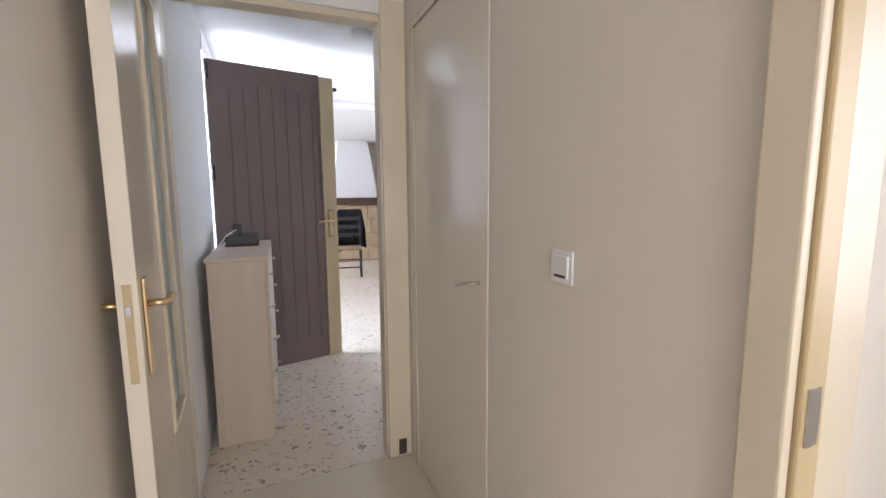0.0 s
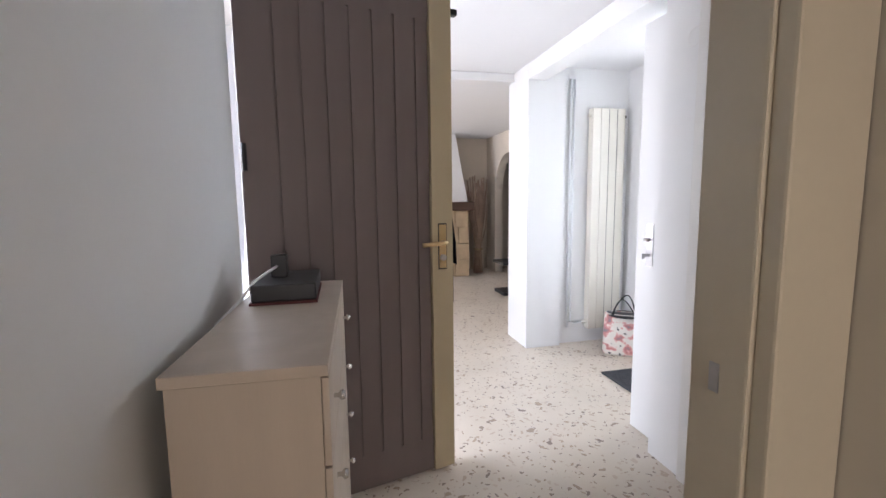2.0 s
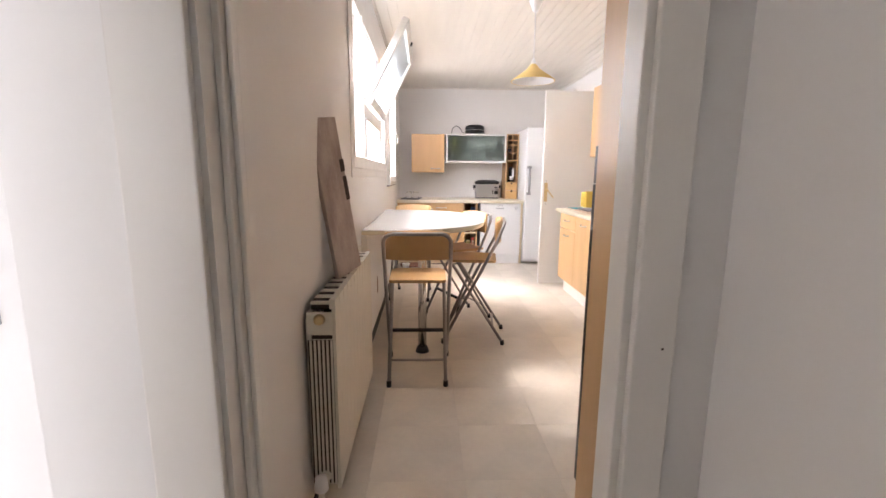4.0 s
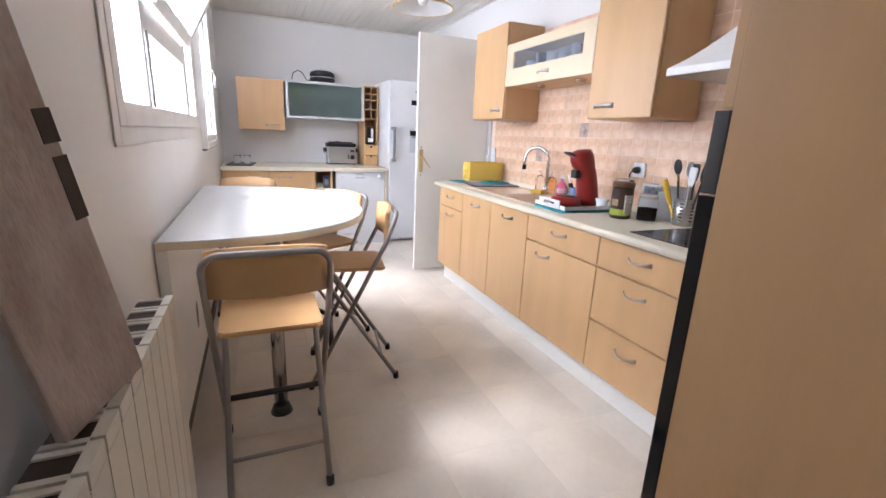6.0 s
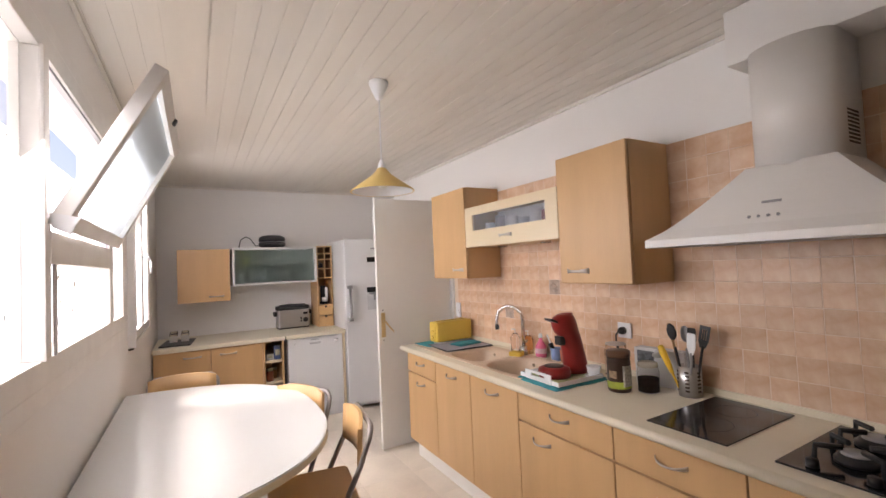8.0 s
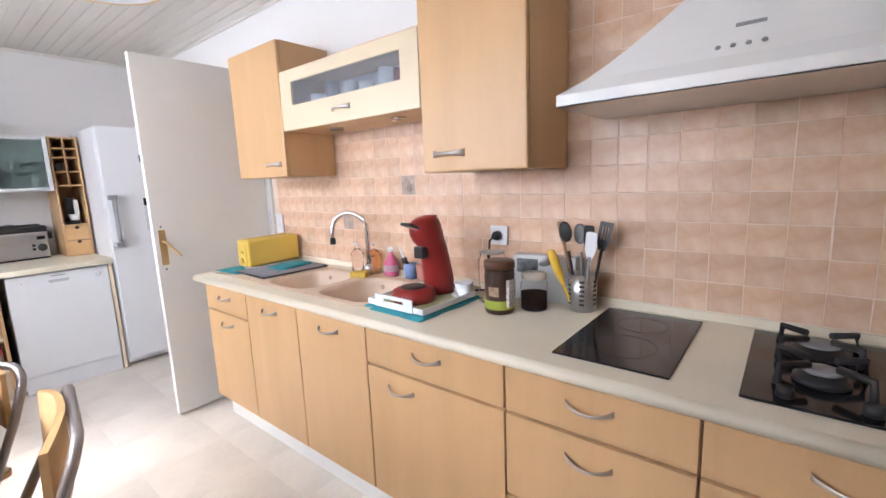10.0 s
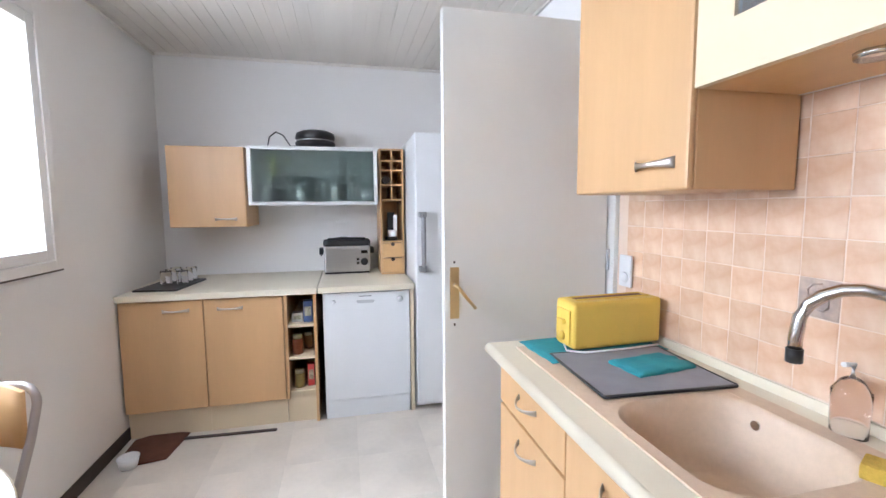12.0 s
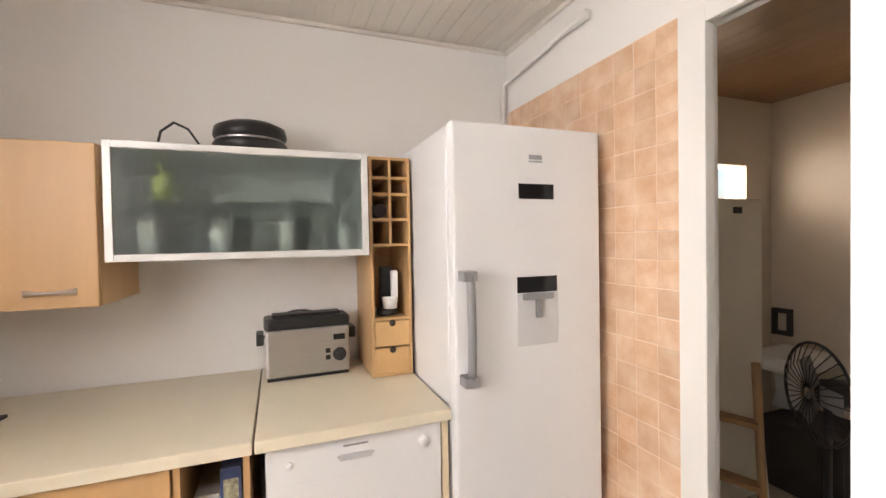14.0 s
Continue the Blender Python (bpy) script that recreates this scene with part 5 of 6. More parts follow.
tr = thing("serving_tray", "white tray with cut-out handles under the coffee machine", "tray", pose(4.175, 0.87, 0.9165, rz=-2))
part("base", boxes((-0.15, 0.15, -0.155, 0.155, 0.0, 0.006), bevel=0.002), material("printed_tray", (0.7, 0.68, 0.5), 0.35, vary=0.3, scale=9, tint=(0.35, 0.5, 0.12)), tr)
part("rim", boxes((-0.155, -0.15, -0.16, 0.16, 0.0, 0.022), (0.15, 0.155, -0.16, 0.16, 0.0, 0.022), (-0.15, 0.15, -0.16, -0.155, 0.0, 0.022), (-0.15, 0.15, 0.155, 0.16, 0.0, 0.022)), white_enamel, tr)
for s in (-1, 1):
    ys = (0.1605, 0.166) if s > 0 else (-0.166, -0.1605)
    part("tray_handle", boxes((-0.105, -0.055, *ys, 0.0, 0.05), (0.055, 0.105, *ys, 0.0, 0.05), (-0.055, 0.055, *ys, 0.0, 0.016), (-0.055, 0.055, *ys, 0.036, 0.05)), white_enamel, tr, "upright handle panel with a slot")

cf = thing("coffee_machine", "dark red pad coffee machine on a white tray", "coffee machine", pose(4.186, 0.82, 0.923, rz=-2))
part("base", lathe([(0, 0.0), (0.088, 0.0), (0.092, 0.02), (0.085, 0.045), (0.06, 0.055), (0, 0.055)], 0, 0.085, 0, 28), red_plastic, cf)
part("drip_grid", lathe([(0, 0.058), (0.05, 0.058), (0.056, 0.0545), (0, 0.0545)], 0, 0.085, 0, 24), black_plastic, cf)
for i in (-1, 0, 1):
    part("button", turned(lathe([(0, 0.003), (0.007, 0.003), (0.008, 0), (0, 0)], seg=10), pose(0.022 * i, 0.177 - 0.004 * abs(i), 0.026, -82)), chrome, cf)
bm = bmesh.new()
prof = [(0.0, -0.078, 0.076, 0.062), (0.05, -0.074, 0.074, 0.061), (0.10, -0.066, 0.071, 0.059), (0.15, -0.056, 0.069, 0.057), (0.19, -0.047, 0.067, 0.055), (0.215, -0.036, 0.07, 0.056), (0.235, -0.02, 0.077, 0.058), (0.265, -0.008, 0.083, 0.058), (0.3, 0.0, 0.08, 0.056), (0.322, -0.004, 0.066, 0.048), (0.336, -0.01, 0.04, 0.032)]
rings = [[bm.verts.new((w * math.cos(2 * math.pi * k / 20), c + d * math.sin(2 * math.pi * k / 20), z)) for k in range(20)] for z, c, d, w in [(p[0], p[1], p[2], p[3]) for p in prof]]
for a, b in zip(rings, rings[1:]):
    for k in range(20):
        f = bm.faces.new((a[k], a[(k + 1) % 20], b[(k + 1) % 20], b[k]))
        f.smooth = True
bm.faces.new(rings[0][::-1])
bm.faces.new(rings[-1])
part("tower", bm, red_plastic, cf)
part("spout", boxes((-0.025, 0.025, 0.012, 0.05, 0.165, 0.215), bevel=0.006), black_plastic, cf)
part("lid_lever", turned(boxes((-0.03, 0.03, 0.0, 0.062, 0.0, 0.012), bevel=0.004), pose(0, 0.058, 0.288, 22)), black_plastic, cf)
part("tank_lid", lathe([(0, 0.006), (0.03, 0.005), (0.036, 0.0), (0, 0.0)], 0, -0.03, 0.334, 18), red_plastic, cf)


def jar(name, label, cat, x, y, r, h, body, lid, fill=None, lid_h=0.03, neck=0.86):
    j = thing(name, label, cat, pose(x, y, 0.9055))
    part("jar_body", lathe([(0, 0.0), (r * 0.94, 0.0), (r, 0.008), (r, h * 0.86), (r * (0.3 + 0.7 * neck), h * 0.93), (r * neck, h), (0, h)], seg=24), body, j)
    if lid:
        part("lid", lathe([(0, h + lid_h), (r * neck, h + lid_h), (r * (neck + 0.06), h + lid_h * 0.8), (r * (neck + 0.06), h + 0.001), (0, h + 0.001)], seg=24), lid, j)
    if fill:
        part("contents", lathe([(0, 0.004), (r * 0.9, 0.004), (r * 0.92, h * 0.55), (0, h * 0.55)], seg=20), fill, j)
    return j


choc = material("dark_brown_label", (0.05, 0.022, 0.012), 0.35, vary=0.15, scale=14)
coffee = material("ground_coffee", (0.03, 0.012, 0.006), 0.9, vary=0.2, scale=40, bump=0.05)
j = jar("coffee_tin", "dark brown cylindrical tin with green label band", "tin", 3.838, 0.805, 0.056, 0.168, choc, material("brown_lid", (0.13, 0.06, 0.03), 0.4), neck=0.97)
part("label_band", lathe([(0.0564, 0.018), (0.057, 0.02), (0.057, 0.05), (0.0564, 0.052)], seg=24), material("lime_label", (0.42, 0.5, 0.06), 0.5, vary=0.2, scale=20), j, "lime green label band")
part("label_panel", boxes((-0.03, 0.012, 0.0525, 0.0568, 0.07, 0.105)), material("cream_print", (0.5, 0.35, 0.22), 0.6, vary=0.3, scale=60), j)
part("table_panel", boxes((-0.0585, -0.046, -0.018, 0.03, 0.03, 0.13)), material("pale_table", (0.7, 0.68, 0.62), 0.6, vary=0.3, scale=90), j)
jar("storage_jar", "clear glass jar half full of ground coffee", "jar", 3.742, 0.712, 0.05, 0.12, thin_glass, material("clear_plastic_lid", (0.55, 0.5, 0.42), 0.25), coffee, 0.022)
jar("glass_jar", "tall clear glass jar behind the coffee tin", "jar", 3.935, 0.70, 0.056, 0.2, thin_glass, material("steel_rim", (0.5, 0.48, 0.46), 0.3, 0.8), None, 0.008)
cp = thing("coffee_cup", "small white cup on the tray", "cup", pose(4.05, 0.745, 0.923))
part("bowl", lathe([(0, 0.003), (0.022, 0.003), (0.036, 0.055), (0.04, 0.055), (0.026, 0.0), (0, 0)], seg=20), white_enamel, cp)
part("saucer", lathe([(0, 0.0015), (0.05, 0.006), (0.052, 0.004), (0, 0.0)], 0.0, 0.0, -0.001, seg=20), white_enamel, cp)
pp = thing("paper_box", "white printed cardboard box against the tiles", "box", pose(3.76, 0.575, 0.9055, rz=6))
part("carton", boxes((-0.13, 0.125, -0.03, 0.03, 0, 0.185), bevel=0.002), material("white_card", (0.72, 0.73, 0.74), 0.6, vary=0.05), pp)
part("lid_flap", boxes((-0.131, 0.126, 0.0302, 0.0322, 0.10, 0.186)), bpy.data.materials["white_card"], pp)
part("print", boxes((0.02, 0.11, 0.0323, 0.0331, 0.115, 0.172)), material("grey_print", (0.3, 0.32, 0.36), 0.6, vary=0.4, scale=50), pp)

ut = thing("utensil_pot", "perforated steel pot holding kitchen utensils", "utensil holder", pose(3.588, 0.622, 0.9055))
part("pot", lathe([(0, 0.004), (0.048, 0.004), (0.049, 0.138), (0.052, 0.138), (0.051, 0.0), (0, 0)], seg=28), steel, ut)
bm = bmesh.new()
for k in range(6):
    for z in (0.025, 0.042, 0.059, 0.076, 0.093, 0.11):
        t = radians(60 * k + 18)
        bm2 = boxes((-0.009, 0.009, 0.0505, 0.0522, z, z + 0.008))
        bm2.transform(Matrix.Rotation(t, 4, "Z"))
        me = bpy.data.meshes.new("tmp")
        bm2.to_mesh(me)
        bm.from_mesh(me)
        bpy.data.meshes.remove(me)
        bm2.free()
tagged(part("perforation", bm, gap_shade, ut), kind="stuff")


def utensil(name, label, mat, dx, dy, lean, head, h=0.30, head_mat=None):
    ob = thing(name, label, "utensil", pose(3.585 + dx, 0.625 + dy, 0.915, lean[0], lean[1], 0), "utensils in the pot")
    part("shaft", tube([(0, 0, 0), (0, 0, h * 0.75)], 0.006, 8), mat, ob)
    part("head", head(h), head_mat or mat, ob)
    return ob


wood_mat = material("wooden_spoon", (0.35, 0.2, 0.09), 0.6, vary=0.1)
yell = material("yellow_handle", (0.85, 0.55, 0.05), 0.4)
white_pl = material("grey_white_plastic", (0.36, 0.37, 0.38), 0.4)
spoon_head = lambda h: turned(lathe([(0, 0.010), (0.025, 0.007), (0.034, 0.0), (0.026, -0.004), (0, -0.007)], seg=18), pose(0, 0, h, 90) @ Matrix.Diagonal((0.72, 1.15, 0.7, 1)))


def plate_head(h, low=0.011, wide=0.026, tall=0.1, slots=0):
    # a thin blade widening upwards, its top cut into tines where it is slotted
    z0, z1 = h * 0.72, h * 0.72 + tall
    pts = [(low, z0), (wide, z0 + 0.35 * tall), (wide, z1 - 0.006), (wide - 0.006, z1)]
    step = (2 * wide - 0.012) / (2 * slots + 1)
    x = wide - 0.006
    for i in range(slots):
        pts += [(x - step, z1), (x - step, z0 + 0.4 * tall), (x - 2 * step, z0 + 0.4 * tall), (x - 2 * step, z1)]
        x -= 2 * step
    pts += [(-wide + 0.006, z1), (-wide, z1 - 0.006), (-wide, z0 + 0.35 * tall), (-low, z0)]
    return turned(prism(pts, -0.0022, 0.0022), pose(0, 0, 0, 90))


def grip_head(h):
    return lathe([(0, h * 0.42), (0.009, h * 0.43), (0.014, h * 0.6), (0.017, h * 0.9), (0.014, h * 1.02), (0, h * 1.05)], seg=14)


def ladle_head(h):
    # the bowl hangs sideways from the shaft
    return turned(lathe([(0, -0.026), (0.018, -0.023), (0.03, -0.012), (0.036, 0.004), (0.033, 0.004), (0.027, -0.009), (0, -0.021)], seg=18), pose(0.02, 0.0, h * 0.78, 0, 25, 0))


turner = utensil("slotted_turner", "black slotted turner in the utensil pot", black_plastic, -0.03, 0.012, (4, -9), lambda h: plate_head(h, 0.012, 0.023, 0.095, 3), 0.31)
part("blade_edge", boxes((-0.023, 0.023, -0.0028, 0.0028, 0.31, 0.326), bevel=0.001), black_plastic, turner)
utensil("spatula", "black spatula in the utensil pot", black_plastic, -0.008, -0.02, (-3, -2), lambda h: plate_head(h, 0.012, 0.019, 0.085), 0.31)
utensil("white_spoon", "white plastic slotted server in the utensil pot", white_pl, -0.014, 0.025, (-5, -7), lambda h: plate_head(h, 0.009, 0.02, 0.1), 0.27, white_enamel)
utensil("wooden_spoon", "wooden spoon in the utensil pot", wood_mat, 0.025, 0.0, (2, 13), lambda h: plate_head(h, 0.006, 0.011, 0.09), 0.33)
utensil("steel_ladle", "steel ladle leaning out of the utensil pot", steel, 0.035, 0.015, (-4, 24), ladle_head, 0.26)
utensil("yellow_spatula", "yellow handled spatula in the utensil pot", yell, 0.028, 0.028, (-8, 19), grip_head, 0.225)
utensil("whisk", "grey plastic ladle in the utensil pot", grey_plastic, 0.0, -0.005, (2, 4), spoon_head, 0.275)
utensil("serving_spoon", "dark plastic serving spoon in the utensil pot", black_plastic, 0.01, 0.02, (-3, 9), spoon_head, 0.29)

# small things round the sink
sp = thing("sponge", "yellow sponge on the sink rim", "sponge", pose(4.77, 0.70, 0.9115, rz=25))
part("foam", boxes((-0.045, 0.045, -0.03, 0.03, 0, 0.03), bevel=0.006), material("yellow_foam", (0.75, 0.5, 0.08), 0.95, vary=0.15, scale=60, bump=0.1, fine=200), sp)
so = thing("soap_bottle", "clear pink washing-up liquid bottle", "bottle", pose(4.655, 0.575, 0.9055))
part("bottle_body", lathe([(0, 0), (0.036, 0), (0.04, 0.03), (0.036, 0.075), (0.022, 0.10), (0.012, 0.115), (0.012, 0.13), (0, 0.13)], seg=20), material("pink_soap", (0.75, 0.16, 0.3), 0.25, vary=0.08), so)
part("label_print", lathe([(0.0402, 0.028), (0.0408, 0.03), (0.0385, 0.06), (0.038, 0.062)], seg=20), material("pale_pink_label", (0.8, 0.5, 0.6), 0.5, vary=0.3, scale=30), so)
part("cap", lathe([(0, 0.16), (0.008, 0.16), (0.014, 0.148), (0.014, 0.131), (0, 0.131)], seg=14), white_enamel, so)
for x, c, lbl in ((4.515, (0.2, 0.3, 0.55), "blue plastic cup with a brush"), (4.43, (0.6, 0.27, 0.2), "terracotta coloured plastic cup")):
    cu = thing("beaker", lbl, "cup", pose(x, 0.572, 0.9055))
    part("bowl", lathe([(0, 0.004), (0.027, 0.004), (0.032, 0.082), (0.036, 0.082), (0.03, 0), (0, 0)], seg=20), material("beaker_plastic", c, 0.4), cu)
br = thing("dish_brush", "black and white dish brush in the blue cup", "brush", pose(4.515, 0.572, 0.912, -8, 18))
part("stick", tube([(0, 0, 0), (0, 0, 0.17)], 0.006, 8), white_enamel, br)
part("bristles", tube([(0, 0, 0.07), (0, 0, 0.11)], 0.016, 10), black_plastic, br)
for x, y, lbl, mt in ((4.93, 0.575, "clear plastic soap dispenser bottle", glass("dispenser_plastic", (0.92, 0.84, 0.8), 0.05)), (4.80, 0.562, "amber plastic dispenser bottle", glass("amber_plastic", (0.85, 0.5, 0.25), 0.2))):
    b = thing("soap_dispenser", lbl, "dispenser", pose(x, y, 0.9055))
    part("bottle_body", lathe([(0, 0), (0.034, 0), (0.036, 0.1), (0.02, 0.125), (0.013, 0.13), (0, 0.13)], seg=20), mt, b)
    part("pump", tube([(0, 0, 0.13), (0, 0, 0.16), (0.0, 0.03, 0.163)], 0.006, 8), white_enamel, b)


def socket(x, z, w, h, label, plug):
    s = thing("wall_socket", label, "socket")
    part("plate", boxes((x - w / 2, x + w / 2, 0.531, 0.541, z - h / 2, z + h / 2), bevel=0.003), white_enamel, s)
    part("insert", turned(lathe([(0.0, 0.002), (0.019, 0.002), (0.022, 0.005), (0.024, 0), (0, 0)], seg=20), pose(x, 0.541, z - (h - w) / 2, -90)), white_enamel, s)
    if plug:
        p = part("plug", turned(lathe([(0, 0.035), (0.014, 0.034), (0.02, 0.02), (0.021, 0), (0, 0)], seg=16), pose(x, 0.546, z, -90)), black_plastic, s, "black plug")
        part("cable", tube([(x, 0.58, z), (x + 0.02, 0.585, z - 0.02), (x + 0.03, 0.575, z - 0.08), (x + 0.025, 0.56, z - 0.2), (x + 0.04, 0.57, 0.912), (x + 0.08, 0.62, 0.911)], 0.0045, 6), black_plastic, p)


socket(4.0, 1.155, 0.085, 0.085, "white wall socket with a black plug", True)
socket(5.785, 1.15, 0.075, 0.13, "white double wall switch and socket beside the door", False)
sj = thing("spice_jar", "dark jar with grey lid at the worktop end", "jar", pose(2.60, 0.93, 0.9055))
part("jar_body", lathe([(0, 0), (0.042, 0), (0.044, 0.1), (0.038, 0.115), (0, 0.115)], seg=20), choc, sj)
part("lid", lathe([(0, 0.145), (0.038, 0.145), (0.04, 0.116), (0, 0.116)], seg=20), black_plastic, sj)
sj = thing("pepper_mill", "orange-brown wooden pepper mill", "mill", pose(2.55, 0.74, 0.9055))
part("mill_body", lathe([(0, 0), (0.03, 0), (0.024, 0.05), (0.028, 0.11), (0.02, 0.13), (0.027, 0.16), (0.015, 0.19), (0, 0.195)], seg=18), material("amber_wood", (0.45, 0.17, 0.04), 0.3), sj)

# things on and in the end-wall units
to = thing("toaster", "steel toaster with black top and a dial", "toaster", pose(7.74, 1.65, 0.9055, rz=2))
part("body", boxes((-0.085, 0.085, -0.175, 0.175, 0.012, 0.215), bevel=0.012), steel, to)
part("top", boxes((-0.08, 0.08, -0.18, 0.18, 0.212, 0.262), bevel=0.016), black_plastic, to)
part("rail", boxes((-0.04, 0.04, -0.145, 0.145, 0.262, 0.275), bevel=0.004), black_plastic, to)
part("side_grip", boxes((-0.05, 0.05, 0.18, 0.21, 0.15, 0.2), bevel=0.006), black_plastic, to)
part("side_grip", boxes((-0.05, 0.05, -0.21, -0.18, 0.15, 0.2), bevel=0.006), black_plastic, to)
part("feet", boxes((-0.08, 0.08, -0.17, 0.17, 0.0, 0.012)), black_plastic, to)
part("display", boxes((-0.0875, -0.0855, -0.155, -0.105, 0.155, 0.18)), black_glass, to)
part("buttons", boxes((-0.0875, -0.0855, -0.09, -0.07, 0.07, 0.09), (-0.0875, -0.0855, -0.09, -0.07, 0.1, 0.12)), black_plastic, to)
part("dial", turned(lathe([(0, 0.018), (0.026, 0.018), (0.03, 0), (0, 0)], seg=20), pose(-0.086, -0.13, 0.09, 0, -90, 0)), black_plastic, to)
part("cord", tube(arc((0.05, 0.2, 0.13), (0.06, -0.19, 0.2), (0.0, 0.05, 0.11), 21), 0.004, 6), black_plastic, to)
gr = thing("raclette_grill", "round black electric grill lying on the glass cabinet", "grill", pose(7.70, 1.86, 1.8455) @ Matrix.Diagonal((1, 1, 1.12, 1)))
part("base", lathe([(0, 0), (0.10, 0), (0.142, 0.025), (0.147, 0.05), (0.137, 0.061), (0, 0.061)], seg=28), black_plastic, gr)
part("lid", lathe([(0, 0.132), (0.10, 0.13), (0.138, 0.113), (0.145, 0.085), (0.137, 0.068), (0, 0.068)], seg=28), black_plastic, gr)
part("band", lathe([(0.134, 0.0615), (0.136, 0.0675)], seg=28), steel, gr)
part("cord", tube([(0.0, 0.135, 0.03), (0.0, 0.18, 0.03), (0.0, 0.23, 0.1), (0.0, 0.28, 0.12), (0.02, 0.33, 0.09), (0.02, 0.35, 0.01)], 0.005, 6), black_plastic, gr)
tg = thing("glass_tray", "dark slate tray carrying upturned glasses", "tray", pose(7.42, 2.79, 0.9055, rz=-6))
part("slate", boxes((-0.22, 0.22, -0.12, 0.14, 0.0, 0.012), bevel=0.003), black_plastic, tg)
for i in range(6):
    g = thing("drinking_glass", "clear glass upturned on the dark tray", "glass", pose(7.44 + 0.09 * (i % 3), 2.74 + 0.10 * (i // 3), 0.918), "glasses on the tray")
    part("tumbler", lathe([(0.032, 0.0), (0.036, 0.0), (0.033, 0.085), (0, 0.085), (0, 0.08), (0.03, 0.08)], seg=18), thin_glass, g)
for z, items in ((0.663, ((7.22, 1.985, 0.035, 0.06, (0.7, 0.68, 0.64), "white egg box"), (7.20, 1.915, 0.03, 0.14, (0.06, 0.1, 0.25), "dark blue food packet"))),
                 (0.448, ((7.20, 1.99, 0.035, 0.13, (0.3, 0.08, 0.03), "jar of red preserve"), (7.32, 1.93, 0.03, 0.11, (0.45, 0.25, 0.08), "brown food jar"))),
                 (0.218, ((7.20, 1.985, 0.035, 0.12, (0.4, 0.3, 0.08), "jar of yellow mustard"), (7.21, 1.91, 0.022, 0.15, (0.6, 0.05, 0.05), "red food packet")))):
    for x, y, r, h, c, lbl in items:
        b = thing("food_jar", lbl + " on the open shelf", "jar", pose(x, y, z + 0.0005), "food on the open shelf")
        mt = material("food_label", c, 0.4, vary=0.25, scale=25)
        if "packet" in lbl or "box" in lbl:
            part("pack", boxes((-r, r, -r, r, 0, h), bevel=0.004), mt, b)
            part("print", boxes((-r - 0.0012, -r - 0.0002, -r * 0.7, r * 0.7, h * 0.3, h * 0.75)), material("food_print", (0.6, 0.58, 0.4), 0.5, vary=0.4, scale=60), b)
        else:
            part("jar_body", lathe([(0, 0), (r, 0), (r, h * 0.7), (r * 0.8, h * 0.78), (0, h * 0.78)], seg=18), mt, b)
            part("lid", lathe([(0, h * 0.98), (r * 0.85, h * 0.98), (r * 0.88, h * 0.785), (0, h * 0.785)], seg=18), material("jar_lid", (0.35, 0.32, 0.2), 0.35, 0.4), b)
fm2 = thing("floor_mat", "worn red-brown mat pushed under the cabinet", "mat", pose(7.02, 2.80, 0.0, rz=5))
part("mat_cloth", prism([(-0.18, -0.1), (0.1, -0.16), (0.16, 0.0), (0.1, 0.14), (-0.1, 0.15), (-0.2, 0.06)], 0.0005, 0.012, 0.003), material("brown_mat", (0.16, 0.06, 0.035), 0.95, vary=0.2, scale=14, bump=0.1), fm2)
cb = thing("pet_bowl", "small white cup standing on the kitchen floor", "bowl", pose(6.82, 2.86, 0.0))
part("bowl", lathe([(0, 0.004), (0.035, 0.004), (0.05, 0.06), (0.055, 0.06), (0.04, 0), (0, 0)], seg=20), white_enamel, cb)
sb = thing("floor_bar", "thin dark metal strip lying before the plinth", "strip", pose(7.06, 2.42, 0.0, rz=-2))
part("strip", boxes((-0.012, 0.012, -0.30, 0.30, 0.0, 0.01), bevel=0.002), skirting_dark, sb)
tp = thing("corner_pipe", "painted pipes running up the kitchen corner", "pipe")
part("pipe", tube([(7.885, 0.545, 1.92), (7.885, 0.545, 2.33), (7.86, 0.55, 2.36), (7.2, 0.55, 2.42)], 0.011, 8), white_paint, tp)
part("bracket", boxes((7.17, 7.30, 0.527, 0.56, 2.405, 2.44), bevel=0.004), white_paint, tp)

# ---- hall things ----
hr = thing("radiator", "tall white vertical column radiator", "radiator")
for i in range(4):
    part("section", boxes((2.44 + 0.078 * i, 2.514 + 0.078 * i, 4.90, 4.975, 0.14, 2.06), bevel=0.004), rad_enamel, hr)
# dark strips set into two section gaps to paint their shade
for i in (1, 2):
    part("groove_shade", boxes((2.5145 + 0.078 * i, 2.5175 + 0.078 * i, 4.902, 4.93, 0.15, 2.05)), gap_shade, hr, "dark strip painted as shade between two sections")
part("header", tube([(2.42, 4.94, 2.0), (2.76, 4.94, 2.0)], 0.016, 8), rad_enamel, hr)
part("header", tube([(2.40, 4.94, 0.2), (2.74, 4.94, 0.2)], 0.016, 8), rad_enamel, hr)
part("pipe", tube([(2.40, 4.94, 0.2), (2.36, 4.96, 0.18), (2.30, 4.97, 0.2), (2.30, 4.972, 2.3)], 0.009, 8), white_enamel, hr)
part("pipe", tube([(2.27, 4.972, 0.15), (2.27, 4.972, 2.3)], 0.009, 8), white_enamel, hr)
part("vent_plug", turned(lathe([(0, 0.02), (0.012, 0.02), (0.016, 0), (0, 0)], seg=12), pose(2.76, 4.94, 2.0, 0, 90, 0)), black_plastic, hr)
bg = thing("shopping_bag", "white shopping bag with red flowers standing on the floor", "bag", pose(2.60, 4.62, 0.0, rz=-35))
bm = bmesh.new()
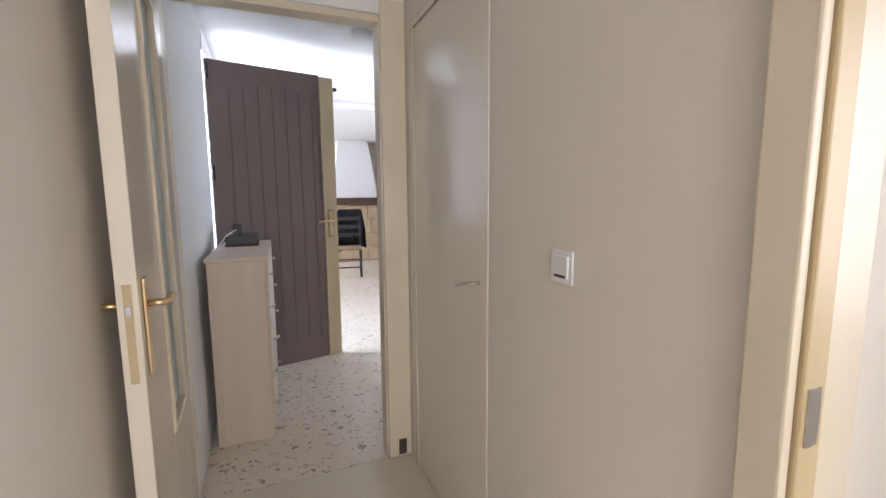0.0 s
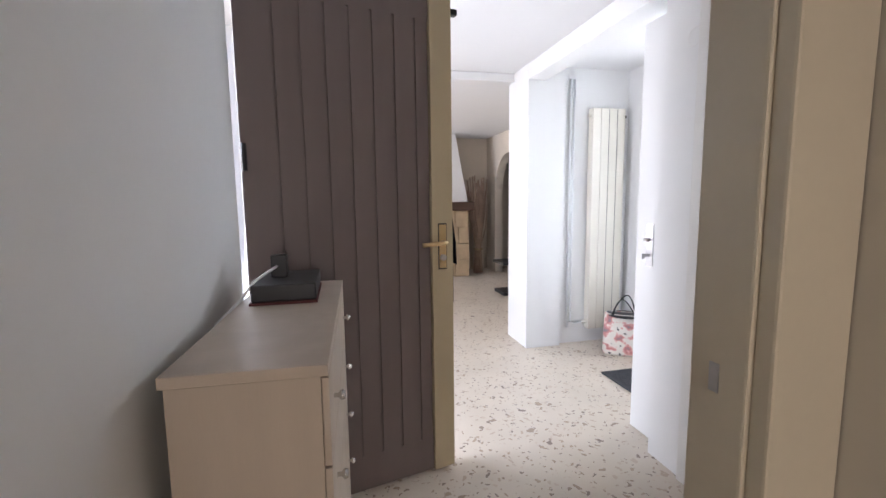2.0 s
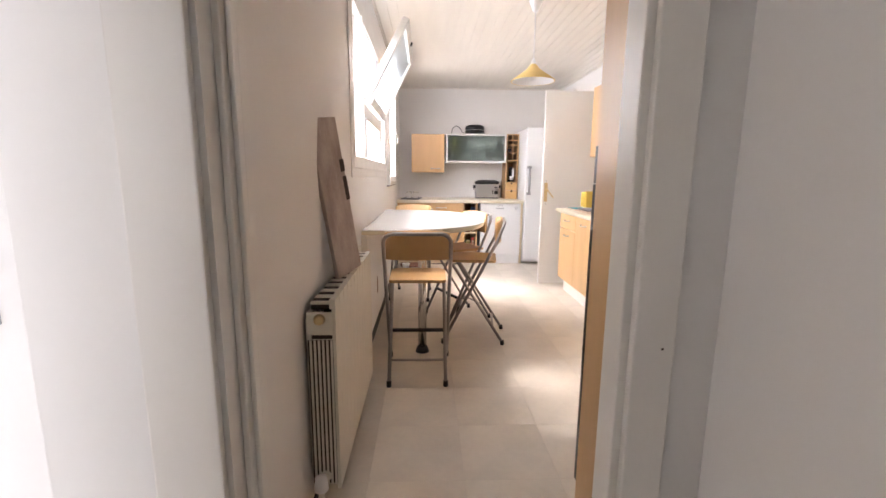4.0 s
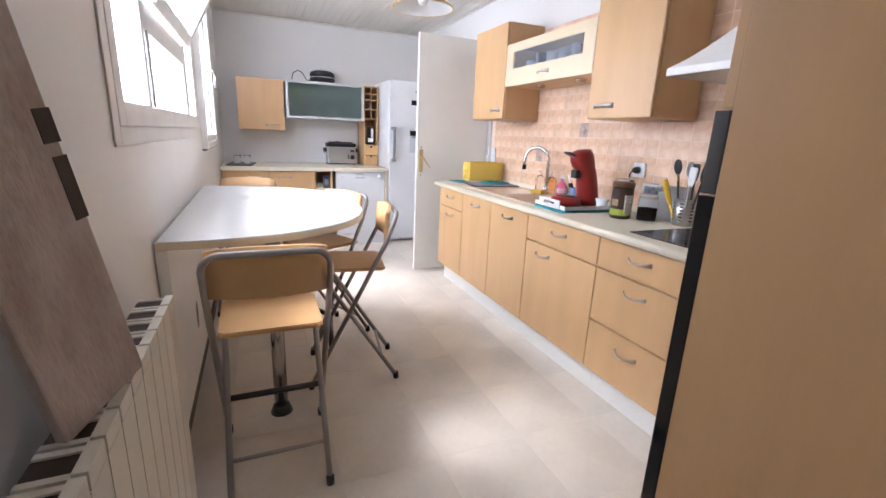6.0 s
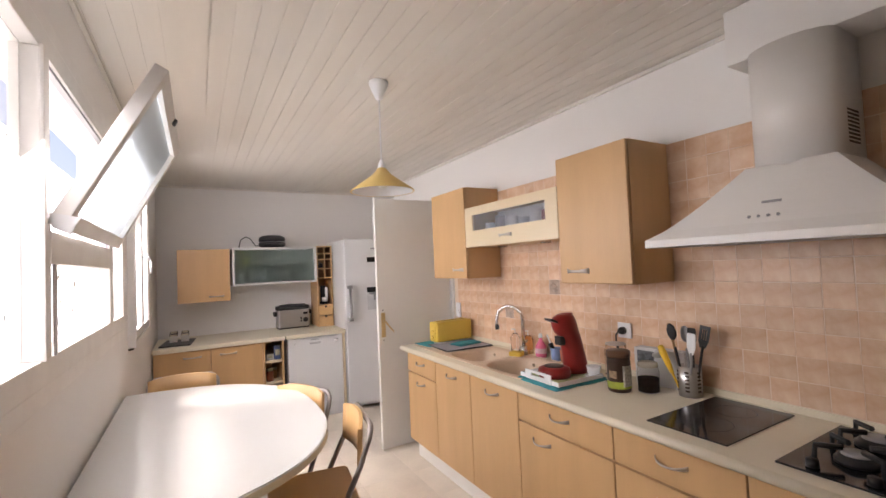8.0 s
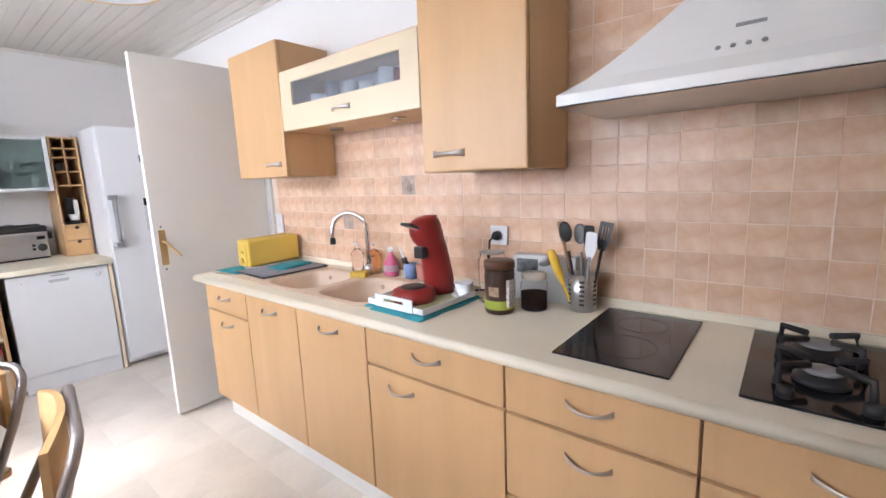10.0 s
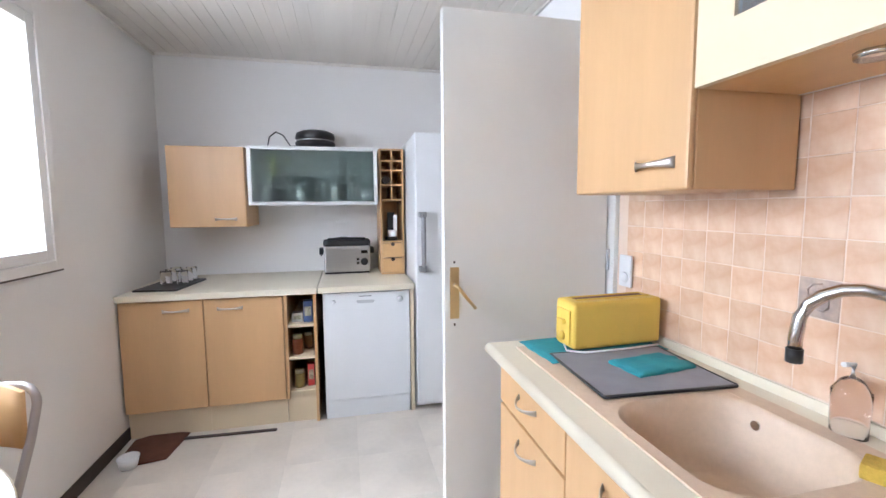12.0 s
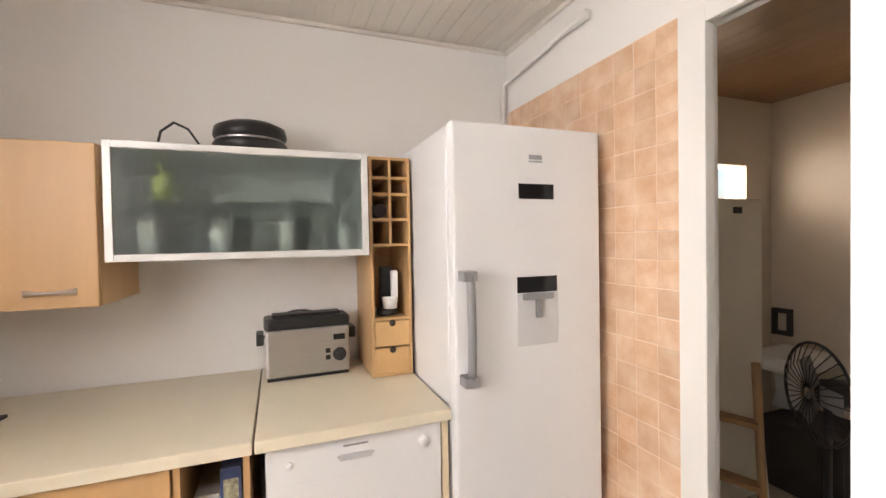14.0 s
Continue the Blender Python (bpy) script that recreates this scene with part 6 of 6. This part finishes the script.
lv = [(0.0, 0.15, 0.085), (0.02, 0.165, 0.095), (0.2, 0.16, 0.085), (0.34, 0.15, 0.06), (0.345, 0.143, 0.055), (0.25, 0.14, 0.06)]
rings = []
for z, a, b in lv:
    rings.append([bm.verts.new((a * math.copysign(abs(math.cos(t)) ** 0.5, math.cos(t)), b * math.copysign(abs(math.sin(t)) ** 0.5, math.sin(t)) + 0.008 * math.sin(3 * t + z * 9), z)) for t in [2 * math.pi * k / 24 for k in range(24)]])
for a, b in zip(rings, rings[1:]):
    for k in range(24):
        f = bm.faces.new((a[k], a[(k + 1) % 24], b[(k + 1) % 24], b[k]))
        f.smooth = True
bm.faces.new(rings[0][::-1])
bm.faces.new(rings[-1])
flower = material("flower_print", (0.78, 0.74, 0.68), 0.5, vary=0.1, scale=8)
nt = flower.node_tree
bloom, cr, tc = nt.nodes.new("ShaderNodeTexNoise"), nt.nodes.new("ShaderNodeValToRGB"), nt.nodes.new("ShaderNodeTexCoord")
bloom.inputs["Scale"].default_value, bloom.inputs["Detail"].default_value = 13, 2.5
nt.links.new(tc.outputs["Object"], bloom.inputs["Vector"])
nt.links.new(bloom.outputs[0], cr.inputs[0])
cr.color_ramp.elements[0].position, cr.color_ramp.elements[0].color = 0.36, (0.03, 0.03, 0.035, 1)
cr.color_ramp.elements[1].position, cr.color_ramp.elements[1].color = 0.72, (0.2, 0.22, 0.24, 1)
for p_, c_ in ((0.40, (0.74, 0.7, 0.64, 1)), (0.53, (0.76, 0.72, 0.66, 1)), (0.56, (0.7, 0.42, 0.38, 1)), (0.63, (0.52, 0.2, 0.2, 1))):
    cr.color_ramp.elements.new(p_).color = c_
nt.links.new(cr.outputs[0], nt.nodes["Principled BSDF"].inputs["Base Color"])
part("bag_body", bm, flower, bg, "white fabric printed with red flowers")
part("lining", lathe([(0, 0.335), (0.12, 0.34), (0.135, 0.33)], seg=16), black_plastic, bg)
part("side_gusset", boxes((0.145, 0.172, -0.06, 0.06, 0.02, 0.33), bevel=0.01), black_plastic, bg)
for s in (-1, 1):
    part("strap", tube(arc((-0.09, s * 0.06, 0.33), (0.09, s * 0.06, 0.33), (0.02 * s, s * 0.03, 0.15), 13), 0.011, 6, flat=0.4), black_plastic, bg, "black carrying strap")
dmt = thing("door_mat", "dark grey door mat on the terrazzo", "mat")
part("mat_body", boxes((2.18, 2.72, 3.58, 4.29, 0.0005, 0.014), bevel=0.003), material("charcoal_mat", (0.06, 0.063, 0.07), 0.95, vary=0.15, scale=30, bump=0.1, fine=300), dmt)
lm = thing("ceiling_lamp", "small round white ceiling light in the hall", "lamp", pose(0.98, 3.0, HALL))
part("cover", lathe([(0.075, -0.001), (0.078, -0.02), (0.06, -0.045), (0.03, -0.055), (0, -0.057)], seg=24), white_enamel, lm)
part("door_stop", boxes((0.874, 0.905, -0.01, 0.02, 2.1, 2.125), bevel=0.003), black_plastic, edoor)
sc = thing("wall_scar", "round patched spot on the white wall", "patch")
part("patch", turned(lathe([(0.035, 0.0), (0.037, 0.002), (0.04, 0.0)], seg=20), pose(1.8255, 3.16, 1.98, 0, -90, 0)), wall_white, sc)
ho = thing("wall_box", "small dark hole box at the foot of the door frame", "box")
part("opening", boxes((0.872, 0.912, 1.9155, 1.9175, 0.01, 0.09)), gap_shade, ho)
part("strike_plate", boxes((0.8155, 0.8175, 1.985, 2.0, 1.045, 1.085), bevel=0.0005), steel, bpy.data.objects["trim_corridor_door"])

# ---- living room ----
stone = material("sand_stone", (0.62, 0.47, 0.3), 0.8, vary=0.15, scale=6, bump=0.08, island=0.1)
fp = thing("fireplace", "sandstone fireplace with dark wooden mantel beam", "fireplace")
part("core", boxes((1.45, 2.42, 8.55, 9.24, 0.0, 1.12)), stone, fp)
for r in range(4):
    x = 1.45
    k = 0
    while x < 2.41:
        w = min((0.42, 0.3, 0.36)[(r + k) % 3], 2.42 - x)
        part("stone", boxes((x + 0.006, x + w - 0.006, 8.52, 8.549, 0.02 + 0.275 * r, 0.285 + 0.275 * r), bevel=0.006), stone, fp)
        x += w
        k += 1
part("mantel_beam", boxes((1.36, 2.48, 8.42, 9.24, 1.121, 1.26), bevel=0.008), material("dark_oak", (0.09, 0.045, 0.025), 0.6, vary=0.2, scale=4, bump=0.05, stretch=(0.4, 3, 3)), fp, "dark wooden mantel beam")
bm = bmesh.new()
lo = [bm.verts.new(p) for p in ((1.5, 8.55, 1.261), (2.4, 8.55, 1.261), (2.4, 9.24, 1.261), (1.5, 9.24, 1.261))]
hi = [bm.verts.new(p) for p in ((1.68, 8.75, 2.395), (2.25, 8.75, 2.395), (2.25, 9.24, 2.395), (1.68, 9.24, 2.395))]
for k in range(4):
    bm.faces.new((lo[k], lo[(k + 1) % 4], hi[(k + 1) % 4], hi[k]))
bm.faces.new(hi)
bm.faces.new(lo[::-1])
part("chimney_breast", bm, wall_hall, fp, "white tapering chimney breast")
va = thing("dried_branches", "bundle of pale dried branches standing in the corner", "branches", pose(2.68, 8.85, 0.0))
rnd = random.Random(11)
bmv = bmesh.new()
for i in range(46):
    a, r0, r1 = rnd.uniform(0, 6.283), rnd.uniform(0, 0.09), rnd.uniform(0.05, 0.2)
    h = rnd.uniform(1.2, 1.72)
    tube([(r0 * math.cos(a), r0 * math.sin(a), 0.0), (0.6 * r0 * math.cos(a), 0.6 * r0 * math.sin(a), 0.45), (0.7 * r1 * math.cos(a + 0.5), 0.7 * r1 * math.sin(a + 0.5), h * 0.65), (r1 * math.cos(a + 0.8), r1 * math.sin(a + 0.8), h)], rnd.uniform(0.008, 0.014), 5, bmv)
tagged(part("dry_brush", bmv, material("dry_twig", (0.56, 0.41, 0.31), 0.85, vary=0.2, scale=9), va), kind="stuff")
part("tie", tube([(0.075 * math.cos(t), 0.075 * math.sin(t), 0.42) for t in [k * math.pi / 8 for k in range(17)]], 0.012, 6), material("raffia", (0.5, 0.38, 0.22), 0.9), va)
sd = thing("side_table", "low black side table with a shelf", "table", pose(2.62, 7.1, 0.0))
part("tabletop", boxes((-0.22, 0.3, -0.2, 0.2, 0.42, 0.455), bevel=0.004), black_plastic, sd)
part("column", boxes((-0.05, 0.05, -0.05, 0.05, 0.05, 0.42)), grey_plastic, sd)
part("foot", boxes((-0.2, 0.28, -0.18, 0.18, 0.0, 0.045), bevel=0.004), black_plastic, sd)
ct = thing("cat_dish", "white bowl on the black side table", "bowl", pose(2.62, 7.05, 0.456))
part("bowl", lathe([(0, 0.004), (0.04, 0.004), (0.055, 0.045), (0.058, 0.045), (0.045, 0), (0, 0)], seg=18), white_enamel, ct)
ach = thing("arch_picture", "small pale plate on the grey wall behind the arch", "plate")
part("plate", boxes((4.19, 4.199, 9.0, 9.12, 1.2, 1.28)), white_enamel, ach)


def dining_chair(m, label):
    c = thing("dining_chair", label, "chair", m, "chairs in the living room")
    dark = material("black_chair_wood", (0.03, 0.026, 0.025), 0.5, vary=0.15)
    for x in (-0.19, 0.19):
        part("leg", boxes((x - 0.018, x + 0.018, 0.16, 0.196, 0.0, 0.44), bevel=0.003), dark, c)
        part("back_post", boxes((x - 0.018, x + 0.018, -0.2, -0.164, 0.0, 1.0), bevel=0.003), dark, c)
    part("seat", boxes((-0.21, 0.21, -0.2, 0.2, 0.44, 0.475), bevel=0.006), material("straw_seat", (0.35, 0.25, 0.12), 0.8, vary=0.2), c)
    for z in (0.62, 0.76, 0.9):
        part("back_rail", boxes((-0.172, 0.172, -0.19, -0.172, z, z + 0.06), bevel=0.003), dark, c)
    for z in (0.15, 0.28):
        part("stretcher", boxes((-0.172, 0.172, 0.17, 0.186, z, z + 0.02)), dark, c)
    return c


dining_chair(pose(1.52, 7.02, 0, rz=170), "black wooden ladder-back chair with a coat over it")
co_ = thing("coat", "dark grey coat hanging over the chair back", "coat", pose(1.56, 7.06, 0, rz=170) @ Matrix.Diagonal((1.2, 1.1, 1.05, 1)))
bm = bmesh.new()
cols = []
for i in range(17):
    u = i / 16
    x = -0.21 + 0.42 * u
    fold = 0.022 * math.sin(u * 19)
    cols.append([bm.verts.new(p) for p in ((x * 0.8, -0.11, 0.55 + 0.03 * math.sin(u * 7)), (x * 0.9, -0.145 + fold, 0.8), (x * 0.8, -0.16, 1.0), (x * 0.7, -0.185, 1.03), (x * 0.82, -0.23 - fold, 0.97), (x, -0.25 - fold, 0.7), (x * 1.06, -0.27 - 1.6 * fold, 0.38 + 0.05 * math.sin(u * 5)))])
for a, b in zip(cols, cols[1:]):
    for k in range(6):
        f = bm.faces.new((a[k], a[k + 1], b[k + 1], b[k]))
        f.smooth = True
bmesh.ops.solidify(bm, geom=bm.faces[:], thickness=0.014)
part("fabric", bm, material("charcoal_coat", (0.03, 0.033, 0.04), 0.9, vary=0.2, scale=10, bump=0.06), co_)
part("sleeve", tube([(0.19, -0.2, 0.97), (0.24, -0.23, 0.8), (0.25, -0.24, 0.6), (0.24, -0.22, 0.48)], 0.045, 10), bpy.data.materials["charcoal_coat"], co_)

# ---- store room things ----
fz = thing("upright_freezer", "tall cream upright freezer in the store room", "freezer")
part("body", boxes((7.36, 7.69, -0.75, -0.15, 0.03, 1.69), bevel=0.01), rad_enamel, fz)
part("door", boxes((7.31, 7.355, -0.75, -0.15, 0.05, 1.69), bevel=0.01), rad_enamel, fz)
part("badge", boxes((7.307, 7.3095, -0.585, -0.515, 1.61, 1.645)), black_plastic, fz)
fn = thing("electric_fan", "black round floor fan, at rest", "fan", pose(7.02, -0.78, -0.055, rz=150))
part("foot", lathe([(0, 0.085), (0.15, 0.08), (0.16, 0.0555), (0, 0.0555)], seg=24), black_plastic, fn)
part("pole", tube([(0, 0, 0.08), (0, 0, 0.69)], 0.018, 10), black_plastic, fn)
part("motor", tube([(0, -0.02, 0.75), (0, 0.12, 0.75)], 0.07, 14), black_plastic, fn)
bm = bmesh.new()
for k in range(28):
    t = 2 * math.pi * k / 28
    tube([(0.03 * math.cos(t), -0.09, 0.75 + 0.03 * math.sin(t)), (0.15 * math.cos(t), -0.1, 0.75 + 0.15 * math.sin(t)), (0.25 * math.cos(t), -0.05, 0.75 + 0.25 * math.sin(t))], 0.003, 4, bm)
tagged(part("guard_wire", bm, black_plastic, fn), kind="stuff")
part("guard_ring", tube([(0.25 * math.cos(t), -0.05, 0.75 + 0.25 * math.sin(t)) for t in [k * math.pi / 12 for k in range(25)]], 0.008, 6), black_plastic, fn)
for k in range(3):
    part("blade", turned(boxes((0.03, 0.18, -0.055, -0.05, -0.05, 0.05), bevel=0.002), pose(0, 0, 0.75, 0, 0, 0) @ Matrix.Rotation(2.094 * k, 4, "Y")), grey_plastic, fn)
bi = thing("storage_box", "dark storage crate on the store room floor", "box", pose(7.25, -1.15, 0))
part("crate", boxes((-0.22, 0.22, -0.2, 0.2, 0, 0.4), bevel=0.01), material("dark_crate", (0.05, 0.045, 0.04), 0.7, vary=0.2), bi)
wbk = thing("wash_basin", "white wall basin in the store room corner", "basin", pose(7.45, -1.2, 0))
part("basin", boxes((-0.16, 0.16, -0.22, 0.2, 0.66, 0.76), bevel=0.03), white_enamel, wbk)
part("pedestal", lathe([(0, 0.42), (0.08, 0.42), (0.06, 0.5), (0.07, 0.66), (0, 0.66)], seg=18), white_enamel, wbk)
wfr = thing("wall_holder", "black framed holder on the store room wall", "holder", pose(7.62, -1.447, 0.9))
part("frame", boxes((-0.06, 0.06, 0.0, 0.03, -0.09, -0.06), (-0.06, 0.06, 0.0, 0.03, 0.06, 0.09), (-0.06, -0.035, 0.0, 0.03, -0.06, 0.06), (0.035, 0.06, 0.0, 0.03, -0.06, 0.06)), black_plastic, wfr)
sl = thing("step_ladder", "folded aluminium and wood step ladder", "ladder", pose(7.0, -0.1, 0.0, rz=20))
for x in (-0.14, 0.14):
    part("rail", tube([(x, 0.14, 0.0), (x * 0.85, 0.22, 1.0)], 0.016, 8), wood_mat, sl)
    part("rail", tube([(x * 0.9, 0.0, 0.0), (x * 0.8, 0.2, 0.95)], 0.013, 8), steel, sl)
for z in (0.25, 0.5, 0.75):
    part("tread", boxes((-0.13, 0.13, 0.12 + 0.08 * z, 0.18 + 0.08 * z, z, z + 0.02)), wood_mat, sl)


# ---- floor tiles and wall tiles ----
def shared_piece(name, bm, mat):
    me = bpy.data.meshes.new(name)
    bm.to_mesh(me)
    bm.free()
    me.materials.append(mat)
    return me


floor_ob = bpy.data.objects["floor_kitchen"]
tile_mesh = shared_piece("floor_tile", boxes((-0.1996, 0.1996, -0.1996, 0.1996, -0.004, 0.0), bevel=0.0), floor_tile_mat)
for i in range(16):
    for j in range(7):
        x, y = 1.83 + 0.2 + 0.4 * i, 0.42 + 0.2 + 0.4 * j
        if x < 8.0 and y < 3.15:
            t = new("floor_tile", tile_mesh)
            t.parent = floor_ob
            t.location = (x, y, 0.0)

P = 0.1
tiles_ob = structure("tiled_wall", boxes((2.0, 5.86, 0.5155, 0.5215, 0.90, 2.135), (6.748, 7.895, 0.5155, 0.5215, 0.0, 2.21)), grout, "terracotta glazed tile splashback with pale joints", "tiles")
bm = bmesh.new()
vs = [bm.verts.new(p) for p in ((-0.049, 0, -0.049), (0.049, 0, -0.049), (0.049, 0, 0.049), (-0.049, 0, 0.049), (-0.0470, 0.0010, -0.0470), (0.0470, 0.0010, -0.0470), (0.0470, 0.0010, 0.0470), (-0.0470, 0.0010, 0.0470))]
for k in range(4):
    bm.faces.new((vs[k], vs[(k + 1) % 4], vs[4 + (k + 1) % 4], vs[4 + k]))
bm.faces.new(vs[4:8])
bmesh.ops.recalc_face_normals(bm, faces=bm.faces[:])
piece = shared_piece("tile", bm, tile_pink)
rnd = random.Random(21)
rest = bmesh.new()
near, far = [], []
for i in range(39):
    for k in range(12):
        x, z = 2.0 + 0.05 + P * i, 0.935 + 0.05 + P * k
        if x > 5.83:
            continue
        deco = (abs(x - 4.54) < 0.05 and abs(z - 1.415) < 0.05) or (abs(x - 5.05) < 0.03 and abs(z - 1.185) < 0.05)
        hidden = (3.72 < x < 4.12 and 1.5 < z < 2.1) or (5.15 < x < 5.6 and 1.5 < z) or (4.2 < x < 5.08 and 1.73 < z < 1.94)
        (far if hidden or z > 1.95 or x < 2.4 else near).append((x, z, deco))
for i in range(11):
    for k in range(21):
        x, z = 6.748 + 0.05 + P * i, 0.11 + 0.05 + P * k
        (near if x < 7.1 and z > 1.3 else far).append((x, z, False))
deco_mesh = piece.copy()
deco_mesh.materials.clear()
deco_mesh.materials.append(tile_deco)
near.sort(key=lambda p: (not p[2], abs(p[0] - 4.2)))
for n_, (x, z, deco) in enumerate(near + far):
    dx, dz, lift, tilt = rnd.uniform(-0.001, 0.001), rnd.uniform(-0.001, 0.001), rnd.uniform(0, 0.0005), rnd.uniform(-0.9, 0.9)
    m = pose(x + dx, 0.5213 + lift, z + dz, rnd.uniform(-0.5, 0.5), tilt, rnd.uniform(-0.5, 0.5))
    if n_ < 300:
        t = new("tile", deco_mesh if deco else piece)
        t.parent = tiles_ob
        t.matrix_basis = m
        if deco:
            scroll = bmesh.new()
            for side in (-1, 1):
                tube([(side * (0.004 + (0.004 + 0.0022 * k) * math.cos(0.75 * k)), 0.0022, side * 0.012 + (0.004 + 0.0022 * k) * math.sin(0.75 * k)) for k in range(12)], 0.0026, 6, scroll)
            part("relief", scroll, tile_deco, t, "raised scroll on the glaze")
    else:
        start = len(rest.verts)
        rest.from_mesh(piece)
        rest.verts.ensure_lookup_table()
        for v in rest.verts[start:]:
            v.co = m @ v.co
ob = tagged(part("tile_field", rest, tile_pink, tiles_ob), kind="stuff")
